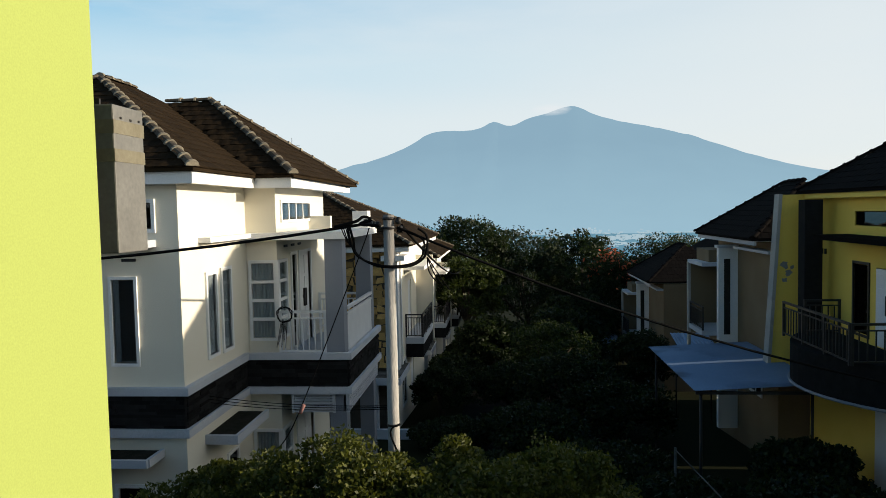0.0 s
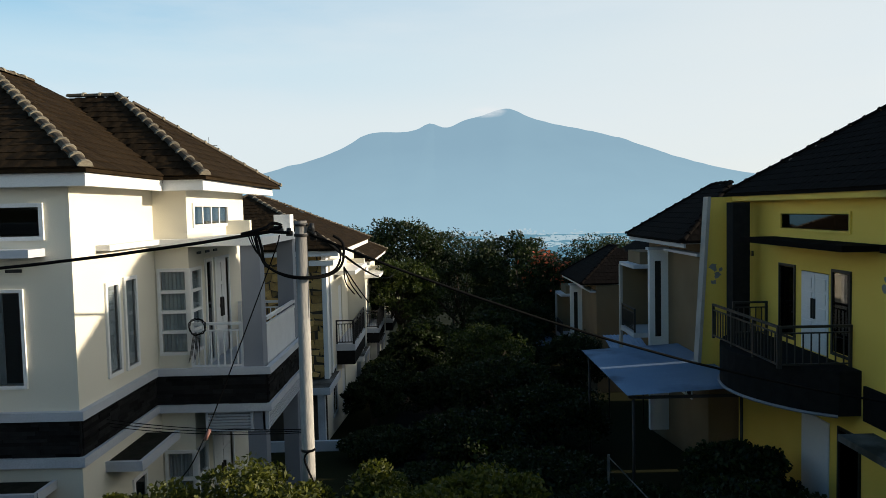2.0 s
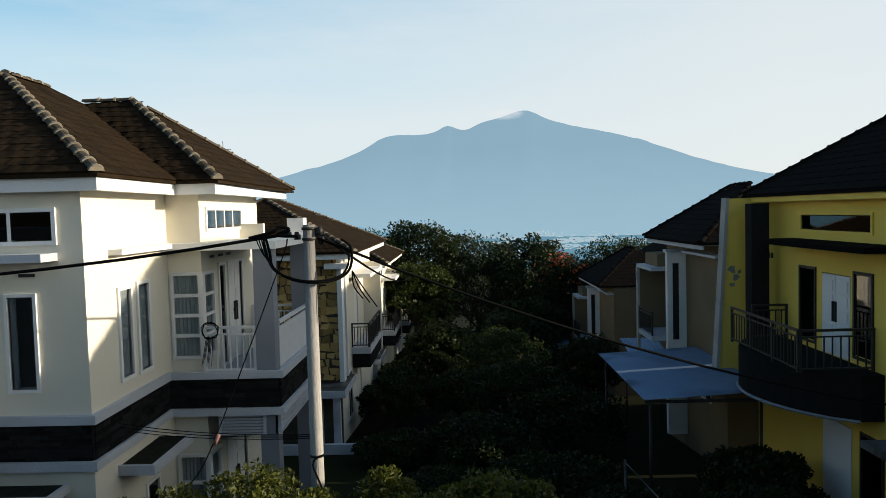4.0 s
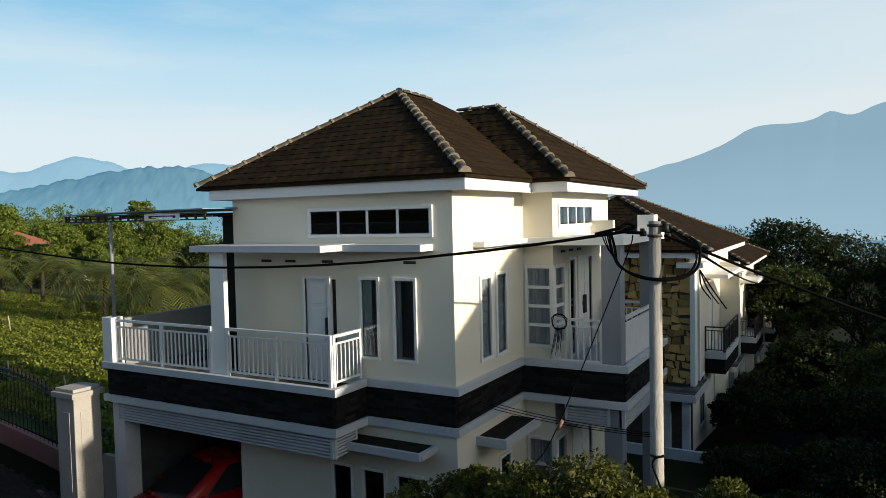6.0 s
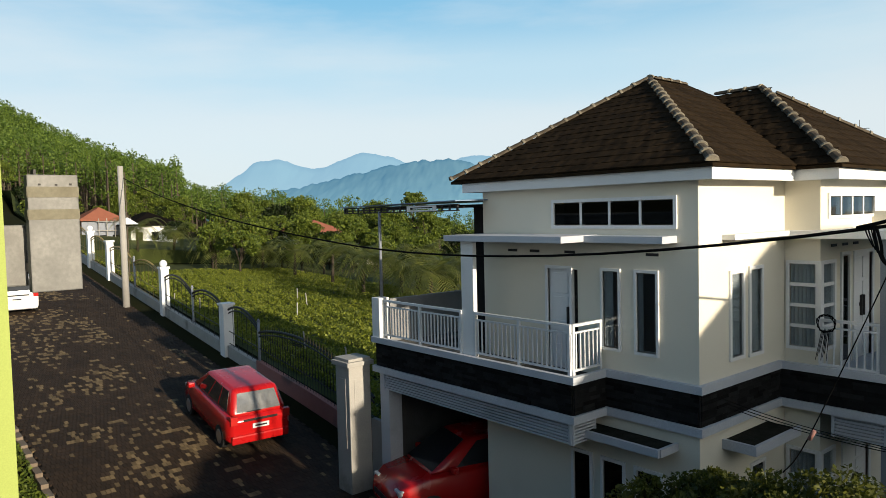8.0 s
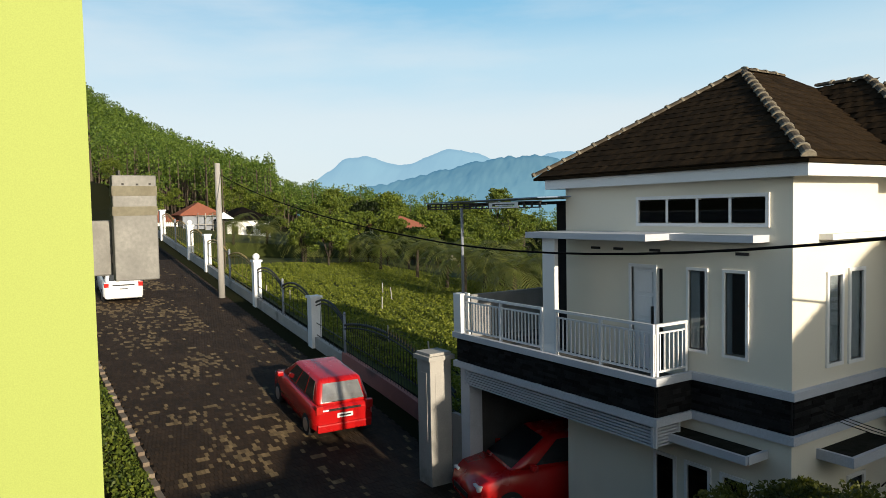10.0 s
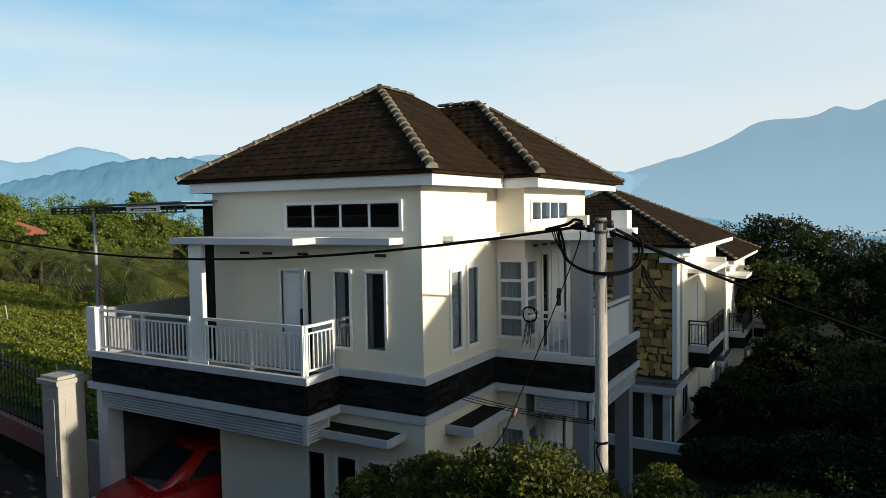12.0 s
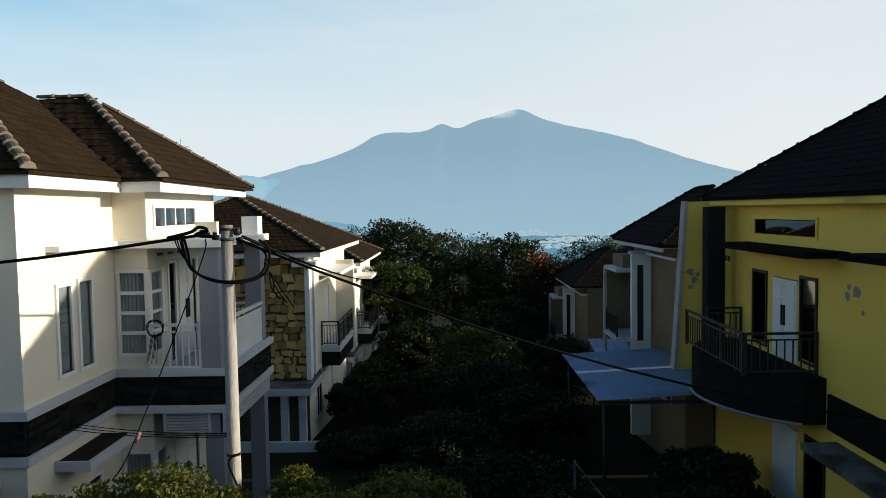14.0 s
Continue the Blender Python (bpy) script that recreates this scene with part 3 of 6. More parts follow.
# cloud card: its brightness is emission, not caught sunlight
cm = bpy.data.materials.new("glowing_cloud_card")
cm.use_nodes = True
cn, cl = cm.node_tree.nodes, cm.node_tree.links
cn.remove(cn["Principled BSDF"])
ctc, cnz, cgr = cn.new("ShaderNodeTexCoord"), cn.new("ShaderNodeTexNoise"), cn.new("ShaderNodeTexGradient")
cgr.gradient_type = "SPHERICAL"
cnz.inputs["Scale"].default_value, cnz.inputs["Detail"].default_value = 4.2, 7
cmp_ = cn.new("ShaderNodeMapping")
cmp_.inputs["Location"].default_value = (-1, 0, -1)
cmp_.inputs["Scale"].default_value = (2, 0, 2)
cl.new(ctc.outputs["Generated"], cmp_.inputs["Vector"])
cl.new(cmp_.outputs["Vector"], cgr.inputs["Vector"])
cl.new(ctc.outputs["Generated"], cnz.inputs["Vector"])
cmu = cn.new("ShaderNodeMath")
cmu.operation, cmu.use_clamp = "MULTIPLY", True
cl.new(cgr.outputs["Fac"], cmu.inputs[0])
cl.new(cnz.outputs["Fac"], cmu.inputs[1])
cma = cn.new("ShaderNodeMapRange")
for ck, cv in ((1, 0.06), (2, 0.40), (3, 0.0), (4, 0.8)):
    cma.inputs[ck].default_value = cv
cl.new(cmu.outputs[0], cma.inputs[0])
cem, ctr, cmx = cn.new("ShaderNodeEmission"), cn.new("ShaderNodeBsdfTransparent"), cn.new("ShaderNodeMixShader")
cem.inputs["Color"].default_value = (0.80, 0.84, 0.86, 1)
cem.inputs["Strength"].default_value = AIRLIGHT
cl.new(cma.outputs[0], cmx.inputs[0])
cl.new(ctr.outputs[0], cmx.inputs[1])
cl.new(cem.outputs[0], cmx.inputs[2])
cl.new(cmx.outputs[0], cn["Material Output"].inputs["Surface"])
for name_, cx, cz, cw, ch in (("summit_cloud", 262, 530, 130, 40),):
    bm = bmesh.new()
    bm.faces.new([bm.verts.new(p) for p in ((cx - cw, 3870, cz - ch), (cx + cw, 3870, cz - ch), (cx + cw, 3875, cz + ch), (cx - cw, 3875, cz + ch))])
    ob = new(name_, mesh_of(bm, name_, cm))
    ob.visible_shadow = False
    tagged(ob, "wisp of self-glowing cloud on the mountain top", "cloud", kind="structure")

# ---- pine hillside ----
def pine_wood(name, label, count, seed, area, inside, low, tall, width):
    """Many slim pines with rounded, clumped crowns over bare trunks, wherever inside(x, y) holds."""
    rng = np.random.default_rng(seed)
    leaves, trunks = [], []
    tries = 0
    while len(trunks) < count and tries < count * 12:
        tries += 1
        x, y = rng.uniform(area[0], area[1]), rng.uniform(area[2], area[3])
        if not inside(x, y):
            continue
        z = ground_z(x, y)
        h = rng.uniform(low, tall)
        trunks.append((x, y, z, h))
        clumps = 13
        bare = rng.uniform(0.34, 0.50)
        g = np.sort(rng.random(clumps))
        f = bare + (0.96 - bare) * g
        r = np.sin(np.pi * np.clip(0.20 + 0.74 * g, 0, 1)) * width * rng.uniform(0.25, 1.0, clumps)
        a = rng.uniform(0, 2 * math.pi, clumps)
        c = np.stack([x + r * np.cos(a), y + r * np.sin(a), z + h * f], 1)
        per, leaf = (16, 0.42) if x > -185 else (8, 0.60)
        v = rng.normal(size=(clumps, per, 3))
        v /= np.linalg.norm(v, axis=2)[..., None]
        p = c[:, None] + v * np.array([0.75, 0.75, 0.5])
        leaves.append(leaf_quads(p.reshape(-1, 3), v.reshape(-1, 3) * 0.6, leaf, rng))
    cx, cy = (area[0] + area[1]) / 2, (area[2] + area[3]) / 2
    wood = thing(name, (cx, cy, ground_z(cx, cy)), label, "pine wood")
    wood["kind"] = "stuff"
    hang(new("pine_crowns", quads_mesh("pine_crowns", np.concatenate(leaves), LEAF_PINE)), wood)
    bm = bmesh.new()
    for x, y, z, h in trunks:
        if x > -175:
            tube(bm, (x, y, z - 1), (x, y, z + h * 0.8), 0.15, 0.06, 4)
    part("pine_trunks", bm, PINEBARK, wood)


def on_hill(x, y):
    return 62 < math.degrees(math.atan2(-x, y)) < 108 and y < 34 + 0.31 * (-x - 85) and (x < -112 or y < 12)


def along_foot(x, y):
    return 44 < math.degrees(math.atan2(-x, y)) < 74 and 135 < math.hypot(x, y) < 215


pine_wood("pine_wood", "dense sunlit pine wood on a steep hillside", 4700, 11, (-330, -90, -60, 120), on_hill, 9, 13.5, 1.9)
pine_wood("far_wood", "belt of tall trees along the foot of the hills", 900, 12, (-210, -90, 38, 155), along_foot, 5.5, 10.5, 2.4)

# ---- lime house with the viewer's balcony ----
home = thing("lime_house", (-1.4, -3, -0.55), "lime-yellow painted house wall in full sun", "house")
part("wall", boxes((-1.46, -1.24, -6.0, 0.95, -0.55, 9.5)), LIME, home)
part("back_wall", boxes((-1.24, 6.0, -6.0, -5.8, -0.55, 9.5)), LIME, home)
part("balcony_floor", boxes((-1.24, 6.0, -5.8, 1.15, 4.25, 4.45)), MOSSY, home)
# unseen block, added to keep southern sky light off the road
near_block = thing("near_house", (-12, -4, -0.55), "unseen grey block added to shade the road", "house")
part("wall", boxes((-24.0, -1.6, -7.0, 0.9, -0.6, 6.0)), GREYWALL, near_block)
# out of view; added so its height limits the low sun
east_block = thing("east_house", (11, 2, -0.55), "unseen grey block added to cut low eastern light", "house")
part("wall", boxes((8.3, 15.0, -7.0, 9.5, -0.6, 5.45)), GREYWALL, east_block)
jb = thing("metal_bracket_box", (-1.27, 1.03, 6.015), "small grey galvanised metal box fixed at the wall edge", "metal box")
part("body", boxes((-1.262, -1.2355, 0.985, 1.062, 6.042, 6.238), bevel=0.002), PLATEMETAL, jb)
for z0, z1 in ((6.200, 6.218), (6.163, 6.180)):
    part("tape_band", boxes((-1.2355, -1.2347, 0.9845, 1.0625, z0, z1), (-1.2625, -1.2347, 0.9838, 0.985, z0, z1)), TAPE, jb, "dull cream tape band")
for y, z in ((1.003, 6.2215), (1.028, 6.221), (1.050, 6.222)):
    part("rivet", boxes((-1.2355, -1.2342, y - 0.002, y + 0.002, z - 0.0015, z + 0.0015)), IRON, jb)
part("back_plate", boxes((-1.33, -1.29, 0.952, 0.99, 6.05, 6.155), bevel=0.003), PLATEMETAL, jb)
part("strap", boxes((-1.292, -1.26, 0.986, 0.99, 6.075, 6.09)), IRON, jb)
# dark plate added to paint the shaded gap behind the box
part("dark_gap_plate", boxes((-1.29, -1.2625, 1.0, 1.004, 6.05, 6.248)), IRON, jb)


# ---- roofs ----
def flat_basis(pts):
    """Origin, along the eave, up the slope and normal of a roof face whose first two points are its eave."""
    o = Vector(pts[0])
    e = (Vector(pts[1]) - o).normalized()
    n = e.cross(Vector(pts[2]) - o).normalized()
    if n.z < 0:
        n = -n
    s = n.cross(e)
    if s.z < 0:
        s = -s
    return o, e, s, n


def in_poly(u, v, poly):
    inside = False
    for (x0, y0), (x1, y1) in zip(poly, poly[1:] + poly[:1]):
        if (y0 > v) != (y1 > v) and u < x0 + (v - y0) / (y1 - y0) * (x1 - x0):
            inside = not inside
    return inside


def tile_profile():
    """One interlocking roof tile, lying along +y, its nose at y = 0."""
    bm = bmesh.new()
    w, l = 0.236, 0.29
    us = [0, 0.04, 0.08, 0.12, 0.17, 0.236]
    hs = [0.009, 0.012, 0.013, 0.012, 0.008, 0.009]
    rows = [[bm.verts.new((u - w / 2, y, h + lift)) for u, h in zip(us, hs)] for y, lift in ((0, 0.013), (l, 0.002))]
    front = [bm.verts.new((u - w / 2, 0, 0.0)) for u in us]
    for k in range(5):
        bm.faces.new((rows[0][k], rows[0][k + 1], rows[1][k + 1], rows[1][k]))
        bm.faces.new((front[k], front[k + 1], rows[0][k + 1], rows[0][k]))
    return bm


def ridge_profile():
    """One half-round ridge tile, lying along +y, with a thick collar."""
    bm = bmesh.new()
    rings = []
    for y, r in ((0.0, 0.105), (0.05, 0.11), (0.055, 0.088), (0.40, 0.08)):
        rings.append([bm.verts.new((r * math.cos(a), y, r * math.sin(a) * 0.85)) for a in [math.pi * (k / 6) for k in range(7)]])
    for a, b in zip(rings, rings[1:]):
        for k in range(6):
            bm.faces.new((a[k], a[k + 1], b[k + 1], b[k]))
    bm.faces.new(rings[0][::-1])
    bm.faces.new(rings[-1])
    return bm


def tile_face(roof, pts, material, me=None, limit=0):
    """Courses of tiles over one roof face; the first ones as pieces, the rest joined."""
    o, e, s, n = flat_basis(pts)
    poly = [((Vector(p) - o).dot(e), (Vector(p) - o).dot(s)) for p in pts]
    umin, umax = min(p[0] for p in poly), max(p[0] for p in poly)
    vmax = max(p[1] for p in poly)
    spots = []
    row, v = 0, 0.0
    while v < vmax:
        u = umin + (0.12 if row % 2 else 0.0)
        while u < umax:
            if in_poly(u, v + 0.13, poly):
                spots.append((u, v))
            u += 0.24
        v += 0.26
        row += 1
    base = Matrix((e, s, n)).transposed().to_4x4()
    rest = []
    proto = [[tuple(c.co) for c in f.verts] for f in tile_bm.faces]
    made = 0
    for k, (u, v) in enumerate(spots):
        wob = Matrix.Rotation(random.uniform(-0.012, 0.012), 4, "Z") @ Matrix.Translation((0, 0, random.uniform(0, 0.008)))
        m = Matrix.Translation(o + e * u + s * v + n * 0.012) @ base @ wob
        if me and made < limit:
            piece("roof_tile", me, roof, m)
            made += 1
        else:
            rest += [[m @ Vector(c) for c in f] for f in proto]
    if rest:
        ob = hang(new("roof_tiles", quads_mesh("roof_tiles", rest, material)), roof)
        ob["kind"] = "stuff"
    return made


def cap_line(roof, a, b, me):
    """Ridge tiles from a up or along to b."""
    a, b = Vector(a), Vector(b)
    d = (b - a).normalized()
    up = Vector((0, 0, 1))
    x = d.cross(up).normalized()
    z = x.cross(d)
    base = Matrix((x, d, z)).transposed().to_4x4()
    n = int((b - a).length / 0.36)
    for k in range(n):
        m = Matrix.Translation(a + d * (0.36 * k) + Vector((0, 0, 0.02 + random.uniform(0, 0.01)))) @ base
        piece("ridge_tile", me, roof, m @ Matrix.Rotation(random.uniform(-0.03, 0.03), 4, "Z"))


tile_bm = tile_profile()
tile_me = mesh_of(tile_profile(), "roof_tile", ROOFTILE)
ridge_me = mesh_of(ridge_profile(), "ridge_tile", RIDGE)
ridge_me.materials.append(COLLAR)
for f in ridge_me.polygons:
    if f.center.y < 0.054:
        f.material_index = 1
dark_ridge_me = mesh_of(ridge_profile(), "ridge_tile", ROOFDARK)


def stone_courses(bm, axis, face, out, u0, u1, z0, z1, rng, deep=0.03):
    """Thin courses of split stone over a wall band."""
    z = z0
    while z < z1 - 0.01:
        h = min(rng.choice((0.05, 0.065, 0.08)), z1 - z)
        u = u0
        while u < u1 - 0.01:
            w = min(rng.uniform(0.18, 0.45), u1 - u)
            box(bm, *shoe(axis, face, out, u + 0.002, u + w - 0.002, 0.0, deep * rng.uniform(0.35, 1.0), z + 0.002, z + h - 0.002))
            u += w
        z += h


# ---- the cream house ----
house = thing("cream_house", (-9.0, 14.5, -0.55), "two-storey cream house with dark stone band and tiled hip roof", "house")
A, B, BAY = 11.0, -5.9, -5.27
a_holes = [(-9.06, -8.34, 3.1, 5.06), (-7.76, -7.43, 3.71, 5.07), (-7.05, -6.67, 3.71, 5.07), (-8.87, -6.33, 5.88, 6.30),
           (-8.48, -8.10, 0.0, 1.65), (-7.80, -7.38, 0.0, 1.65), (-7.08, -6.62, 0.0, 1.65)]
b_holes = [(11.98, 12.36, 3.62, 5.03), (12.64, 13.03, 3.60, 5.06), (12.66, 13.1, 0.1, 1.6)]
bm = bmesh.new()
wall(bm, "y", A, A + 0.15, -10.70, B, -0.55, 6.62, a_holes)
part("front_wall", bm, PLASTER, house)
bm = bmesh.new()
wall(bm, "x", B - 0.15, B, A + 0.15, 13.95, -0.55, 6.62, b_holes)
part("side_wall", bm, PLASTER, house)
bm = bmesh.new()
wall(bm, "y", 13.95, 14.10, B, BAY, -0.55, 6.62, [(-5.80, BAY, 3.58, 5.09), (-5.80, BAY, 0.15, 1.65)])
part("bay_side_wall", bm, PLASTER, house)
bm = bmesh.new()
wall(bm, "x", BAY - 0.15, BAY, 14.10, 17.6, -0.55, 6.62, [(14.10, 14.55, 3.58, 5.09), (14.85, 15.2, 3.12, 5.2), (15.45, 16.35, 3.12, 5.2), (14.3, 16.4, 5.95, 6.30), (14.10, 14.55, 0.15, 1.65), (14.95, 16.2, -0.35, 1.7)])
part("bay_front_wall", bm, PLASTER, house)
part("rear_wall", boxes((-10.70, BAY, 17.6, 17.75, -0.55, 6.62), (-10.85, -10.70, A, 17.6, -0.55, 6.62)), PLASTER, house)
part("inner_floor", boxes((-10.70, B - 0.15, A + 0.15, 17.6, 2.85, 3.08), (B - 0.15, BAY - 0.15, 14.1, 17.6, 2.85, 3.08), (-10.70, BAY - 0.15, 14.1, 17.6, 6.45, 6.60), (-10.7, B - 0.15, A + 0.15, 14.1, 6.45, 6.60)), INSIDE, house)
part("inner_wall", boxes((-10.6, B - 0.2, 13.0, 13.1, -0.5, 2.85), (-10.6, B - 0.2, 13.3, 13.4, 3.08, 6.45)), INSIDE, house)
part("dark_strip", boxes((-11.16, -10.74, A + 0.02, A + 0.3, 3.2, 6.28)), SLATE, house, "dark stone-faced pilaster")
# roof planes
E1, E2, E3, E4 = (-11.49, 10.67, 6.82), (-5.47, 10.67, 6.82), (-5.47, 18.9, 6.82), (-11.49, 18.9, 6.82)
P1, P2 = (-9.26, 14.72, 9.05), (-9.26, 16.2, 9.05)
F1, F2 = (-4.72, 13.45, 6.82), (-4.66, 19.05, 6.79)
Q1, Q2 = (-7.60, 16.6, 8.77), (-8.78, 16.6, 8.77)
V1 = (-5.47, 13.45, 6.82)
bm = bmesh.new()
for poly in ((E1, E2, P1), (E2, E3, P2, P1), (E3, E4, P2), (E4, E1, P1, P2), (F1, F2, Q1), (V1, F1, Q1, Q2), (F2, E3, Q2, Q1)):
    slab(bm, [Vector(p) for p in poly], 0.05)
roof = part("roof", bm, ROOFTILE, house, "weathered brown-black tiled hip roof")
used = tile_face(roof, [E2, V1, Q2, P2, P1], ROOFTILE, tile_me, 150)
tile_face(roof, [F1, F2, Q1], ROOFTILE, tile_me, 110)
tile_face(roof, [E1, E2, P1], ROOFTILE)
tile_face(roof, [V1, F1, Q1, Q2], ROOFTILE)
for a, b in ((E1, P1), (E2, P1), (P1, P2), (F1, Q1), (F2, Q1), (Q1, Q2)):
    cap_line(roof, a, b, ridge_me)
# white fascia under the eaves
for fr in ((-11.2, -5.52, 10.74, 10.82), (-5.60, -5.52, 10.82, 13.5), (-5.52, -4.80, 13.52, 13.6), (-4.88, -4.80, 13.6, 18.8), (-11.2, -11.12, 10.82, 18.2)):
    part("fascia", boxes((*fr, 6.58, 6.77)), WHITE, house)
part("soffit", boxes((-11.12, -5.60, 10.82, 17.9, 6.66, 6.72), (-5.60, -4.88, 13.6, 17.9, 6.66, 6.72)), WHITE, house)
# bands round the storeys
rngs = random.Random(3)


def band(d0, d1, z0, z1):
    return [(-13.62 - d1, -7.74 + d1, 10.10 - d1, 10.10 - d0, z0, z1), (-7.74 + d0, -7.74 + d1, 10.10 - d0, A, z0, z1),
            (-7.74 + d1, B + d1, A - d1, A - d0, z0, z1), (B + d0, B + d1, A - d0, 13.74 - d1, z0, z1),
            (B + d0, -3.84 + d1, 13.74 - d1, 13.74 - d0, z0, z1), (-3.84 + d0, -3.84 + d1, 13.74 - d0, 17.05, z0, z1),
            (-13.62 - d1, -13.62 - d0, 10.10 - d0, 17.0, z0, z1)]


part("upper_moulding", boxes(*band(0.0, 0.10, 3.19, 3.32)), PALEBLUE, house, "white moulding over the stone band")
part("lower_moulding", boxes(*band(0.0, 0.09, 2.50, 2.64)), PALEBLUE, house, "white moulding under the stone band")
bm = boxes(*band(0.0, 0.02, 2.64, 3.19))
stone_courses(bm, "x", B + 0.02, 1, 11.0, 13.72, 2.64, 3.19, rngs)
stone_courses(bm, "y", A - 0.02, -1, -7.72, B, 2.64, 3.19, rngs)
stone_courses(bm, "y", 10.08, -1, -13.6, -7.74, 2.64, 3.19, rngs)
stone_courses(bm, "x", -7.72, 1, 10.1, 10.98, 2.64, 3.19, rngs)
stone_courses(bm, "y", 13.72, -1, -5.88, -3.84, 2.64, 3.19, rngs)
stone_courses(bm, "x", -3.82, 1, 13.74, 17.0, 2.64, 3.19, rngs)
part("stone_band", bm, SLATE, house, "black split-stone band")
# terrace
part("terrace_slab", boxes((-13.62, -7.74, 10.10, A, 2.52, 3.18), (-13.62, -10.86, A, 17.0, 2.52, 3.15)), MOSSY, house)
part("terrace_parapet", boxes((-13.62, -13.48, 10.4, 16.9, 3.15, 4.18), (-13.48, -10.86, 16.8, 16.95, 3.15, 4.18)), GREYWALL, house, "grey parapet wall")
part("terrace_post", boxes((-10.62, -10.26, 10.14, 10.24, 3.15, 5.60), bevel=0.01), WHITE, house)
part("corner_post", boxes((-13.68, -13.38, 10.02, 10.30, 3.25, 4.24), bevel=0.01), WHITE, house)
part("garage_column", boxes((-13.60, -13.25, 10.14, 10.5, -0.55, 2.52)), PALEBLUE, house)
part("garage_column", boxes((-13.60, -13.3, 16.5, 16.9, -0.55, 2.52)), PALEBLUE, house)
# dark walls stand in for carport shade; side wall added to block light
part("garage_back_wall", boxes((-13.60, -10.86, 16.9, 17.0, -0.55, 2.52)), SHADEWALL, house)
part("garage_side_wall", boxes((-13.58, -13.44, 10.5, 16.5, -0.55, 2.52)), SHADEWALL, house)
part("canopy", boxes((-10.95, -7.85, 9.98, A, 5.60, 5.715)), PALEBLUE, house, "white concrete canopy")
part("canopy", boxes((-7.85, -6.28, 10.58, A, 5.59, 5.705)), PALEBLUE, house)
part("ledge", boxes((-8.20, -6.30, 10.50, A, 2.19, 2.235), (-8.20, -6.30, 10.44, 10.50, 2.17, 2.30), (-6.34, -6.28, 10.50, A, 2.17, 2.30)), PALEBLUE, house)
part("ledge_top", boxes((-8.20, -6.34, 10.50, A, 2.237, 2.275)), BLACKMOSS, house, "rain-blackened ledge")
part("ledge", boxes((B, -5.38, 11.75, 13.25, 2.14, 2.235), (-5.38, -5.32, 11.69, 13.31, 2.14, 2.30), (B, -5.38, 11.69, 11.75, 2.14, 2.30)), PALEBLUE, house)
part("ledge_top", boxes((B, -5.38, 11.75, 13.25, 2.237, 2.275)), BLACKMOSS, house, "rain-blackened ledge")
for vx in (-9.99, -9.39, -8.51, -6.74):
    part("vent", boxes((vx - 0.12, vx + 0.12, A - 0.02, A - 0.002, 5.36, 5.41)), TRIMBLACK, house)


def railing(parent, axis, face, u0, u1, z0, z1, material, gap=0.11, mid=True, bar=0.012):
    """A metal balustrade: top rail, under rail, foot rail, posts and bars."""
    r = part("railing", boxes(shoe(axis, face, 1, u0, u1, -0.03, 0.03, z1 - 0.05, z1)), material, parent)
    part("foot_rail", boxes(shoe(axis, face, 1, u0, u1, -0.02, 0.02, z0 + 0.06, z0 + 0.095)), material, r)
    part("under_rail", boxes(shoe(axis, face, 1, u0, u1, -0.018, 0.018, z1 - 0.17, z1 - 0.14)), material, r)
    n = max(2, int(round((u1 - u0) / gap)))
    bmb = boxes(shoe(axis, face, 1, -bar, bar, -bar, bar, z0 + 0.095, z1 - 0.17))
    me = mesh_of(bmb, "baluster", material)
    for k in range(n + 1):
        u = u0 + (u1 - u0) * k / n
        piece("baluster", me, r, Matrix.Translation((0, u, 0) if axis == "x" else (u, 0, 0)))
    m = max(1, int(round((u1 - u0) / 1.4)))
    me = mesh_of(boxes(shoe(axis, face, 1, -0.028, 0.028, -0.028, 0.028, z0, z1 - 0.05)), "post", material)
    for k in range(m + 1):
        u = u0 + 0.03 + (u1 - u0 - 0.06) * k / m
        piece("post", me, r, Matrix.Translation((0, u, 0) if axis == "x" else (u, 0, 0)))
    return r


railing(house, "y", 10.14, -13.40, -10.62, 3.31, 4.20, STEEL)
railing(house, "y", 10.14, -10.26, -7.80, 3.31, 4.20, STEEL)
railing(house, "x", -7.80, 10.16, 10.96, 3.31, 4.20, STEEL)


def louvres(axis, face, out, u0, u1, z0, z1):
    """A screen of horizontal slats in a frame."""
    f = part("louvre_screen", boxes(shoe(axis, face, out, u0, u0 + 0.05, -0.05, 0.02, z0, z1), shoe(axis, face, out, u1 - 0.05, u1, -0.05, 0.02, z0, z1),
                                    shoe(axis, face, out, u0, u1, -0.09, -0.05, z0, z1)), PALEBLUE, house)
    n = 7
    for k in range(n):
        z = z0 + (z1 - z0) * (k + 0.2) / n
        part("slat", boxes(shoe(axis, face, out, u0 + 0.05, u1 - 0.05, -0.05, 0.012, z, z + (z1 - z0) / n * 0.5)), PALEBLUE, f)


louvres("y", 10.12, -1, -13.42, -7.80, 2.10, 2.50)
louvres("x", -7.78, 1, 10.12, 10.75, 2.10, 2.50)
louvres("y", 13.76, -1, -5.0, -4.12, 2.10, 2.50)
louvres("x", -3.86, 1, 13.80, 17.0, 2.10, 2.50)
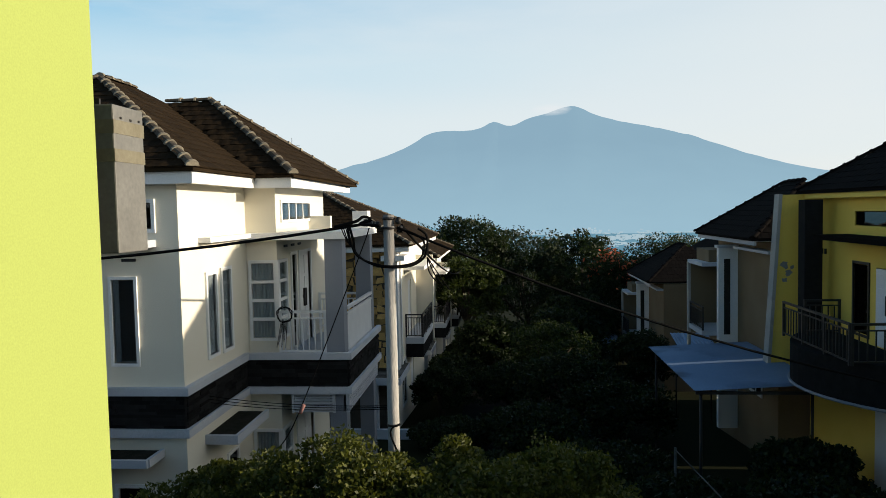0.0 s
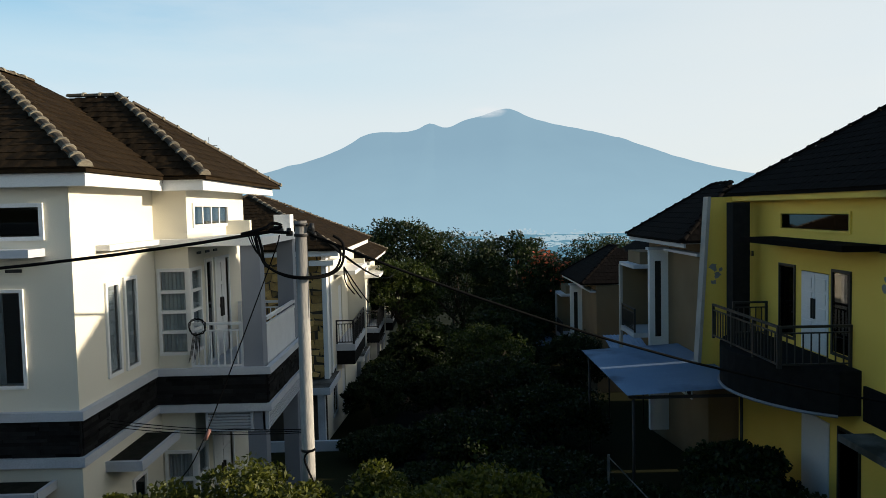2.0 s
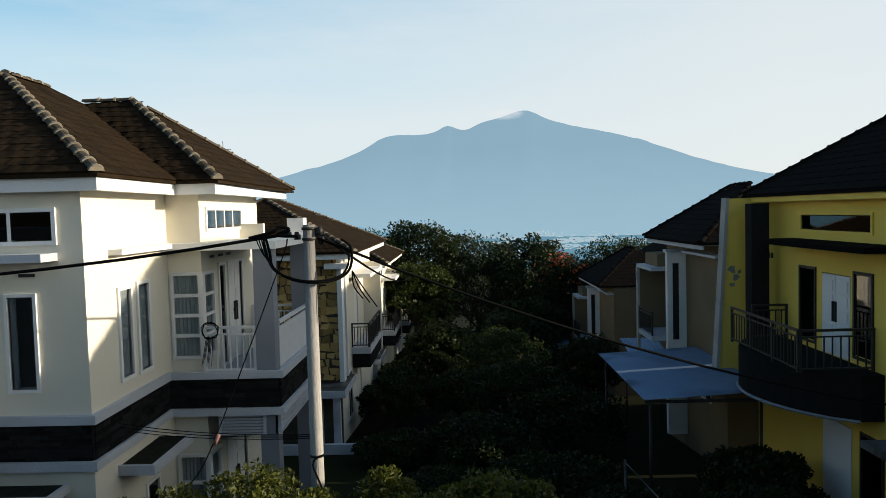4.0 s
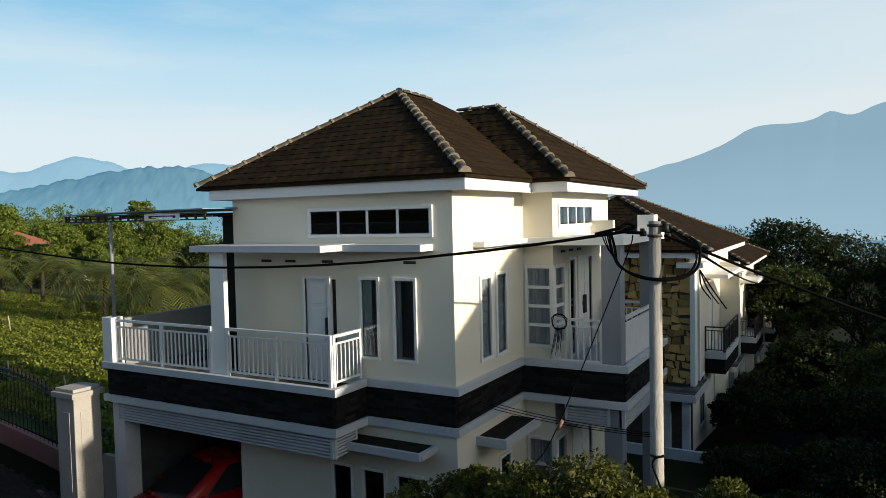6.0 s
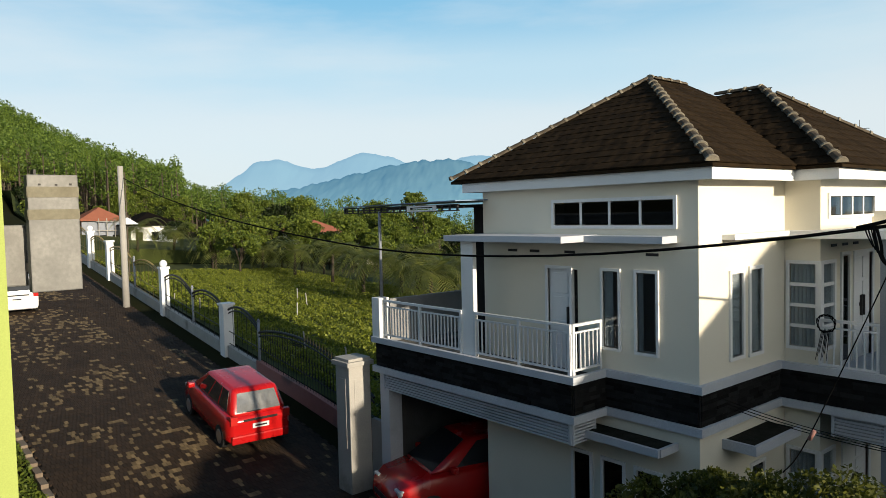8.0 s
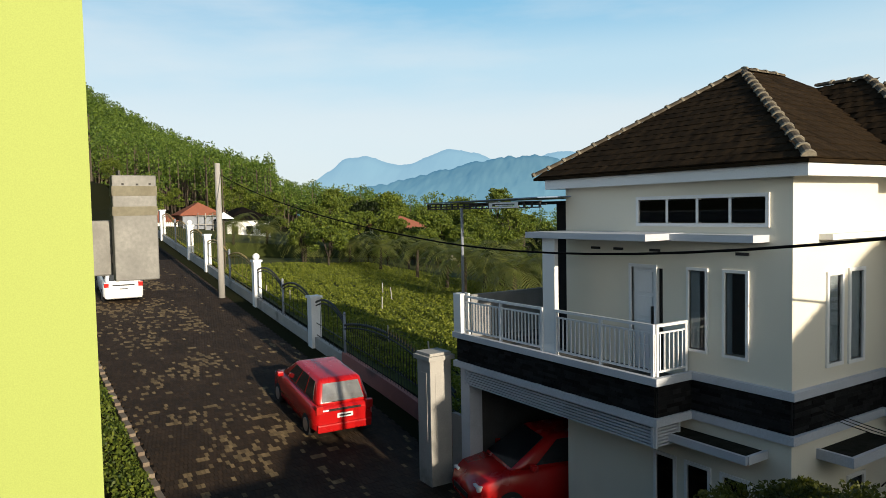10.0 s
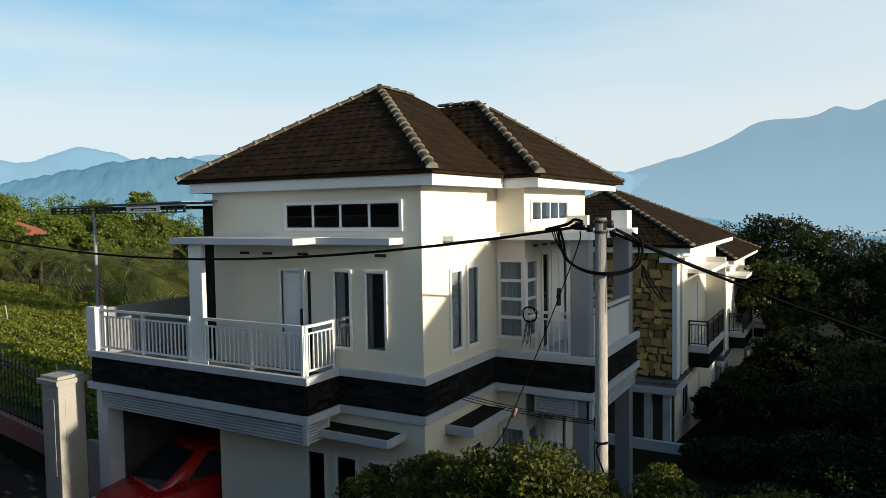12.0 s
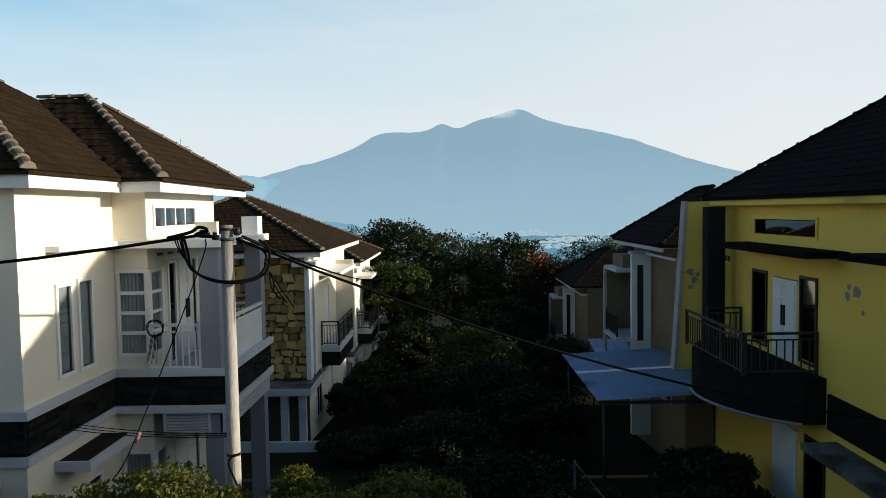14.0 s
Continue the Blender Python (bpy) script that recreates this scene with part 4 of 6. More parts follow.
# doors and windows
for u0, u1, drawn in ((-7.76, -7.43, 0.55), (-7.05, -6.67, 0.22)):
    window(house, "y", A, -1, u0, u1, 3.71, 5.07, rim=0.05, curtain=drawn)
window(house, "y", A, -1, -8.87, -6.33, 5.88, 6.30, cols=4, glass=DARKGLASS)
for u0, u1 in ((-8.48, -8.10), (-7.80, -7.38), (-7.08, -6.62)):
    window(house, "y", A, -1, u0, u1, 0.0, 1.65, glass=DARKGLASS)
window(house, "x", B, 1, 11.98, 12.36, 3.62, 5.03, curtain=True)
window(house, "x", B, 1, 12.64, 13.03, 3.60, 5.06, curtain=True)
window(house, "x", B, 1, 12.66, 13.1, 0.1, 1.6, glass=DARKGLASS)
window(house, "y", 13.95, -1, -5.80, -5.30, 3.58, 5.09, rows=4, curtain=True)
window(house, "x", BAY, 1, 14.00, 14.50, 3.58, 5.09, rows=4, curtain=True)
window(house, "y", 13.95, -1, -5.80, -5.30, 0.15, 1.65, rows=3, curtain=True)
window(house, "x", BAY, 1, 14.00, 14.50, 0.15, 1.65, rows=3, curtain=True)
window(house, "x", BAY, 1, 14.3, 16.4, 5.95, 6.30, cols=4)
window(house, "x", BAY, 1, 14.87, 15.18, 3.2, 5.2, glass=DARKGLASS)


def door(axis, face, out, u0, u1, z0, z1, leaves=1, group_panels=4):
    d = part("door", boxes(shoe(axis, face, out, u0, u1, -0.09, -0.04, z0, z1), shoe(axis, face, out, u0 - 0.06, u0, -0.09, 0.03, z0, z1 + 0.06), shoe(axis, face, out, u1, u1 + 0.06, -0.09, 0.03, z0, z1 + 0.06),
                           shoe(axis, face, out, u0, u1, -0.09, 0.03, z1, z1 + 0.06)), DOORWHITE, house, "white panelled door")
    w = (u1 - u0) / leaves
    for i in range(leaves):
        for k in range(group_panels):
            za = z0 + 0.1 + (z1 - z0 - 0.15) * k / group_panels
            part("panel", boxes(shoe(axis, face, out, u0 + w * i + 0.08, u0 + w * (i + 1) - 0.08, -0.04, -0.025, za + 0.04, za + (z1 - z0 - 0.15) / group_panels - 0.03), bevel=0.004), DOORWHITE, d)
        h = u0 + w * (i + (0.88 if i % 2 == 0 else 0.12))
        part("handle", boxes(shoe(axis, face, out, h - 0.015, h + 0.015, -0.04, 0.02, z0 + 0.85, z0 + 1.25)), IRON, d, "long black pull handle")


door("y", A, -1, -9.06, -8.52, 3.1, 5.06)
part("side_light", boxes((-8.50, -8.34, A + 0.05, A + 0.06, 3.1, 5.06)), DARKGLASS, house)
door("x", BAY, 1, 15.45, 16.35, 3.12, 5.2, leaves=2)
door("x", BAY, 1, 14.95, 16.2, -0.35, 1.7, leaves=2)
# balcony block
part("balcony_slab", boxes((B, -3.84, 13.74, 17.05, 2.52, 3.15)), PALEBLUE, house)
part("balcony_post", boxes((-4.26, -3.90, 13.78, 14.10, 3.15, 5.56), bevel=0.008), GREYPOST, house, "grey square balcony post")
part("balcony_post", boxes((-4.26, -3.90, 16.68, 17.0, 3.15, 5.56), bevel=0.008), GREYPOST, house)
part("porch_post", boxes((-4.24, -3.90, 13.8, 14.1, -0.6, 2.52), bevel=0.008), GREYPOST, house)
part("porch_post", boxes((-4.24, -3.90, 16.7, 17.0, -0.6, 2.52), bevel=0.008), GREYPOST, house)
part("balcony_canopy", boxes((B, -5.68, 11.72, 13.66, 5.61, 5.70), (B, -3.80, 13.66, 17.1, 5.56, 5.70)), WHITE, house, "white concrete canopy")
part("gable_block", boxes((-4.3, -3.94, 16.7, 17.08, 5.70, 6.10)), WHITE, house)
part("gable_block", boxes((BAY, -4.75, 16.35, 16.5, 5.70, 6.0)), PLASTER, house)
part("balcony_side_panel", boxes((-3.93, -3.90, 14.12, 16.66, 3.32, 4.0)), STEEL, house, "white sheet balcony panel")
part("balcony_top_rail", boxes((-3.95, -3.88, 14.10, 16.68, 4.12, 4.18), (-3.94, -3.89, 14.10, 16.68, 4.0, 4.05), (-3.94, -3.89, 14.10, 16.68, 3.27, 3.32)), STEEL, house)
railing(house, "y", 13.84, -5.24, -4.26, 3.25, 4.14, STEEL, gap=0.12)
railing(house, "y", 16.95, -5.24, -4.26, 3.25, 4.14, STEEL, gap=0.12)
for k in range(3):
    part("vent", boxes((BAY + 0.002, BAY + 0.02, 14.4 + 0.5 * k, 14.62 + 0.5 * k, 5.38, 5.43)), TRIMBLACK, house)
# aerial on the ridge
aer = thing("tv_antenna", (-6.1, 18.0, 7.1), "thin television aerial on the tiled roof", "antenna")
bm = bmesh.new()
tube(bm, (-6.1, 18.0, 7.0), (-6.1, 18.0, 8.0), 0.008, 0.006, 6)
part("mast", bm, IRON, aer)
for k in range(5):
    bm = bmesh.new()
    tube(bm, (-6.26 + 0.08 * k, 17.9, 7.8), (-6.26 + 0.08 * k, 18.1, 7.8), 0.005, 0.005, 5)
    part("rod", bm, IRON, aer)
bm = bmesh.new()
tube(bm, (-6.28, 18.0, 7.8), (-5.90, 18.0, 7.8), 0.006, 0.006, 5)
part("boom", bm, IRON, aer)

# steel canopy over the terrace
can = thing("steel_terrace_canopy", (-13.5, 10.3, 3.2), "thin steel-framed canopy with blue sheet on a slim post", "canopy")
bm = bmesh.new()
tube(bm, (-13.52, 10.2, 4.24), (-13.52, 10.2, 6.24), 0.035)
part("post", bm, GREYPOST, can)
part("edge_beam", boxes((-15.02, -10.7, 10.18, 10.22, 6.20, 6.225), (-15.02, -10.7, 10.18, 10.22, 6.32, 6.345), (-15.02, -14.98, 10.18, 10.22, 6.225, 6.32)), IRON, can)
for k in range(18):
    x = -14.9 + 4.15 * k / 17
    if -12.45 < x < -11.35:
        continue
    part("beam_panel", boxes((x - 0.02, x + 0.02, 10.185, 10.215, 6.225, 6.32), (x + 0.05, x + 0.2, 10.185, 10.215, 6.255, 6.285)), IRON, can)
# lit stretch of the dark beam, its sunlight painted white
part("white_panel", boxes((-12.42, -11.4, 10.17, 10.175, 6.21, 6.24), (-12.42, -11.4, 10.17, 10.175, 6.30, 6.335), (-12.42, -12.3, 10.17, 10.175, 6.24, 6.30), (-11.52, -11.4, 10.17, 10.175, 6.24, 6.30), (-12.2, -11.6, 10.17, 10.175, 6.26, 6.28)), WHITE, can, "cut-out edge panel, sunlight painted on in white")
for y in (11.5, 13.0, 14.5):
    part("rafter", boxes((-15.0, -10.86, y, y + 0.04, 6.29, 6.345)), IRON, can)
bm = bmesh.new()
slab(bm, [(-15.06, 10.1, 6.375), (-10.7, 10.1, 6.42), (-10.7, 10.98, 6.43), (-10.9, 14.8, 6.52), (-15.06, 14.8, 6.47)], 0.02)
part("sheet", bm, BLUEMETAL, can, "blue roof sheet")


# ---- power pole and cables ----
PX, PY = -2.17, 8.93
pole = thing("utility_pole", (PX, PY, -0.55), "round pale concrete power pole with tangled black cables", "utility pole")
bm = bmesh.new()
tube(bm, (PX, PY, -0.6), (PX, PY, 6.04), 0.088, 0.068, 20)
part("shaft", bm, CONCRETE, pole)
for z in (3.35, 5.86, 5.98):
    bm = bmesh.new()
    tube(bm, (PX, PY, z), (PX, PY, z + 0.03), 0.084, 0.084, 16)
    part("band", bm, IRON, pole, "iron band")
for k, (dx, dy, z) in enumerate(((0.13, -0.02, 5.95), (-0.14, 0.0, 5.9), (-0.30, 0.03, 5.93), (0.14, 0.05, 5.84))):
    bm = bmesh.new()
    tube(bm, (PX + dx * 0.7, PY + dy, z), (PX + dx, PY + dy, z), 0.03, 0.03, 8)
    tube(bm, (PX + dx, PY + dy, z - 0.03), (PX + dx, PY + dy, z + 0.06), 0.035, 0.025, 8)
    part("clamp", bm, TRIMBLACK, pole)


def loop_cable(name, pts, r):
    """A limp cable bent through the points."""
    bm = bmesh.new()
    hub = Vector((PX, PY, 5.9))
    pts = [hub + (Vector(p) - hub) * (0.92 if name == "cable_loop" else 1.0) for p in pts]
    fine = []
    for k in range(len(pts) - 1):
        p0, p1, p2, p3 = pts[max(k - 1, 0)], pts[k], pts[k + 1], pts[min(k + 2, len(pts) - 1)]
        for i in range(6):
            t = i / 6
            fine.append(0.5 * ((2 * p1) + (p2 - p0) * t + (2 * p0 - 5 * p1 + 4 * p2 - p3) * t * t + (3 * p1 - p0 - 3 * p2 + p3) * t ** 3))
    fine.append(pts[-1])
    sweep(bm, fine, r)
    return part(name, bm, CABLE, pole)


loop_cable("cable_loop", [(PX - 0.55, PY, 5.92), (PX - 0.50, PY, 5.72), (PX - 0.45, PY - 0.02, 5.52), (PX - 0.2, PY - 0.12, 5.38), (PX + 0.1, PY - 0.15, 5.34), (PX + 0.35, PY - 0.05, 5.37), (PX + 0.5, PY, 5.5), (PX + 0.52, PY, 5.75), (PX + 0.4, PY, 5.86)], 0.016)
loop_cable("cable_loop", [(PX - 0.58, PY, 5.95), (PX - 0.52, PY - 0.03, 5.66), (PX - 0.40, PY - 0.05, 5.47), (PX, PY - 0.16, 5.36), (PX + 0.40, PY - 0.05, 5.42), (PX + 0.47, PY, 5.7), (PX + 0.12, PY, 5.88)], 0.014)
loop_cable("cable_loop", [(PX - 0.75, PY, 5.90), (PX - 0.45, PY - 0.02, 5.97), (PX - 0.35, PY, 6.03), (PX - 0.24, PY, 5.99), (PX - 0.4, PY, 5.93), (PX - 0.1, PY - 0.1, 5.91)], 0.02)
for k in range(4):
    loop_cable("loose_end", [(PX - 0.62 + 0.03 * k, PY, 5.93), (PX - 0.58 + 0.03 * k, PY - 0.02, 5.82 - 0.02 * k), (PX - 0.52 + 0.02 * k, PY - 0.03, 5.70 - 0.03 * k)], 0.008)
for k in range(3):
    loop_cable("loose_end", [(PX + 0.48, PY, 5.5), (PX + 0.50 + 0.06 * k, PY - 0.02, 5.32 - 0.02 * k), (PX + 0.60 + 0.08 * k, PY - 0.03, 5.18 - 0.05 * k)], 0.008)
loop_cable("stay_wire", [(PX - 0.25, PY, 5.88), (PX - 0.45, PY + 0.3, 5.5), (PX - 1.35, PY + 0.4, 3.4), (PX - 1.65, PY + 0.4, 2.9)], 0.008)
bm = bmesh.new()
tube(bm, (PX - 1.28, PY + 0.4, 3.5), (PX - 1.34, PY + 0.4, 3.38), 0.025, 0.025, 8)
part("stay_insulator", bm, PINKWALL, pole, "small brown insulator")
loop_cable("wound_cable", [(PX + 0.1, PY - 0.1, 3.4), (PX - 0.02, PY - 0.14, 3.3), (PX + 0.09, PY - 0.12, 2.9), (PX + 0.05, PY - 0.13, 2.3)], 0.012)
cable("power_cable", [(PX - 0.3, PY, 5.93), (-14.0, 9.3, 5.55), (-35.3, 10.7, 8.2)], 0.02, "black power cable sagging across the house front", 0.32)
cable("street_cable", [(PX + 0.1, PY, 5.88), (9.0, 10.8, 2.85)], 0.017, "black cable sagging across the street", 0.5)
cable("row_cable", [(PX + 0.15, PY + 0.1, 5.9), (-3.2, 40.0, 2.6)], 0.02, "black cable along the row of houses", 0.35)
for k in range(3):
    cable("phone_wire", [(-5.6, 11.2 + 0.05 * k, 3.12 - 0.07 * k), (PX, PY - 0.05, 3.62 - 0.02 * k)], 0.006, "thin black phone wire", 0.06)
# coiled spare cable on the balcony rail
coil = thing("cable_coil", (-5.1, 13.74, 3.9), "black coil of spare cable hung on the white railing", "cable coil")
bm = bmesh.new()
for k in range(44):
    a, b = k * 0.45, (k + 1) * 0.45
    r0, r1 = 0.15 + 0.02 * math.sin(k * 1.7), 0.15 + 0.02 * math.sin((k + 1) * 1.7)
    tube(bm, (-5.08 + r0 * math.cos(a), 13.74 - 0.001 * k, 4.08 + r0 * math.sin(a)), (-5.08 + r1 * math.cos(b), 13.74 - 0.001 * (k + 1), 4.08 + r1 * math.sin(b)), 0.008, 0.008, 5)
part("ring", bm, CABLE, coil)
bm = bmesh.new()
for k in range(7):
    tube(bm, (-5.15 + 0.02 * k, 13.72, 3.95), (-5.25 + 0.03 * k, 13.70, 3.42 + 0.06 * (k % 3)), 0.007, 0.005, 5)
part("tails", bm, CABLE, coil)


# ---- vehicles ----
def car(name, at, heading, paint, label, rear_glass, group="parked cars"):
    """A small people carrier, its tail at the origin of its length, nose along +x before turning."""
    c = thing(name, (0, 0, 0), label, "car", group)
    L, H = 4.07, 1.60

    def ring(x, half, z0, z1, n=5):
        pts = [(-half * 0.86, z0), (-half, z0 + 0.12), (-half * 1.0, (z0 + z1) / 2), (-half * 0.985, z1 - 0.07), (-half * 0.90, z1)]
        return [Vector((x, y, z)) for y, z in pts + [(-y, z) for y, z in pts[::-1]]]

    bm = bmesh.new()
    st = [(0.0, 0.70, 0.34, 0.86), (0.06, 0.80, 0.26, 0.96), (0.4, 0.825, 0.22, 1.0), (1.6, 0.828, 0.20, 0.98), (2.9, 0.825, 0.20, 0.98), (3.25, 0.815, 0.22, 0.96), (3.75, 0.78, 0.24, 0.86), (4.0, 0.68, 0.28, 0.70), (4.07, 0.55, 0.34, 0.58)]
    rings = [[bm.verts.new(p) for p in ring(*s)] for s in st]
    for a, b in zip(rings, rings[1:]):
        for k in range(len(a)):
            j = (k + 1) % len(a)
            bm.faces.new((a[k], a[j], b[j], b[k])).smooth = True
    bm.faces.new(rings[0][::-1])
    bm.faces.new(rings[-1])
    body = part("body", bm, paint, c)
    lo, hi = (0.08, 3.28, 0.76, 0.96), (0.42, 2.30, 0.60, H)
    bm = bmesh.new()
    b0 = [bm.verts.new(p) for p in ((lo[0], -lo[2], lo[3]), (lo[1], -lo[2], lo[3]), (lo[1], lo[2], lo[3]), (lo[0], lo[2], lo[3]))]
    t0 = [bm.verts.new(p) for p in ((hi[0], -hi[2], hi[3]), (hi[1], -hi[2], hi[3] - 0.02), (hi[1], hi[2], hi[3] - 0.02), (hi[0], hi[2], hi[3]))]
    bm.faces.new(b0[::-1])
    bm.faces.new(t0)
    for k in range(4):
        j = (k + 1) % 4
        bm.faces.new((b0[k], b0[j], t0[j], t0[k]))
    bmesh.ops.bevel(bm, geom=list(bm.edges), offset=0.13, segments=5, affect="EDGES", profile=0.55)
    for f in bm.faces:
        f.smooth = True
    part("cabin", bm, paint, c)

    def pane(name, u0, u1, v0, v1, face):
        """A thin pane lying on one slanted side of the cabin; u along, v up, both 0..1."""
        k = {"rear": (3, 0), "left": (2, 3), "right": (0, 1), "front": (1, 2)}[face]
        B0 = [Vector(p) for p in ((lo[0], -lo[2], lo[3]), (lo[1], -lo[2], lo[3]), (lo[1], lo[2], lo[3]), (lo[0], lo[2], lo[3]))]
        T0 = [Vector(p) for p in ((hi[0], -hi[2], hi[3]), (hi[1], -hi[2], hi[3]), (hi[1], hi[2], hi[3]), (hi[0], hi[2], hi[3]))]
        def pt(u, v):
            return B0[k[0]].lerp(B0[k[1]], u).lerp(T0[k[0]].lerp(T0[k[1]], u), v)
        n = (pt(1, 0) - pt(0, 0)).cross(pt(0, 1) - pt(0, 0)).normalized()
        bm = bmesh.new()
        q = [pt(u0, v0), pt(u1, v0), pt(u1, v1), pt(u0, v1)]
        a = [bm.verts.new(p + n * 0.008) for p in q]
        b = [bm.verts.new(p - n * 0.004) for p in q]
        bm.faces.new(a)
        bm.faces.new(b[::-1])
        for i in range(4):
            j = (i + 1) % 4
            bm.faces.new((a[i], b[i], b[j], a[j]))
        return part(name, bm, rear_glass if face == "rear" else CARGLASS, c)

    pane("rear_window", 0.10, 0.90, 0.16, 0.84, "rear")
    pane("windscreen", 0.07, 0.93, 0.10, 0.92, "front")
    for side in ("left", "right"):
        flip = (lambda a, b: (a, b)) if side == "right" else (lambda a, b: (1 - b, 1 - a))
        for a, b in ((0.10, 0.30), (0.33, 0.56), (0.59, 0.84)):
            pane("side_window", *flip(a, b), 0.14, 0.86, side)
    for sy in (-1, 1):
        part("tail_lamp", boxes((-0.015, 0.12, sorted((sy * 0.60, sy * 0.79))[0], sorted((sy * 0.60, sy * 0.79))[1], 0.80, 1.02), bevel=0.02), LAMPRED, c)
        part("headlamp", boxes((3.78, 3.97, sorted((sy * 0.45, sy * 0.72))[0], sorted((sy * 0.45, sy * 0.72))[1], 0.64, 0.76), bevel=0.03), LAMPCLEAR, c)
        part("mirror", boxes((2.72, 2.86, sorted((sy * 0.82, sy * 1.0))[0], sorted((sy * 0.82, sy * 1.0))[1], 1.0, 1.13), bevel=0.03), paint, c)
        for x in (0.72, 3.27):
            bm = bmesh.new()
            tube(bm, (x, sy * 0.68, 0.30), (x, sy * 0.835, 0.30), 0.30, 0.30, 22)
            w = part("wheel", bm, TYRE, c)
            bm = bmesh.new()
            tube(bm, (x, sy * 0.80, 0.30), (x, sy * 0.842, 0.30), 0.20, 0.19, 16)
            part("rim", bm, RIM, w)
    part("rear_bumper", boxes((-0.05, 0.12, -0.76, 0.76, 0.30, 0.52), bevel=0.04), paint, c)
    part("garnish", boxes((-0.022, 0.03, -0.45, 0.45, 0.86, 0.905), bevel=0.006), TRIMBLACK, c)
    part("number_plate", boxes((-0.03, -0.01, -0.22, 0.22, 0.66, 0.78)), LAMPCLEAR, c)
    part("plate_bar", boxes((-0.034, -0.03, -0.16, 0.16, 0.70, 0.74)), TRIMBLACK, c)
    part("grille", boxes((4.02, 4.085, -0.42, 0.42, 0.42, 0.54), bevel=0.01), TRIMBLACK, c)
    part("wiper", boxes((0.10, 0.125, -0.05, 0.32, 1.06, 1.075)), TRIMBLACK, c)
    c.matrix_basis = Matrix.Translation(at) @ heading @ Matrix.Scale(1.05, 4)
    return c


CARGLASS = mat("dark_car_glass", (0.012, 0.014, 0.016), (0.016, 0.018, 0.02), 0.06, 2, 0.0, 60, spec=0.9)
REARGLASS = mat("mirrored_car_film", (0.80, 0.81, 0.82), (0.75, 0.76, 0.77), 0.15, 2, 0.0, 60, metal=0.9)
climb = math.atan(0.12)
red = car("red_car", (-17.75, 8.99, ground_z(-18.83, 9.0) - 0.10), Matrix.Rotation(math.pi - 0.06, 4, "Z") @ Matrix.Rotation(-climb, 4, "Y"), RED, "red people carrier parked beside the iron fence", REARGLASS)
car("red_car", (-11.62, 13.6, -0.53), Matrix.Rotation(-math.pi / 2 - 0.25, 4, "Z"), RED, "red car parked nose out in the dark carport", CARGLASS)
car("white_car", (-35.6, 6.15, ground_z(-35.8, 6.1) + 0.0), Matrix.Rotation(math.pi - 0.05, 4, "Z") @ Matrix.Rotation(-math.atan(0.13), 4, "Y"), CARWHITE, "white car parked up the climbing road", CARGLASS)

# ---- fence along the road ----
FY = 11.7
fence = thing("roadside_fence", (-30, FY, ground_z(-30, FY)), "arched iron fence on a low wall with white posts", "fence")


def fence_wall(x0, x1, material, h):
    bm = bmesh.new()
    n = max(1, int((x0 - x1) / 1.0))
    for k in range(n):
        a, b = x0 + (x1 - x0) * k / n, x0 + (x1 - x0) * (k + 1) / n
        za, zb = ground_z(a, FY), ground_z(b, FY)
        vs = [bm.verts.new(p) for p in ((a, FY - 0.09, za - 0.3), (b, FY - 0.09, zb - 0.3), (b, FY + 0.09, zb - 0.3), (a, FY + 0.09, za - 0.3), (a, FY - 0.09, za + h), (b, FY - 0.09, zb + h), (b, FY + 0.09, zb + h), (a, FY + 0.09, za + h))]
        for q in ((0, 1, 5, 4), (2, 3, 7, 6), (4, 5, 6, 7)):
            bm.faces.new([vs[i] for i in q])
    bmesh.ops.remove_doubles(bm, verts=bm.verts, dist=0.001)
    return part("low_wall", bm, material, fence)


def arch_panel(x0, x1, spikes, parent, n=14, material=None, rise=0.42, height=1.25):
    """An iron panel between two posts: upright bars under an arched double rail."""
    material = material or IRON
    bm = bmesh.new()
    z0 = ground_z((x0 + x1) / 2, FY) + 0.42
    last = None
    for k in range(n + 1):
        f = k / n
        x = x0 + (x1 - x0) * f
        base = ground_z(x, FY) + 0.45
        top = base + height + rise * math.sin(math.pi * f) ** 0.8
        if 0 < k < n and (spikes or k % 2 == 1):
            tube(bm, (x, FY, base), (x, FY, top), 0.010, 0.010, 5)
            if spikes:
                tube(bm, (x, FY, top), (x, FY, top + 0.16), 0.02, 0.003, 5)
                for h in (0.55, 1.0):
                    tube(bm, (x, FY - 0.02, base + h), (x, FY - 0.02, base + h + 0.13), 0.018, 0.003, 5)
        now = (x, FY, top, base)
        if last:
            tube(bm, last[:3], now[:3], 0.045, 0.045, 6)
            tube(bm, (last[0], FY, last[2] - 0.14), (now[0], FY, now[2] - 0.14), 0.028, 0.028, 6)
            for h in (0.08, 0.55):
                tube(bm, (last[0], FY, last[3] + h), (now[0], FY, now[3] + h), 0.016, 0.016, 6)
        last = now
    return part("iron_panel", bm, material, parent)


def fence_post(x, w, h, ball, material):
    z = ground_z(x, FY)
    p = part("fence_post", boxes((x - w / 2, x + w / 2, FY - w / 2, FY + w / 2, z - 0.3, z + h), (x - w / 2 - 0.05, x + w / 2 + 0.05, FY - w / 2 - 0.05, FY + w / 2 + 0.05, z + h, z + h + 0.10), bevel=0.012), material, fence)
    if ball:
        bm = bmesh.new()
        bmesh.ops.create_uvsphere(bm, u_segments=14, v_segments=10, radius=0.17, matrix=Matrix.Translation((x, FY, z + h + 0.24)))
        for f in bm.faces:
            f.smooth = True
        part("ball", bm, WHITE, p)


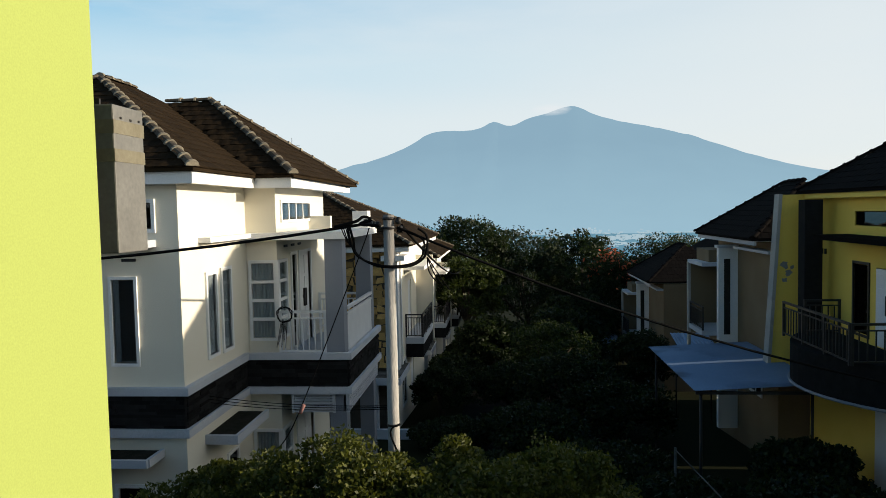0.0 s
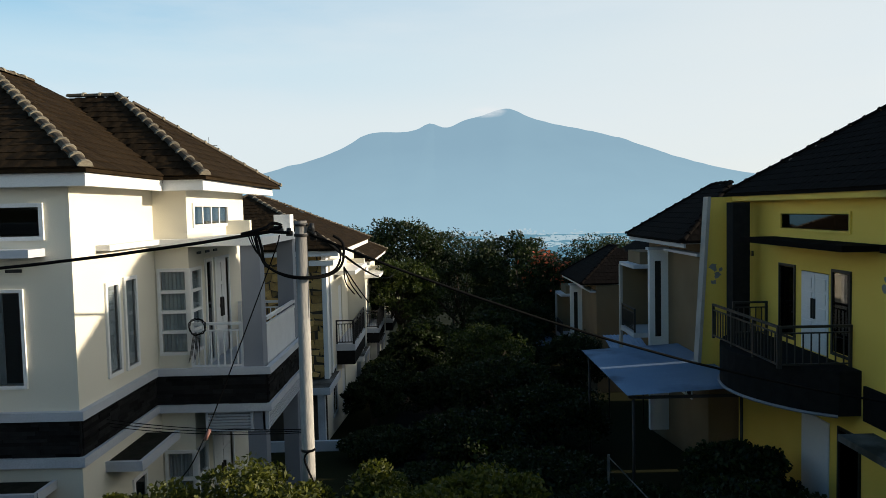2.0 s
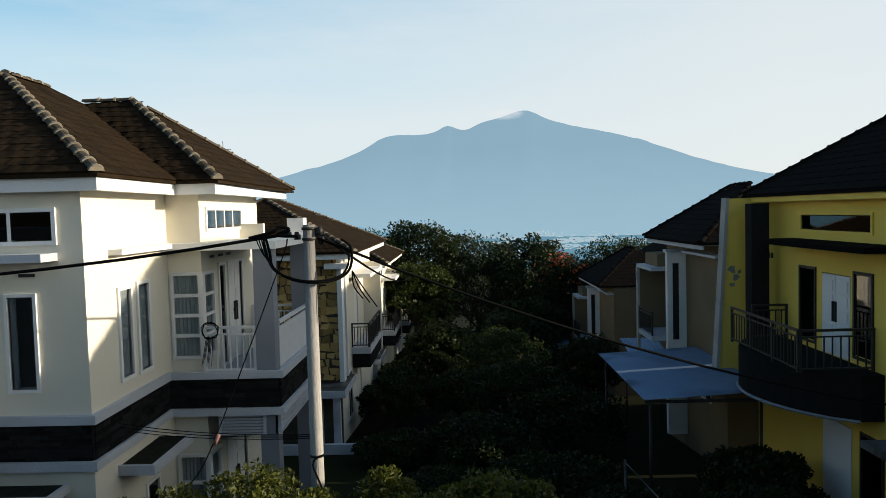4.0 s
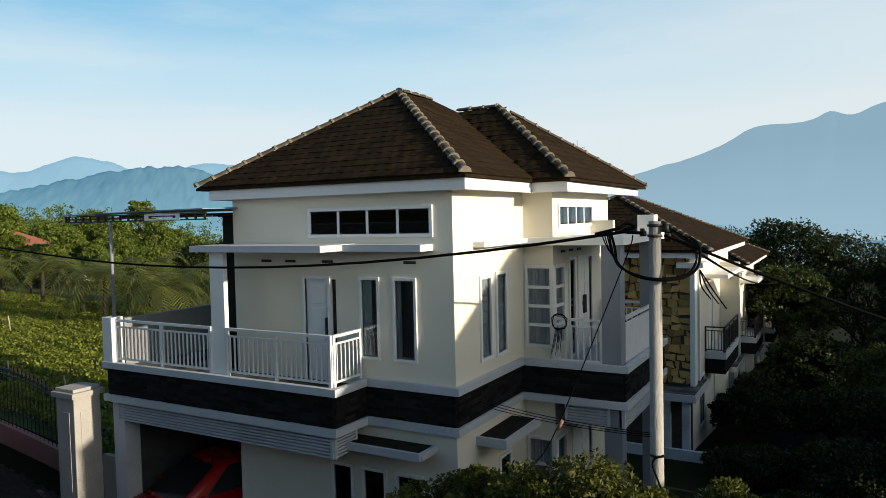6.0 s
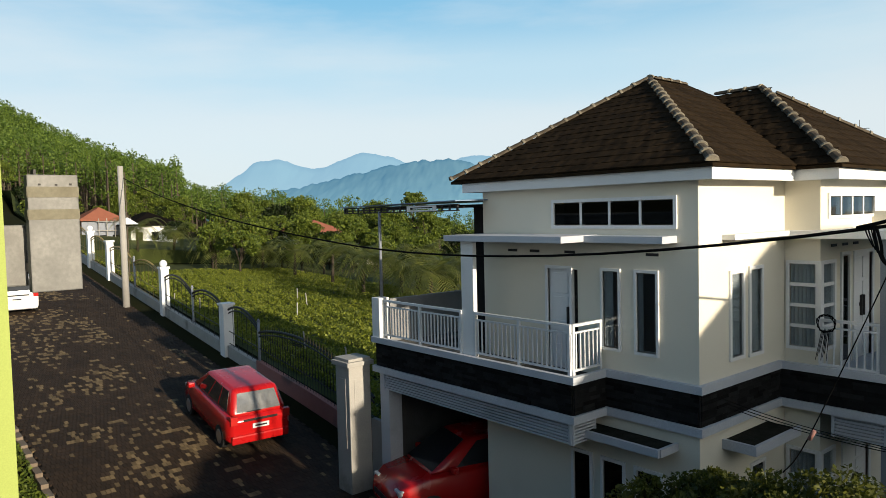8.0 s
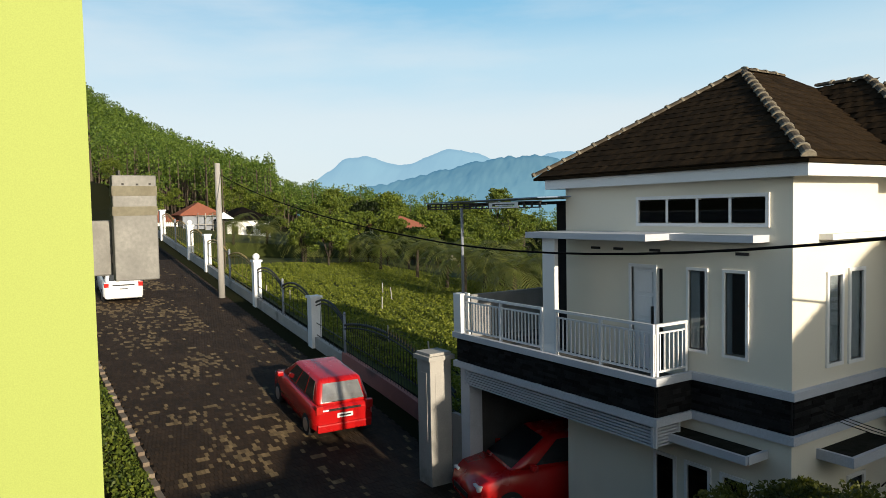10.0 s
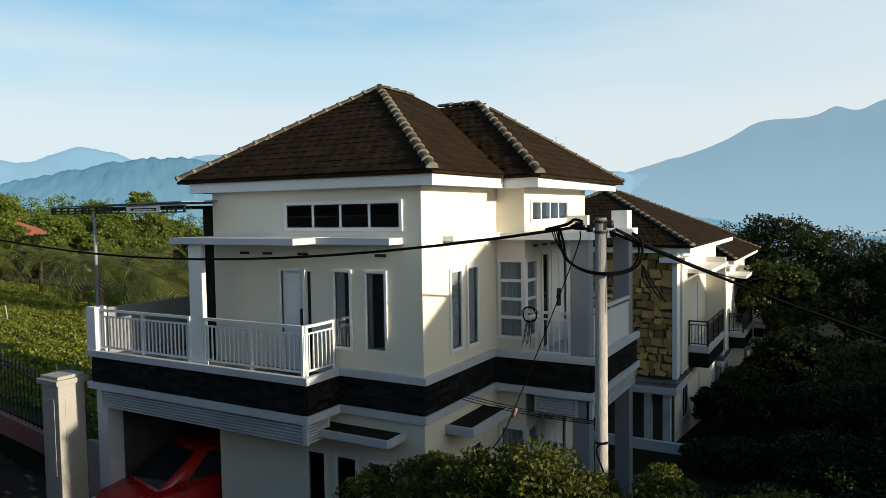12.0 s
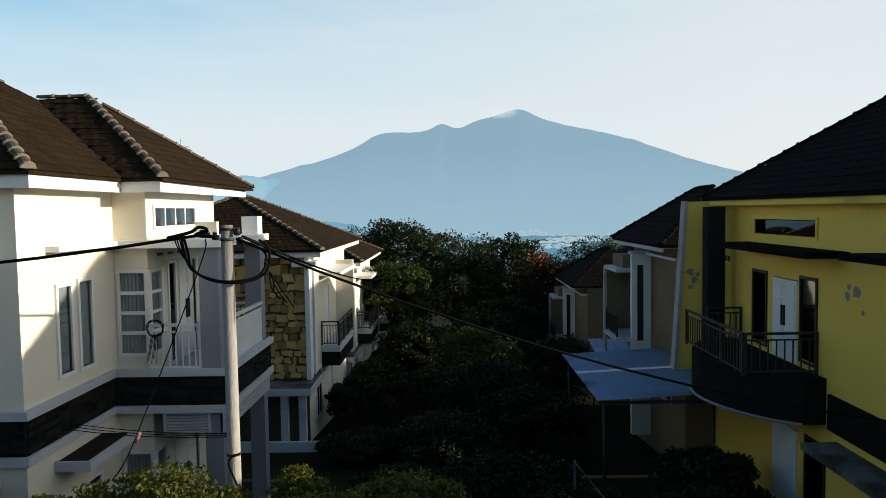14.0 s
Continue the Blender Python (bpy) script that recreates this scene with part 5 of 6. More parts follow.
fence_wall(-16.0, -23.5, PINKWALL, 0.55)
fence_wall(-23.5, -58.0, WEATHERED, 0.45)
posts = [(-26.2, 0.42, 1.95, False), (-33.2, 0.36, 2.15, True), (-42.0, 0.36, 2.1, False), (-46.0, 0.36, 2.1, True), (-54.0, 0.36, 2.1, False)]
for x, w, h, ball in posts:
    fence_post(x, w, h, ball, WHITE)
xs = [-23.4, -26.2, -29.7, -33.2, -37.6, -42.0, -46.0, -50.0, -54.0]
for x in (-23.4, -29.7, -37.6, -50.0):
    z = ground_z(x, FY)
    bm = bmesh.new()
    tube(bm, (x, FY, z), (x, FY, z + 1.95), 0.05, 0.05, 8)
    tube(bm, (x, FY, z + 1.95), (x, FY, z + 2.05), 0.07, 0.03, 8)
    part("iron_post", bm, GREYPOST, fence)
for a, b in zip(xs, xs[1:]):
    arch_panel(a, b, False, fence, material=GOLD if b < -36 else IRON)
arch_panel(-16.2, -23.4, True, fence, n=40, rise=0.55, height=1.1)
for k in range(9, 22):
    f = k / 40
    x = -16.2 - 7.2 * f
    top = ground_z(x, FY) + 1.55 + 0.55 * math.sin(math.pi * f) ** 0.8
    bm = bmesh.new()
    tube(bm, (x, FY - 0.03, top), (x, FY - 0.03, top + 0.2), 0.026, 0.006, 5)
    part("gilded_spike", bm, GOLD, fence, "gilded iron spike tip")
gate_post = thing("gate_post", (-14.42, 9.9, -0.5), "square white gate post with a stepped cap", "gate post")
part("pillar", boxes((-14.72, -14.12, 9.61, 10.21, -0.6, 2.575), bevel=0.015), WEATHERED, gate_post)
part("inset_panel", boxes((-14.57, -14.28, 9.602, 9.61, 0.6, 2.27), (-14.12, -14.112, 9.75, 10.07, 0.6, 2.27)), WEATHERED, gate_post)
part("cap", boxes((-14.79, -14.05, 9.54, 10.28, 2.575, 2.69), (-14.73, -14.11, 9.60, 10.22, 2.69, 2.76), bevel=0.012), WEATHERED, gate_post)
single("garage_side_wall", boxes((-14.10, -13.62, 10.2, 10.32, -0.6, 1.25)), GREYWALL, "short grey wall between gate post and carport", "wall")

far_pole = thing("lamp_pole", (-35.3, 10.6, ground_z(-35.3, 10.6)), "slim pale concrete pole beside the fence", "utility pole")
bm = bmesh.new()
tube(bm, (-35.3, 10.6, 1.5), (-35.3, 10.6, 8.75), 0.17, 0.13, 12)
part("shaft", bm, CONCRETE, far_pole)

# kerb and planted strip on the near side of the road
bm = bmesh.new()
for k in range(44):
    x = -8 - 0.62 * k
    z = ground_z(x, 4.0)
    box(bm, x - 0.59, x, 3.86, 4.02, z - 0.2, z + 0.13)
tagged(new("kerb", mesh_of(bm, "kerb", KERB)), "row of worn reddish kerb stones", "kerb", kind="structure")
rng = np.random.default_rng(21)
n = 9000
hx, hy = rng.uniform(-34, -9, n), rng.uniform(2.9, 3.8, n)
hz = np.array([ground_z(a, b) for a, b in zip(hx, hy)]) + rng.uniform(0.05, 0.45, n) * (0.6 + 0.4 * np.sin(hx * 2.1))
hedge = tagged(new("low_hedge", quads_mesh("low_hedge", leaf_quads(np.stack([hx, hy, hz], 1), np.tile((0, 0, 0.6), (n, 1)), 0.12, rng), LEAF_MID)), "low clipped green hedge along the kerb", "hedge")
hedge["kind"] = "stuff"


# ---- the houses farther down the row ----
def row_house(name, xf, y0, z0, side, roof_mat, cap, label, group):
    """A two-storey row house whose street face is at xf; side is +1 when that face looks east."""
    h = thing(name, (xf - side * 3.5, y0 + 4, z0), label, "house", group)

    def X(d0, d1):
        return tuple(sorted((xf - side * d0, xf - side * d1)))

    top = z0 + 6.75
    part("gable_wall", boxes((*X(0.0, 7.0), y0, y0 + 0.15, z0 - 0.6, top)), MORTAR, h)
    bm = bmesh.new()
    wall(bm, "x", *X(0.0, 0.15), y0 + 0.15, y0 + 9.0, z0 - 1.4, top, [(y0 + 0.35, y0 + 0.75, z0 + 3.3, z0 + 5.6), (y0 + 3.6, y0 + 4.6, z0 + 3.05, z0 + 5.2), (y0 + 1.4, y0 + 2.4, z0 + 0.5, z0 + 2.2), (y0 + 4.0, y0 + 5.0, z0 - 0.3, z0 + 2.0)])
    part("street_wall", bm, PLASTER, h)
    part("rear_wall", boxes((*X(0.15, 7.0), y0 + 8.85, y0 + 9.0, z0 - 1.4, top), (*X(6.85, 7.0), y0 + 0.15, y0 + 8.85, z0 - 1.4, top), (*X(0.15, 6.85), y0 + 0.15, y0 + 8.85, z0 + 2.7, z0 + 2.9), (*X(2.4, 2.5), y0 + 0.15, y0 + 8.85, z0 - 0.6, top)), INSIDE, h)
    clad = part("stone_facing", boxes((*X(0.0, 3.2), y0 - 0.03, y0, z0 + 2.3, top)), MORTAR, h, "irregular yellow-brown stone facing")
    r = random.Random(int(y0 * 10))
    z = z0 + 2.3
    while z < top - 0.1:
        hh = min(r.uniform(0.20, 0.34), top - z)
        u = 0.0
        while u < 3.15:
            ww = min(r.uniform(0.18, 0.44), 3.2 - u)
            bm = bmesh.new()
            a, b = X(u, u + ww)
            g = 0.012
            cor = [(a + g, z + g), (b - g, z + g), (b - g, z + hh - g), (a + g, z + hh - g)]
            cor = [(px + r.uniform(-0.06, 0.06), pz + r.uniform(-0.07, 0.07)) for px, pz in cor]
            dd = r.uniform(0.03, 0.10)
            bk = [bm.verts.new((px, y0 - 0.02, pz)) for px, pz in cor]
            fr = [bm.verts.new((px * 0.94 + (a + b) / 2 * 0.06, y0 - 0.03 - dd * r.uniform(0.75, 1.0), pz * 0.94 + (z + hh / 2) * 0.06)) for px, pz in cor]
            bm.faces.new(fr)
            for k in range(4):
                j = (k + 1) % 4
                bm.faces.new((bk[k], bk[j], fr[j], fr[k]))
            part("stone", bm, STONE, clad)
            u += ww
        z += hh
    part("corner_column", boxes((*X(-0.14, 0.02), y0 - 0.16, y0 + 0.33, z0 + 2.3, top - 0.1), (*X(-0.14, -0.002), y0 + 0.77, y0 + 0.95, z0 + 2.3, top - 0.1)), WHITE, h)
    window(h, "x", xf, side, y0 + 0.36, y0 + 0.74, z0 + 3.3, z0 + 5.6, glass=DARKGLASS, rim=0.03)
    window(h, "x", xf, side, y0 + 1.4, y0 + 2.4, z0 + 0.5, z0 + 2.2, cols=2, glass=DARKGLASS)
    # balcony
    part("balcony_slab", boxes((*X(-0.75, 0.0), y0 + 2.6, y0 + 6.4, z0 + 2.75, z0 + 3.0)), PALEBLUE, h)
    part("balcony_band", boxes((*X(-0.72, -0.02), y0 + 2.62, y0 + 6.38, z0 + 2.2, z0 + 2.75)), SLATE, h)
    railing(h, "x", xf + side * 0.7, y0 + 2.65, y0 + 6.35, z0 + 3.0, z0 + 3.95, IRON, gap=0.2)
    railing(h, "y", y0 + 2.66, *X(-0.7, 0.0), z0 + 3.0, z0 + 3.95, IRON, gap=0.12)
    part("balcony_fin", boxes((*X(-0.78, 0.0), y0 + 6.4, y0 + 6.6, z0 + 2.2, z0 + 6.1)), PLASTER, h)
    part("balcony_hood", boxes((*X(-0.85, 0.0), y0 + 2.4, y0 + 6.7, z0 + 5.75, z0 + 5.9)), WHITE, h)
    part("balcony_door", boxes((*X(0.04, 0.09), y0 + 3.6, y0 + 4.6, z0 + 3.05, z0 + 5.2)), DOORWHITE, h)
    part("street_door", boxes((*X(0.04, 0.09), y0 + 4.0, y0 + 5.0, z0 - 0.3, z0 + 2.0)), DOORWHITE, h)
    part("eave_block", boxes((*X(-0.45, 0.4), y0 - 0.45, y0 + 0.6, top - 0.42, top - 0.24)), WHITE, h)
    # porch
    part("porch_roof", boxes((*X(-0.30, 2.6), y0 - 1.25, y0 + 1.3, z0 + 2.08, z0 + 2.26)), MOSSY, h, "rain-blackened porch slab")
    part("porch_edge", boxes((*X(-0.34, 2.6), y0 - 1.30, y0 - 1.25, z0 + 2.02, z0 + 2.26), (*X(-0.34, -0.30), y0 - 1.25, y0 + 1.3, z0 + 2.02, z0 + 2.26)), PALEBLUE, h)
    for d in (0.0, 0.62):
        part("porch_post", boxes((*X(d - 0.12, d + 0.12), y0 - 1.15, y0 - 0.91, z0 - 0.6, z0 + 2.02)), PALEBLUE, h)
    # hip roof
    ex0, ex1 = xf + side * 0.75, xf - side * 7.6
    ea, eb = y0 - 0.7, y0 + 9.6
    mid = (ex0 + ex1) / 2
    ez, rz = top + 0.16, top + 2.15
    c = [(ex0, ea, ez), (ex0, eb, ez), (ex1, eb, ez), (ex1, ea, ez)]
    ra, rb = (mid, ea + 4.17, rz), (mid, eb - 4.17, rz)
    bm = bmesh.new()
    for poly in ((c[0], c[1], rb, ra), (c[1], c[2], rb), (c[2], c[3], ra, rb), (c[3], c[0], ra)):
        slab(bm, [Vector(p) for p in poly], 0.05)
    rf = part("roof", bm, roof_mat, h)
    tile_face(rf, [c[0], c[1], rb, ra], roof_mat)
    tile_face(rf, [c[3], c[0], ra], roof_mat)
    for a, b in ((c[0], ra), (c[1], rb), (ra, rb), (c[3], ra)):
        cap_line(rf, a, b, cap)
    s0, s1 = sorted((ex0 - side * 0.1, ex1 + side * 0.1))
    part("fascia", boxes((s0, s1, ea + 0.1, ea + 0.18, top - 0.08, top + 0.10), (*sorted((ex0 - side * 0.1, ex0 - side * 0.18)), ea + 0.18, eb - 0.1, top - 0.08, top + 0.10)), WHITE, h)
    part("ceiling_board", boxes((s0 + 0.2, s1 - 0.2, ea + 0.2, eb - 0.2, top - 0.02, top + 0.03)), WHITE, h)
    return h


left_row = row_house("stone_front_house", -4.75, 25.7, -2.05, 1, ROOFTILE, ridge_me, "row house with yellow stone facing and black iron balcony", "houses in the street")
for k in (1, 2):
    copy_thing(left_row, Matrix.Translation(left_row.location + Vector((0, 10.6 * k, -1.15 * k))))


def beige_house():
    """A small beige house whose street face looks west: fin with slit window, framed balcony beyond it, steep hip roof."""
    h = thing("beige_house", (8.6, 24, -1.9), "beige house with white slit-window fin and black tiled roof", "house", "houses in the street")
    bm = bmesh.new()
    wall(bm, "x", 7.05, 7.20, 20.9, 26.6, -2.6, 4.98, [(22.2, 23.2, 0.2, 1.5), (25.2, 26.1, 1.95, 4.0)])
    part("street_wall", bm, BEIGE, h)
    part("end_wall", boxes((7.20, 10.6, 20.9, 21.05, -2.6, 4.98), (7.20, 10.6, 26.45, 26.6, -2.6, 4.98), (10.45, 10.6, 21.05, 26.45, -2.6, 4.98)), BEIGE, h)
    part("inner_wall", boxes((8.6, 8.7, 21.05, 26.45, -2.6, 4.9), (7.2, 10.45, 21.05, 26.45, 1.5, 1.7)), INSIDE, h)
    window(h, "x", 7.05, -1, 22.2, 23.2, 0.2, 1.5, cols=2, glass=DARKGLASS)
    part("balcony_door", boxes((7.09, 7.13, 25.2, 26.1, 1.95, 4.0)), DOORWHITE, h)
    fin = part("fin", boxes((6.42, 7.05, 24.45, 24.65, -1.5, 4.62)), WHITE, h, "white rendered fin")
    part("slit_window", boxes((6.60, 6.80, 24.44, 24.446, 1.7, 4.25)), CARGLASS, fin)
    part("fin_cap", boxes((6.36, 7.05, 24.38, 24.70, 4.62, 4.71)), PALEBLUE, fin)
    part("balcony_floor", boxes((5.95, 7.05, 24.70, 26.60, 1.62, 1.78)), PALEBLUE, h)
    part("balcony_hood", boxes((5.95, 7.05, 24.70, 26.60, 3.98, 4.10)), PALEBLUE, h)
    part("hood_block", boxes((6.25, 7.05, 25.0, 26.5, 4.10, 4.52)), BEIGE, h)
    part("balcony_cheek", boxes((6.02, 7.05, 26.45, 26.58, 1.78, 3.98)), BEIGE, h)
    part("balcony_edge", boxes((5.93, 6.02, 26.42, 26.62, -0.2, 4.0)), WEATHERED, h, "pale weathered balcony edge")
    railing(h, "x", 6.0, 24.75, 26.4, 1.78, 2.6, IRON, gap=0.14)
    part("upper_ledge", boxes((6.75, 7.05, 20.95, 24.0, 4.62, 4.70)), PALEBLUE, h)
    c = [(6.3, 20.85, 5.06), (6.3, 26.9, 5.06), (10.9, 26.9, 5.06), (10.9, 20.85, 5.06)]
    ra, rb = (8.6, 23.1, 6.74), (8.6, 24.6, 6.74)
    bm = bmesh.new()
    for poly in ((c[0], c[1], rb, ra), (c[1], c[2], rb), (c[2], c[3], ra, rb), (c[3], c[0], ra)):
        slab(bm, [Vector(p) for p in poly], 0.05)
    rf = part("roof", bm, ROOFDARK, h, "black tiled hip roof")
    tile_face(rf, [c[0], c[1], rb, ra], ROOFDARK)
    tile_face(rf, [c[3], c[0], ra], ROOFDARK)
    for a, b in ((c[0], ra), (c[1], rb), (ra, rb)):
        cap_line(rf, a, b, dark_ridge_me)
    # hidden bulk added to throw shade across the street
    part("rear_block", boxes((11.0, 16.0, 21.0, 33.0, -2.6, 5.6)), BEIGE, h)
    e = [(10.6, 20.7, 5.6), (16.4, 20.7, 5.6), (16.4, 33.3, 5.6), (10.6, 33.3, 5.6)]
    ta, tb = (13.5, 23.6, 7.7), (13.5, 30.4, 7.7)
    bm = bmesh.new()
    for poly in ((e[0], e[1], ta), (e[1], e[2], tb, ta), (e[2], e[3], tb), (e[3], e[0], ta, tb)):
        slab(bm, [Vector(p) for p in poly], 0.05)
    part("rear_roof", bm, ROOFDARK, h)
    part("fascia", boxes((6.38, 6.44, 20.95, 26.82, 4.88, 5.02)), PALEBLUE, h)
    part("ceiling_board", boxes((6.44, 10.8, 20.95, 26.8, 4.985, 5.02)), WHITE, h)
    return h


right_row = beige_house()
for dy, dz in ((14.6, -2.75), (28.6, -4.9)):
    copy_thing(right_row, Matrix.Translation(right_row.location + Vector((0, dy, dz))))

# ---- the yellow house ----
yh = thing("yellow_house", (11, 15, -0.9), "yellow plastered house with dark curved balcony and black roof", "house")
YX = 7.8
bm = bmesh.new()
wall(bm, "x", YX, YX + 0.15, 10.0, 20.6, -1.2, 6.25, [(15.2, 18.1, 5.50, 5.85), (15.97, 17.14, 2.75, 4.55), (17.46, 18.14, 3.2, 4.58), (15.18, 15.78, 3.2, 4.62), (15.9, 17.1, -0.9, 1.3), (14.8, 15.5, -0.2, 1.3)])
part("street_wall", bm, YELLOW, yh)
part("end_wall", boxes((YX + 0.15, 15.0, 20.45, 20.6, -1.2, 6.25), (YX + 0.15, 15.0, 10.0, 10.15, -1.2, 6.25), (14.85, 15.0, 10.15, 20.45, -1.2, 6.25)), YELLOW, yh)
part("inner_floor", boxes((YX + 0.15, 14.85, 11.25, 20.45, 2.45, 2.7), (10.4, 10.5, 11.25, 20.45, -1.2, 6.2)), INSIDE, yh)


def leaning(x0, x1, x2, x3, y0, y1, z0, z1):
    """A wall slice whose foot spans x0..x1 and whose top spans x2..x3."""
    bm = bmesh.new()
    v = [bm.verts.new(p) for y in (y0, y1) for p in ((x0, y, z0), (x1, y, z0), (x3, y, z1), (x2, y, z1))]
    for q in ((0, 1, 2, 3), (7, 6, 5, 4), (0, 3, 7, 4), (1, 5, 6, 2), (3, 2, 6, 7), (0, 4, 5, 1)):
        bm.faces.new([v[i] for i in q])
    return bm


part("wing_wall", leaning(6.59, YX, 6.91, YX, 20.35, 20.6, 1.2, 6.3), YELLOW, yh, "weathered yellow wing wall")
part("wing_edge", leaning(6.50, 6.59, 6.82, 6.91, 20.30, 20.64, 1.2, 6.32), WEATHERED, yh, "pale leaning edge of the wing wall")
for (px, pz, pr) in ((6.98, 4.35, 0.11), (7.1, 4.15, 0.09), (7.0, 3.95, 0.07), (7.2, 4.3, 0.06)):
    bm = bmesh.new()
    bmesh.ops.create_circle(bm, cap_ends=True, segments=11, radius=pr, matrix=Matrix.Translation((px, 20.346, pz)) @ Matrix.Rotation(math.pi / 2, 4, "X"))
    for v in bm.verts:
        v.co.x += random.uniform(-0.35, 0.35) * pr
        v.co.z += random.uniform(-0.35, 0.35) * pr
    part("peeled_patch", bm, GREYWALL, yh, "patch of peeled plaster")
part("dark_pillar", boxes((7.05, 7.50, 19.2, 19.6, 2.6, 6.15)), SLATE, yh, "black stone-faced pillar")
part("eave_beam", boxes((7.5, YX, 9.9, 20.7, 6.18, 6.32)), YELLOW, yh)
window(yh, "x", YX, -1, 15.2, 18.1, 5.50, 5.85, glass=DARKGLASS, frame_mat=YELLOW)
window(yh, "x", YX, -1, 17.46, 18.14, 2.9, 4.58, glass=DARKGLASS, frame_mat=TRIMBLACK)
window(yh, "x", YX, -1, 15.18, 15.78, 2.9, 4.62, glass=DARKGLASS, frame_mat=TRIMBLACK)
window(yh, "x", YX, -1, 14.8, 15.5, -0.2, 1.3, glass=DARKGLASS, frame_mat=TRIMBLACK)
yd = part("door", boxes((YX - 0.01, YX + 0.05, 15.99, 16.55, 2.75, 4.53), (YX - 0.01, YX + 0.05, 16.57, 17.12, 2.75, 4.53)), DOORWHITE, yh, "white panelled double door")
for u in (16.07, 16.65):
    for k in range(5):
        part("panel", boxes((YX - 0.025, YX - 0.01, u, u + 0.39, 2.85 + 0.33 * k, 3.10 + 0.33 * k), bevel=0.004), DOORWHITE, yd)
for u in (16.50, 16.60):
    part("handle", boxes((YX - 0.06, YX - 0.01, u, u + 0.03, 3.5, 3.95)), IRON, yd, "black pull handle")
part("door", boxes((YX - 0.01, YX + 0.05, 15.92, 17.08, -0.9, 1.28)), DOORWHITE, yh)
part("door_canopy", boxes((6.95, YX, 14.0, 18.5, 5.16, 5.28)), ROOFDARK, yh, "black flat canopy over the balcony door")
part("door_canopy", boxes((7.1, YX, 11.1, 13.1, 5.2, 5.32)), ROOFDARK, yh)
part("stone_band", boxes((YX - 0.06, YX, 11.1, 14.6, 1.75, 2.45)), SLATE, yh)
part("ledge", boxes((7.1, YX, 11.1, 14.35, 1.45, 1.58)), MOSSY, yh)
for k in range(2):
    part("vent", boxes((YX - 0.02, YX - 0.002, 19.65 + 0.2 * k, 19.76 + 0.2 * k, 4.70, 4.84)), TRIMBLACK, yh)
for (py, pz, pr) in ((13.75, 4.55, 0.12), (14.05, 4.45, 0.08), (13.55, 4.2, 0.05), (14.0, 4.62, 0.06)):
    bm = bmesh.new()
    bmesh.ops.create_circle(bm, cap_ends=True, segments=11, radius=pr, matrix=Matrix.Translation((YX - 0.004, py, pz)) @ Matrix.Rotation(math.pi / 2, 4, "Y"))
    for v in bm.verts:
        v.co.y += random.uniform(-0.3, 0.3) * pr
        v.co.z += random.uniform(-0.3, 0.3) * pr
    part("peeled_patch", bm, GREYWALL, yh, "patch of peeled plaster")
# curved balcony
outline = [(YX, 14.75)] + [(7.35 - 1.28 * math.sin(math.pi * k / 14) ** 0.7, 14.75 + 4.7 * k / 14) for k in range(15)] + [(YX, 19.45)]
bm = bmesh.new()
for zz0, zz1, grow in ((1.80, 2.72, 0.0),):
    lowv = [bm.verts.new((x, y, zz0)) for x, y in outline]
    topv = [bm.verts.new((x, y, zz1)) for x, y in outline]
    bm.faces.new(lowv)
    bm.faces.new(topv[::-1])
    for k in range(len(outline)):
        j = (k + 1) % len(outline)
        bm.faces.new((lowv[k], topv[k], topv[j], lowv[j]))
part("balcony", bm, SLATE, yh, "black curved balcony front")
bm = bmesh.new()
for (xa, ya), (xb, yb) in zip(outline[1:-1], outline[2:-1]):
    tube(bm, (xa - 0.02, ya, 1.80), (xb - 0.02, yb, 1.80), 0.035, 0.035, 6)
part("balcony_rim", bm, GREYPOST, yh, "chipped pale rim")
railing(yh, "y", 15.1, 6.3, YX, 2.72, 3.60, IRON, gap=0.16)
railing(yh, "y", 18.85, 6.9, YX, 2.72, 3.60, IRON, gap=0.16)
railing(yh, "x", 6.3, 15.1, 18.6, 2.72, 3.60, IRON, gap=0.16)
yc = [(7.45, 20.8, 6.37), (7.45, 9.7, 6.37), (16.4, 9.7, 6.37), (16.4, 20.8, 6.37)]
ya, yb = (11.93, 13.6, 9.6), (11.93, 15.72, 9.6)
bm = bmesh.new()
for poly in ((yc[1], yc[0], yb, ya), (yc[0], yc[3], yb), (yc[3], yc[2], ya, yb), (yc[2], yc[1], ya)):
    slab(bm, [Vector(p) for p in poly], 0.06)
yr = part("roof", bm, ROOFDARK, yh, "black tiled hip roof")
tile_face(yr, [yc[1], yc[0], yb, ya], ROOFDARK)
for a, b in ((yc[0], yb), (yc[1], ya), (ya, yb)):
    cap_line(yr, a, b, dark_ridge_me)

# corrugated carport roof
cp = thing("carport", (5.5, 20.6, -1.3), "carport with blue-grey corrugated sheet roof", "carport")
bm = bmesh.new()
n = 90
rows = []
for k in range(n + 1):
    y = 17.8 + 5.6 * k / n
    dz = 0.018 * math.sin(2 * math.pi * k / 3)
    rows.append([bm.verts.new((x, y, 1.50 + 0.05 * (x - 3.9) + dz)) for x in (3.9, 5.4, 7.0)])
for a, b in zip(rows, rows[1:]):
    for k in range(2):
        bm.faces.new((a[k], a[k + 1], b[k + 1], b[k]))
part("roof_sheet", bm, BLUEMETAL, cp)
for x, y in ((4.1, 18.0), (4.1, 23.2), (6.9, 18.3)):
    bm = bmesh.new()
    tube(bm, (x, y, -2.4), (x, y, 1.46), 0.04)
    part("post", bm, IRON, cp)
for by in (17.9, 23.2):
    part("beam", boxes((3.95, 7.0, by, by + 0.06, 1.38, 1.45)), IRON, cp)
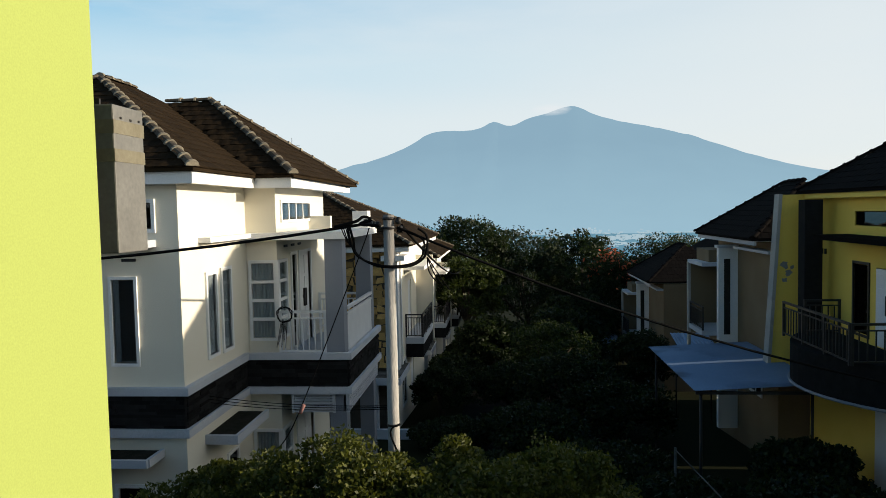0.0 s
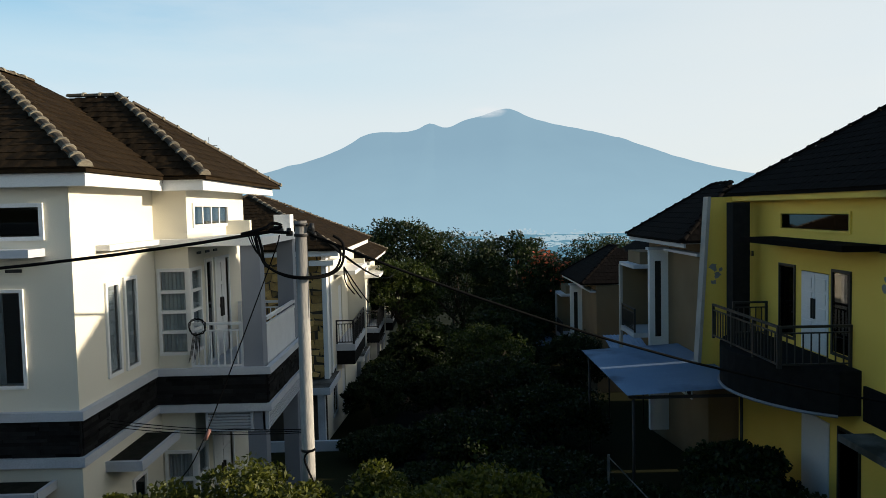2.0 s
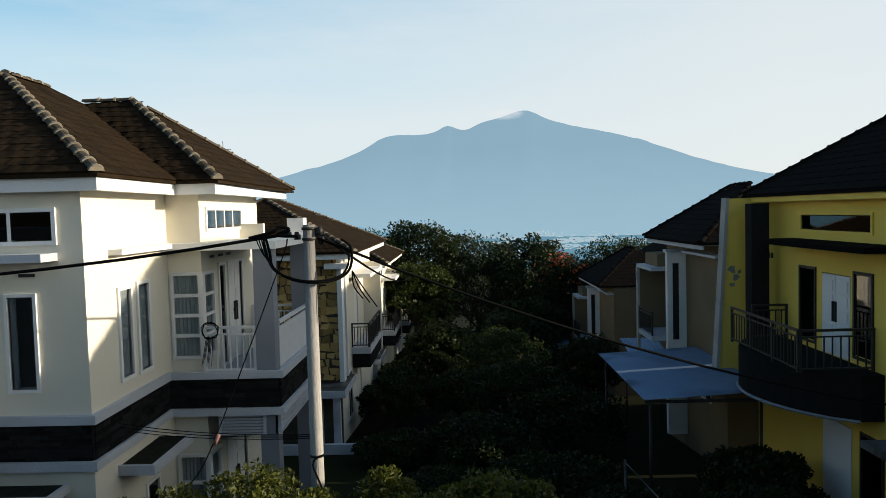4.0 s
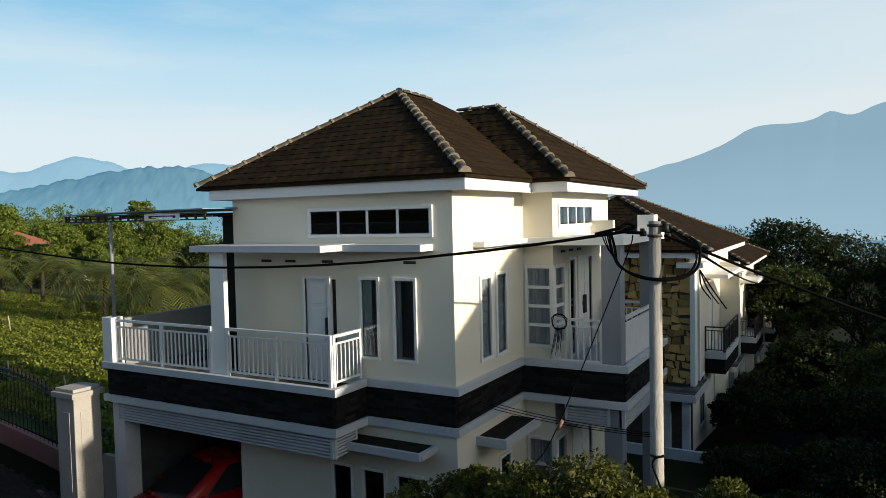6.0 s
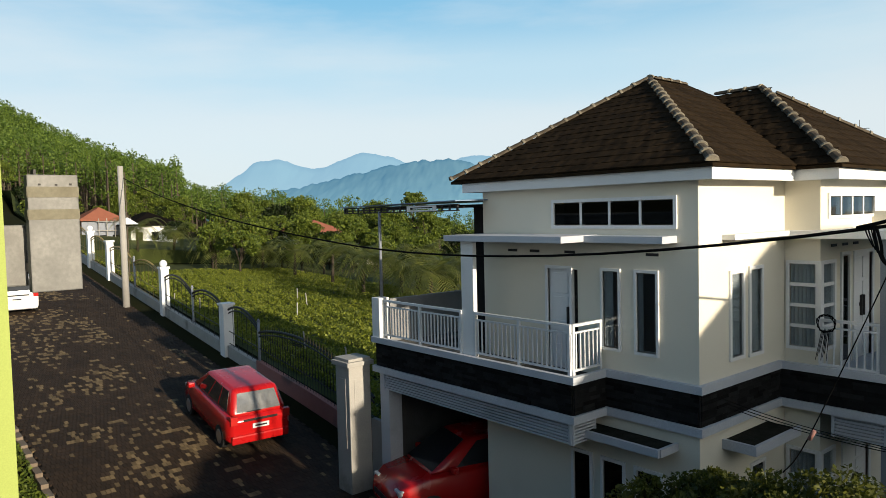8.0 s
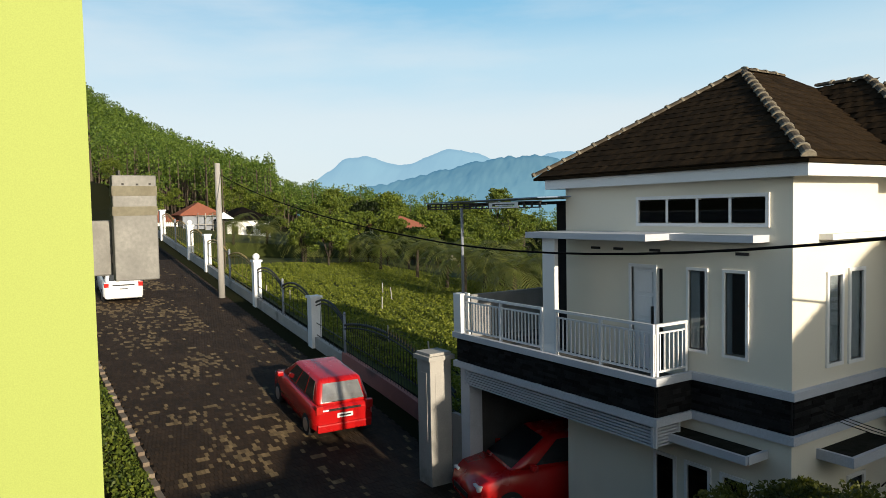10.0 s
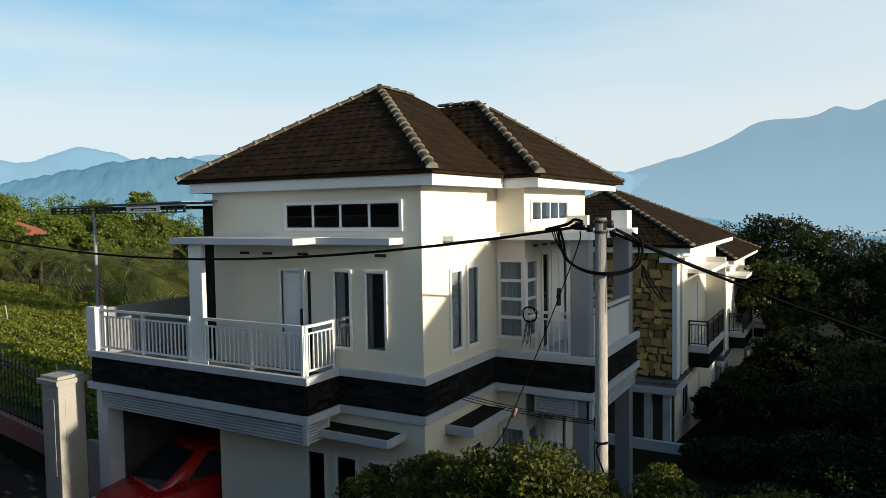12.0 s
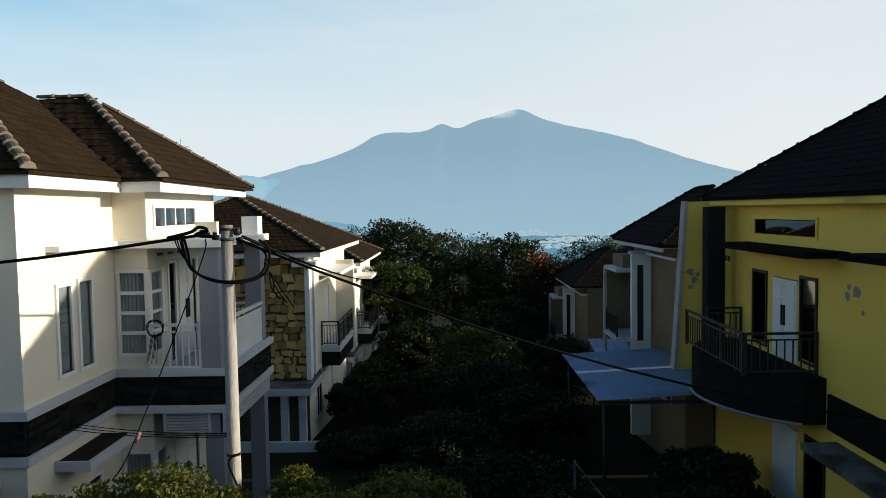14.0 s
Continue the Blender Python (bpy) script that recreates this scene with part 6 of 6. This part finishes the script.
for (cx, cy, cz, w) in ((4.6, 39.0, -1.1, 0.8), (6.4, 27.5, 0.9, 0.7)):
    bm = bmesh.new()
    rows = []
    for k in range(31):
        x = cx - w + 2 * w * k / 30
        rows.append([bm.verts.new((x, y, cz + 0.02 * math.sin(2 * math.pi * k / 3) + 0.22 * (y - cy))) for y in (cy - 0.8, cy + 0.8)])
    for a, b in zip(rows, rows[1:]):
        bm.faces.new((a[0], b[0], b[1], a[1]))
    aw = thing("sheet_awning", (cx, cy, ground_z(cx, cy)), "small bright blue corrugated awning on posts", "awning", "awnings")
    part("roof_sheet", bm, BLUEMETAL, aw)
    for sx in (-1, 1):
        bm = bmesh.new()
        tube(bm, (cx + sx * (w - 0.05), cy, ground_z(cx, cy) - 0.2), (cx + sx * (w - 0.05), cy, cz), 0.03)
        part("post", bm, IRON, aw)
single("garden_wall", boxes((-7.2, -1.75, 24.2, 24.35, -2.6, -1.55)), PALEBLUE, "low pale garden wall before the stone house", "wall")
bm = bmesh.new()
tube(bm, (3.1, 16.4, -1.3), (3.1, 16.4, 0.55), 0.03)
tube(bm, (3.1, 16.4, 0.5), (4.0, 13.4, -0.2), 0.015)
single("gate_barrier", bm, MOSSY, "thin pale steel barrier beside the street", "barrier")

# ---- trees and shrubs ----
for k, (x, y, top, r, s) in enumerate(((-4.15, 8.5, 3.0, 1.2, 31), (-2.75, 8.0, 3.38, 1.15, 32), (-1.35, 8.0, 3.34, 1.2, 33), (-0.2, 8.4, 3.2, 0.95, 34))):
    z = ground_z(x, y)
    tree("street_shrub", (x, y, z), top - z, r, r * 0.9, 0.85, 80, 260, 0.065, 0.27, LEAF_NEAR, "bushy street tree with sunlit yellow-green crown", seed=s, trunk=0.07, group="street shrubs")
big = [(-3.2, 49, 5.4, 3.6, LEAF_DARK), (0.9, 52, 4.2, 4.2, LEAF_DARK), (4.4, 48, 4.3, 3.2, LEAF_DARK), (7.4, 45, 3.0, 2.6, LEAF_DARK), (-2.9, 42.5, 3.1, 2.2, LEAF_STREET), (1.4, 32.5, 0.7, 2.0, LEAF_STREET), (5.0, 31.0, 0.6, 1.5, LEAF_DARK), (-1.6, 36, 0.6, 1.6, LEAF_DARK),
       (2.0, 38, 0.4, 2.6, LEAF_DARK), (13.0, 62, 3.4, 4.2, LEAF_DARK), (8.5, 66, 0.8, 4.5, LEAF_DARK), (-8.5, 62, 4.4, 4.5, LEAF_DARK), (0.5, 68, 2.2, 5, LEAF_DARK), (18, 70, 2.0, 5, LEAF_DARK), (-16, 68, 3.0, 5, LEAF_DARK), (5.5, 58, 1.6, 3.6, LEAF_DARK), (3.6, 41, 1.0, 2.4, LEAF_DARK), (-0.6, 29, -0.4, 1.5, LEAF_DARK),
       # trees from here on are added, dark fillers for the street's black shade
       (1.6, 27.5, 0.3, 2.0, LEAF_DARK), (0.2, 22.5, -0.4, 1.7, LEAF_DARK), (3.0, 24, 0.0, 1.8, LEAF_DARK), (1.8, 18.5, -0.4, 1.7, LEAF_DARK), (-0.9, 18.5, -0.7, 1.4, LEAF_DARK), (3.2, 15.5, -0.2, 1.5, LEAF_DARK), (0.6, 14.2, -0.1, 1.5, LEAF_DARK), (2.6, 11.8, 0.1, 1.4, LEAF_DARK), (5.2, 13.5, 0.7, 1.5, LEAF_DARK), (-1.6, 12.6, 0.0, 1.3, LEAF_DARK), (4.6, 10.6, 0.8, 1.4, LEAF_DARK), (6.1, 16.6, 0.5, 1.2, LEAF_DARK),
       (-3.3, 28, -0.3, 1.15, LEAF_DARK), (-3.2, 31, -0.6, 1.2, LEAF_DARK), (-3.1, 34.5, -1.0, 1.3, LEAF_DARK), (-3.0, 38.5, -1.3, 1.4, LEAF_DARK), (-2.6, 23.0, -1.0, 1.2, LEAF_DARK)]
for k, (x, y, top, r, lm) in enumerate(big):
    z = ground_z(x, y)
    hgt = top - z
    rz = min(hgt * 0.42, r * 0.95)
    tree("street_tree", (x, y, z), hgt, r, r, rz, 110, 130 if y < 33 else 150, 0.13 if y < 33 else 0.20, r * 0.24, lm, "dense street tree with shade put into its leaves" if lm is LEAF_DARK else "leafy street tree with sun put into its leaves", seed=60 + k, trunk=0.16, group="street trees")
rng = np.random.default_rng(77)
bl = []
for (x, y, z) in ((5.4, 45.6, 2.2), (7.2, 43.2, 1.8), (6.6, 43.0, 2.6), (5.9, 45.2, 3.0), (8.0, 42.8, 1.4)):
    c = np.array([x, y, z]) + rng.normal(size=(60, 3)) * np.array([0.42, 0.3, 0.32])
    bl.append(leaf_quads(c, np.zeros((60, 3)), 0.24, rng))
tagged(new("tree_blossom", quads_mesh("tree_blossom", np.concatenate(bl), FLOWER)), "clusters of orange-red blossom on a tree", "blossom", kind="stuff")

# trees beyond the field: four kinds of crown, repeated
protos = []
for k, (hh, r, lm, lf) in enumerate(((8.5, 2.6, LEAF_MID, 0.42), (7.0, 2.9, LEAF_MID, 0.42), (6.0, 2.4, LEAF_DARK, 0.40), (10.0, 2.3, LEAF_MID, 0.42))):
    t = tree("field_tree", (-104 - 7 * k, 72 + 5 * k, ground_z(-104 - 7 * k, 72 + 5 * k)), hh, r, r, hh * 0.40, 70, 42, lf, r * 0.30, lm, "broad green tree beyond the field", seed=90 + k, trunk=0.18, group="trees beyond the field")
    protos.append(t)
rr = random.Random(8)
for k in range(120):
    f = k / 120
    band_ = k % 3
    bearing = radians(rr.uniform(46, 82) if band_ < 2 else rr.uniform(44, 66))
    far = (rr.uniform(52, 66), rr.uniform(70, 100), rr.uniform(105, 150))[band_]
    if band_ == 0 and bearing > radians(53):
        far += 22
    if radians(69) < bearing < radians(78) and far < 92:
        far = 118.0
    x, y = -far * math.sin(bearing), far * math.cos(bearing)
    m = Matrix.LocRotScale((x, y, ground_z(x, y) - 0.3), Euler((0, 0, rr.uniform(0, 6.28))), None)
    t = copy_thing(rr.choice(protos), m)
    s = (rr.uniform(0.42, 0.62), rr.uniform(0.50, 0.78), rr.uniform(0.75, 1.05))[band_]
    t.scale = (s, s, s * rr.uniform(0.85, 1.1))


def palm(at, height, seed, label):
    """A palm: ringed stem and arching fronds with many leaflets."""
    t = thing("palm_tree", at, label, "palm tree", "palms by the field")
    x, y, z = at
    rng = np.random.default_rng(seed)
    bm = bmesh.new()
    tube(bm, (x, y, z - 0.3), (x + 0.2, y, z + height), 0.16, 0.11, 8)
    part("trunk", bm, BARK, t)
    top = np.array([x + 0.2, y, z + height])
    leaves = []
    for k in range(26):
        a = 2.399 * k + rng.uniform(-0.2, 0.2)
        lift = rng.uniform(-0.2, 1.1)
        L = rng.uniform(2.2, 3.2)
        for i in range(1, 24):
            f = i / 24
            p = top + L * f * np.array([math.cos(a), math.sin(a), lift - 1.05 * f * f * (1.2 - 0.3 * lift)])
            side = np.array([-math.sin(a), math.cos(a), 0])
            d = np.array([math.cos(a), math.sin(a), lift - 1.6 * f])
            w = 0.62 * math.sin(math.pi * (0.12 + 0.86 * f))
            for sgn in (-1, 1):
                tip = p + side * sgn * w + d * 0.25 + np.array([0, 0, -0.16])
                leaves.append([p, p + d * 0.05, tip, tip - d * 0.03])
    hang(new("fronds", quads_mesh("fronds", leaves, LEAF_PALM)), t)
    return t


for k, (bearing, far, h) in enumerate(((56, 52, 2.8), (49.5, 47, 2.8), (53, 54, 2.2), (61.5, 68, 2.4), (64, 74, 2.2), (51.5, 57, 2.8), (47, 50, 2.8), (73, 82, 2.2), (58.5, 60, 2.6), (54.5, 46, 3.0), (50.5, 43, 2.6), (67.5, 76, 2.4), (70.5, 84, 2.0), (45.5, 44, 3.2))):
    x, y = -far * math.sin(radians(bearing)), far * math.cos(radians(bearing))
    palm((x, y, ground_z(x, y)), h, 200 + k, "feathery palm at the edge of the field")

# crops, weeds and stakes in the field
rng = np.random.default_rng(41)
n = 230000
fx = -15.2 - 52 * rng.random(n) ** 1.2
fy = 13.0 + 22 * rng.random(n) ** 1.1
keep = (np.abs(((fy * 0.92 + fx * 0.25) % 1.1) - 0.55) < 0.42) | (rng.random(n) < 0.3)
fx, fy = fx[keep], fy[keep]
n = len(fx)
fz = np.array([ground_z(a, b) for a, b in zip(fx, fy)])
h = rng.uniform(0.15, 0.5, n) * (1 + 0.5 * np.sin(fx * 0.7) * np.sin(fy * 0.9))
q = leaf_quads(np.stack([fx, fy, fz + h * 0.55], 1), np.tile((0.1, 0, 0.6), (n, 1)), 0.15, rng)
tagged(new("field_plants", quads_mesh("field_plants", q, LEAF_GRASS)), "rows of low yellow-green crops and weeds", "crops", kind="stuff")
stake = single("field_stake", boxes((-0.025, 0.025, -0.025, 0.025, -0.1, 0.95)), CONCRETE, "thin pale stake among the crops", "stake", "field stakes")
spots = [(-16 - 30 * rr.random(), 14.5 + 9 * rr.random()) for k in range(22)]
stake.location = (-22.0, 15.0, ground_z(-22, 15))
for x, y in spots:
    copy_thing(stake, Matrix.LocRotScale((x, y, ground_z(x, y)), Euler((rr.uniform(-0.12, 0.12), rr.uniform(-0.12, 0.12), 0)), None))


# ---- houses beyond the field ----
def far_house(at, w, d, h, roof_mat, wall_mat, label, storeys=1):
    x, y, z = at
    t = thing("far_house", at, label, "house", "houses beyond the field")
    part("wall", boxes((x - w / 2, x + w / 2, y - d / 2, y + d / 2, z - 1.5, z + h)), wall_mat, t)
    bm = bmesh.new()
    a = [(x - w / 2 - 0.5, y - d / 2 - 0.5, z + h), (x + w / 2 + 0.5, y - d / 2 - 0.5, z + h), (x + w / 2 + 0.5, y + d / 2 + 0.5, z + h), (x - w / 2 - 0.5, y + d / 2 + 0.5, z + h)]
    p, q = (x - w * 0.2, y, z + h + 1.7), (x + w * 0.2, y, z + h + 1.7)
    for poly in ((a[0], a[1], q, p), (a[1], a[2], q), (a[2], a[3], p, q), (a[3], a[0], p)):
        slab(bm, [Vector(v) for v in poly], 0.1)
    part("roof", bm, roof_mat, t)
    for s in range(storeys):
        for k in range(3):
            u = y - d / 2 + d * (k + 0.5) / 3
            part("window", boxes((x + w / 2, x + w / 2 + 0.03, u - 0.45, u + 0.45, z + 0.9 + 2.8 * s, z + 2.0 + 2.8 * s)), CARGLASS, t)
            u = x - w / 2 + w * (k + 0.5) / 3
            part("window", boxes((u - 0.45, u + 0.45, y - d / 2 - 0.03, y - d / 2, z + 0.9 + 2.8 * s, z + 2.0 + 2.8 * s)), CARGLASS, t)
    return t


for bearing, far, zz, w, d, h, rm, wm, lab, st in ((72.5, 104, 2.7, 7.5, 6, 2.9, ROOFDARK, WHITE, "white house with dark roof among trees", 1), (75.7, 106, 2.4, 4.5, 5, 4.0, REDROOF, GREYPOST, "unfinished grey house with red roof behind trees", 1),
                                                   (65.2, 112, 1.2, 10, 7, 3.6, ROOFDARK, YELLOW, "yellow bungalow with dark roof among trees", 1), (60.5, 104, 0.6, 8, 6, 3.4, REDROOF, WHITE, "white bungalow with red tiled roof", 1), (56.8, 92, -0.5, 7, 6, 2.6, ROOFDARK, PLASTER, "low cream house with black roof", 1), (79.0, 108, 2.4, 6, 6, 3.2, REDROOF, WHITE, "small white house below the pine wood", 1)):
    x, y = -far * math.sin(radians(bearing)), far * math.cos(radians(bearing))
    far_house((x, y, zz), w, d, h, rm, wm, lab, st)

sx, sy_ = -106 * math.sin(radians(74.9)), 106 * math.cos(radians(74.9))
sc = thing("scaffold", (sx, sy_, 4.0), "bamboo scaffold beside the unfinished house", "scaffold")
for k in range(5):
    bm = bmesh.new()
    tube(bm, (sx + 2.4, sy_ - 2 + k, 1.5), (sx + 2.4, sy_ - 2 + k, 6.6), 0.06, 0.06, 5)
    part("upright", bm, CONCRETE, sc)
for k in range(4):
    bm = bmesh.new()
    tube(bm, (sx + 2.45, sy_ - 2.3, 2.6 + 1.2 * k), (sx + 2.45, sy_ + 2.3, 2.6 + 1.2 * k), 0.05, 0.05, 5)
    part("ledger", bm, CONCRETE, sc)
mx, my = -58 * math.sin(radians(73.4)), 58 * math.cos(radians(73.4))
mast = thing("bamboo_mast", (mx, my, ground_z(mx, my)), "thin bamboo mast with a small white roof", "mast")
bm = bmesh.new()
tube(bm, (mx, my, ground_z(mx, my) - 0.2), (mx - 0.1, my, 9.8), 0.06, 0.035, 6)
part("pole", bm, PINEBARK, mast)
bm = bmesh.new()
slab(bm, [(mx - 0.6, my - 0.6, 5.95), (mx + 0.6, my - 0.6, 5.95), (mx, my, 6.45)], 0.03)
slab(bm, [(mx + 0.6, my - 0.6, 5.95), (mx + 0.6, my + 0.6, 5.95), (mx, my, 6.45)], 0.03)
slab(bm, [(mx + 0.6, my + 0.6, 5.95), (mx - 0.6, my + 0.6, 5.95), (mx, my, 6.45)], 0.03)
slab(bm, [(mx - 0.6, my + 0.6, 5.95), (mx - 0.6, my - 0.6, 5.95), (mx, my, 6.45)], 0.03)
part("small_roof", bm, WHITE, mast)

# ---- paving blocks of the road, last ----
rng = np.random.default_rng(17)
pl, pw = 0.21, 0.105
dark_q, pale_q, near = [], [], []
base = np.array([[0, 0], [pl - 0.008, 0], [pl - 0.008, pw - 0.008], [0, pw - 0.008]])
ix = 0
x = -6.0
while x > -46:
    y = 4.05 + (0.0525 if ix % 2 else 0)
    while y < 10.8:
        ox, oy = x, y
        zc = [ground_z(ox - bx, oy + by) + 0.05 for bx, by in base]
        lift = rng.uniform(0, 0.008)
        topc = np.array([[ox - bx, oy + by, z + lift] for (bx, by), z in zip(base, zc)])
        lowc = topc - np.array([0, 0, 0.04])
        v = 0.6 * noise.noise(Vector((ox * 0.45, oy * 0.9, 1.3))) + 0.95 * noise.noise(Vector((ox * 3.6, oy * 4.2, 4.1)))
        # sun patches painted by pale blocks; few near the fence, where shade falls
        pale = v > (0.27 if oy < 8.6 else 0.55) and rng.random() < 0.8
        f = [topc] + [np.array([lowc[k], lowc[(k + 1) % 4], topc[(k + 1) % 4], topc[k]]) for k in range(4)]
        if -14.7 < x < -12.2 and 5.2 < y < 7.9 and len(near) < 300:
            near.append((ox, oy, zc[0] + lift, pale))
        else:
            (pale_q if pale else dark_q).extend(f)
        y += pw
    x -= pl
    ix += 1
for nm, qs, m in (("paving_blocks", dark_q, PAVER), ("worn_paving_blocks", pale_q, PALEPAVER)):
    ob = new(nm, quads_mesh(nm, qs, m))
    ob.parent = road
    ob["kind"] = "stuff"
paver_me = {False: mesh_of(boxes((-pl + 0.008, 0, 0, pw - 0.008, -0.03, 0)), "paving_block", PAVER), True: mesh_of(boxes((-pl + 0.008, 0, 0, pw - 0.008, -0.03, 0)), "paving_block", PALEPAVER)}
for ox, oy, z, pale in near:
    piece("paving_block", paver_me[pale], road, Matrix.Translation((ox, oy, z)))
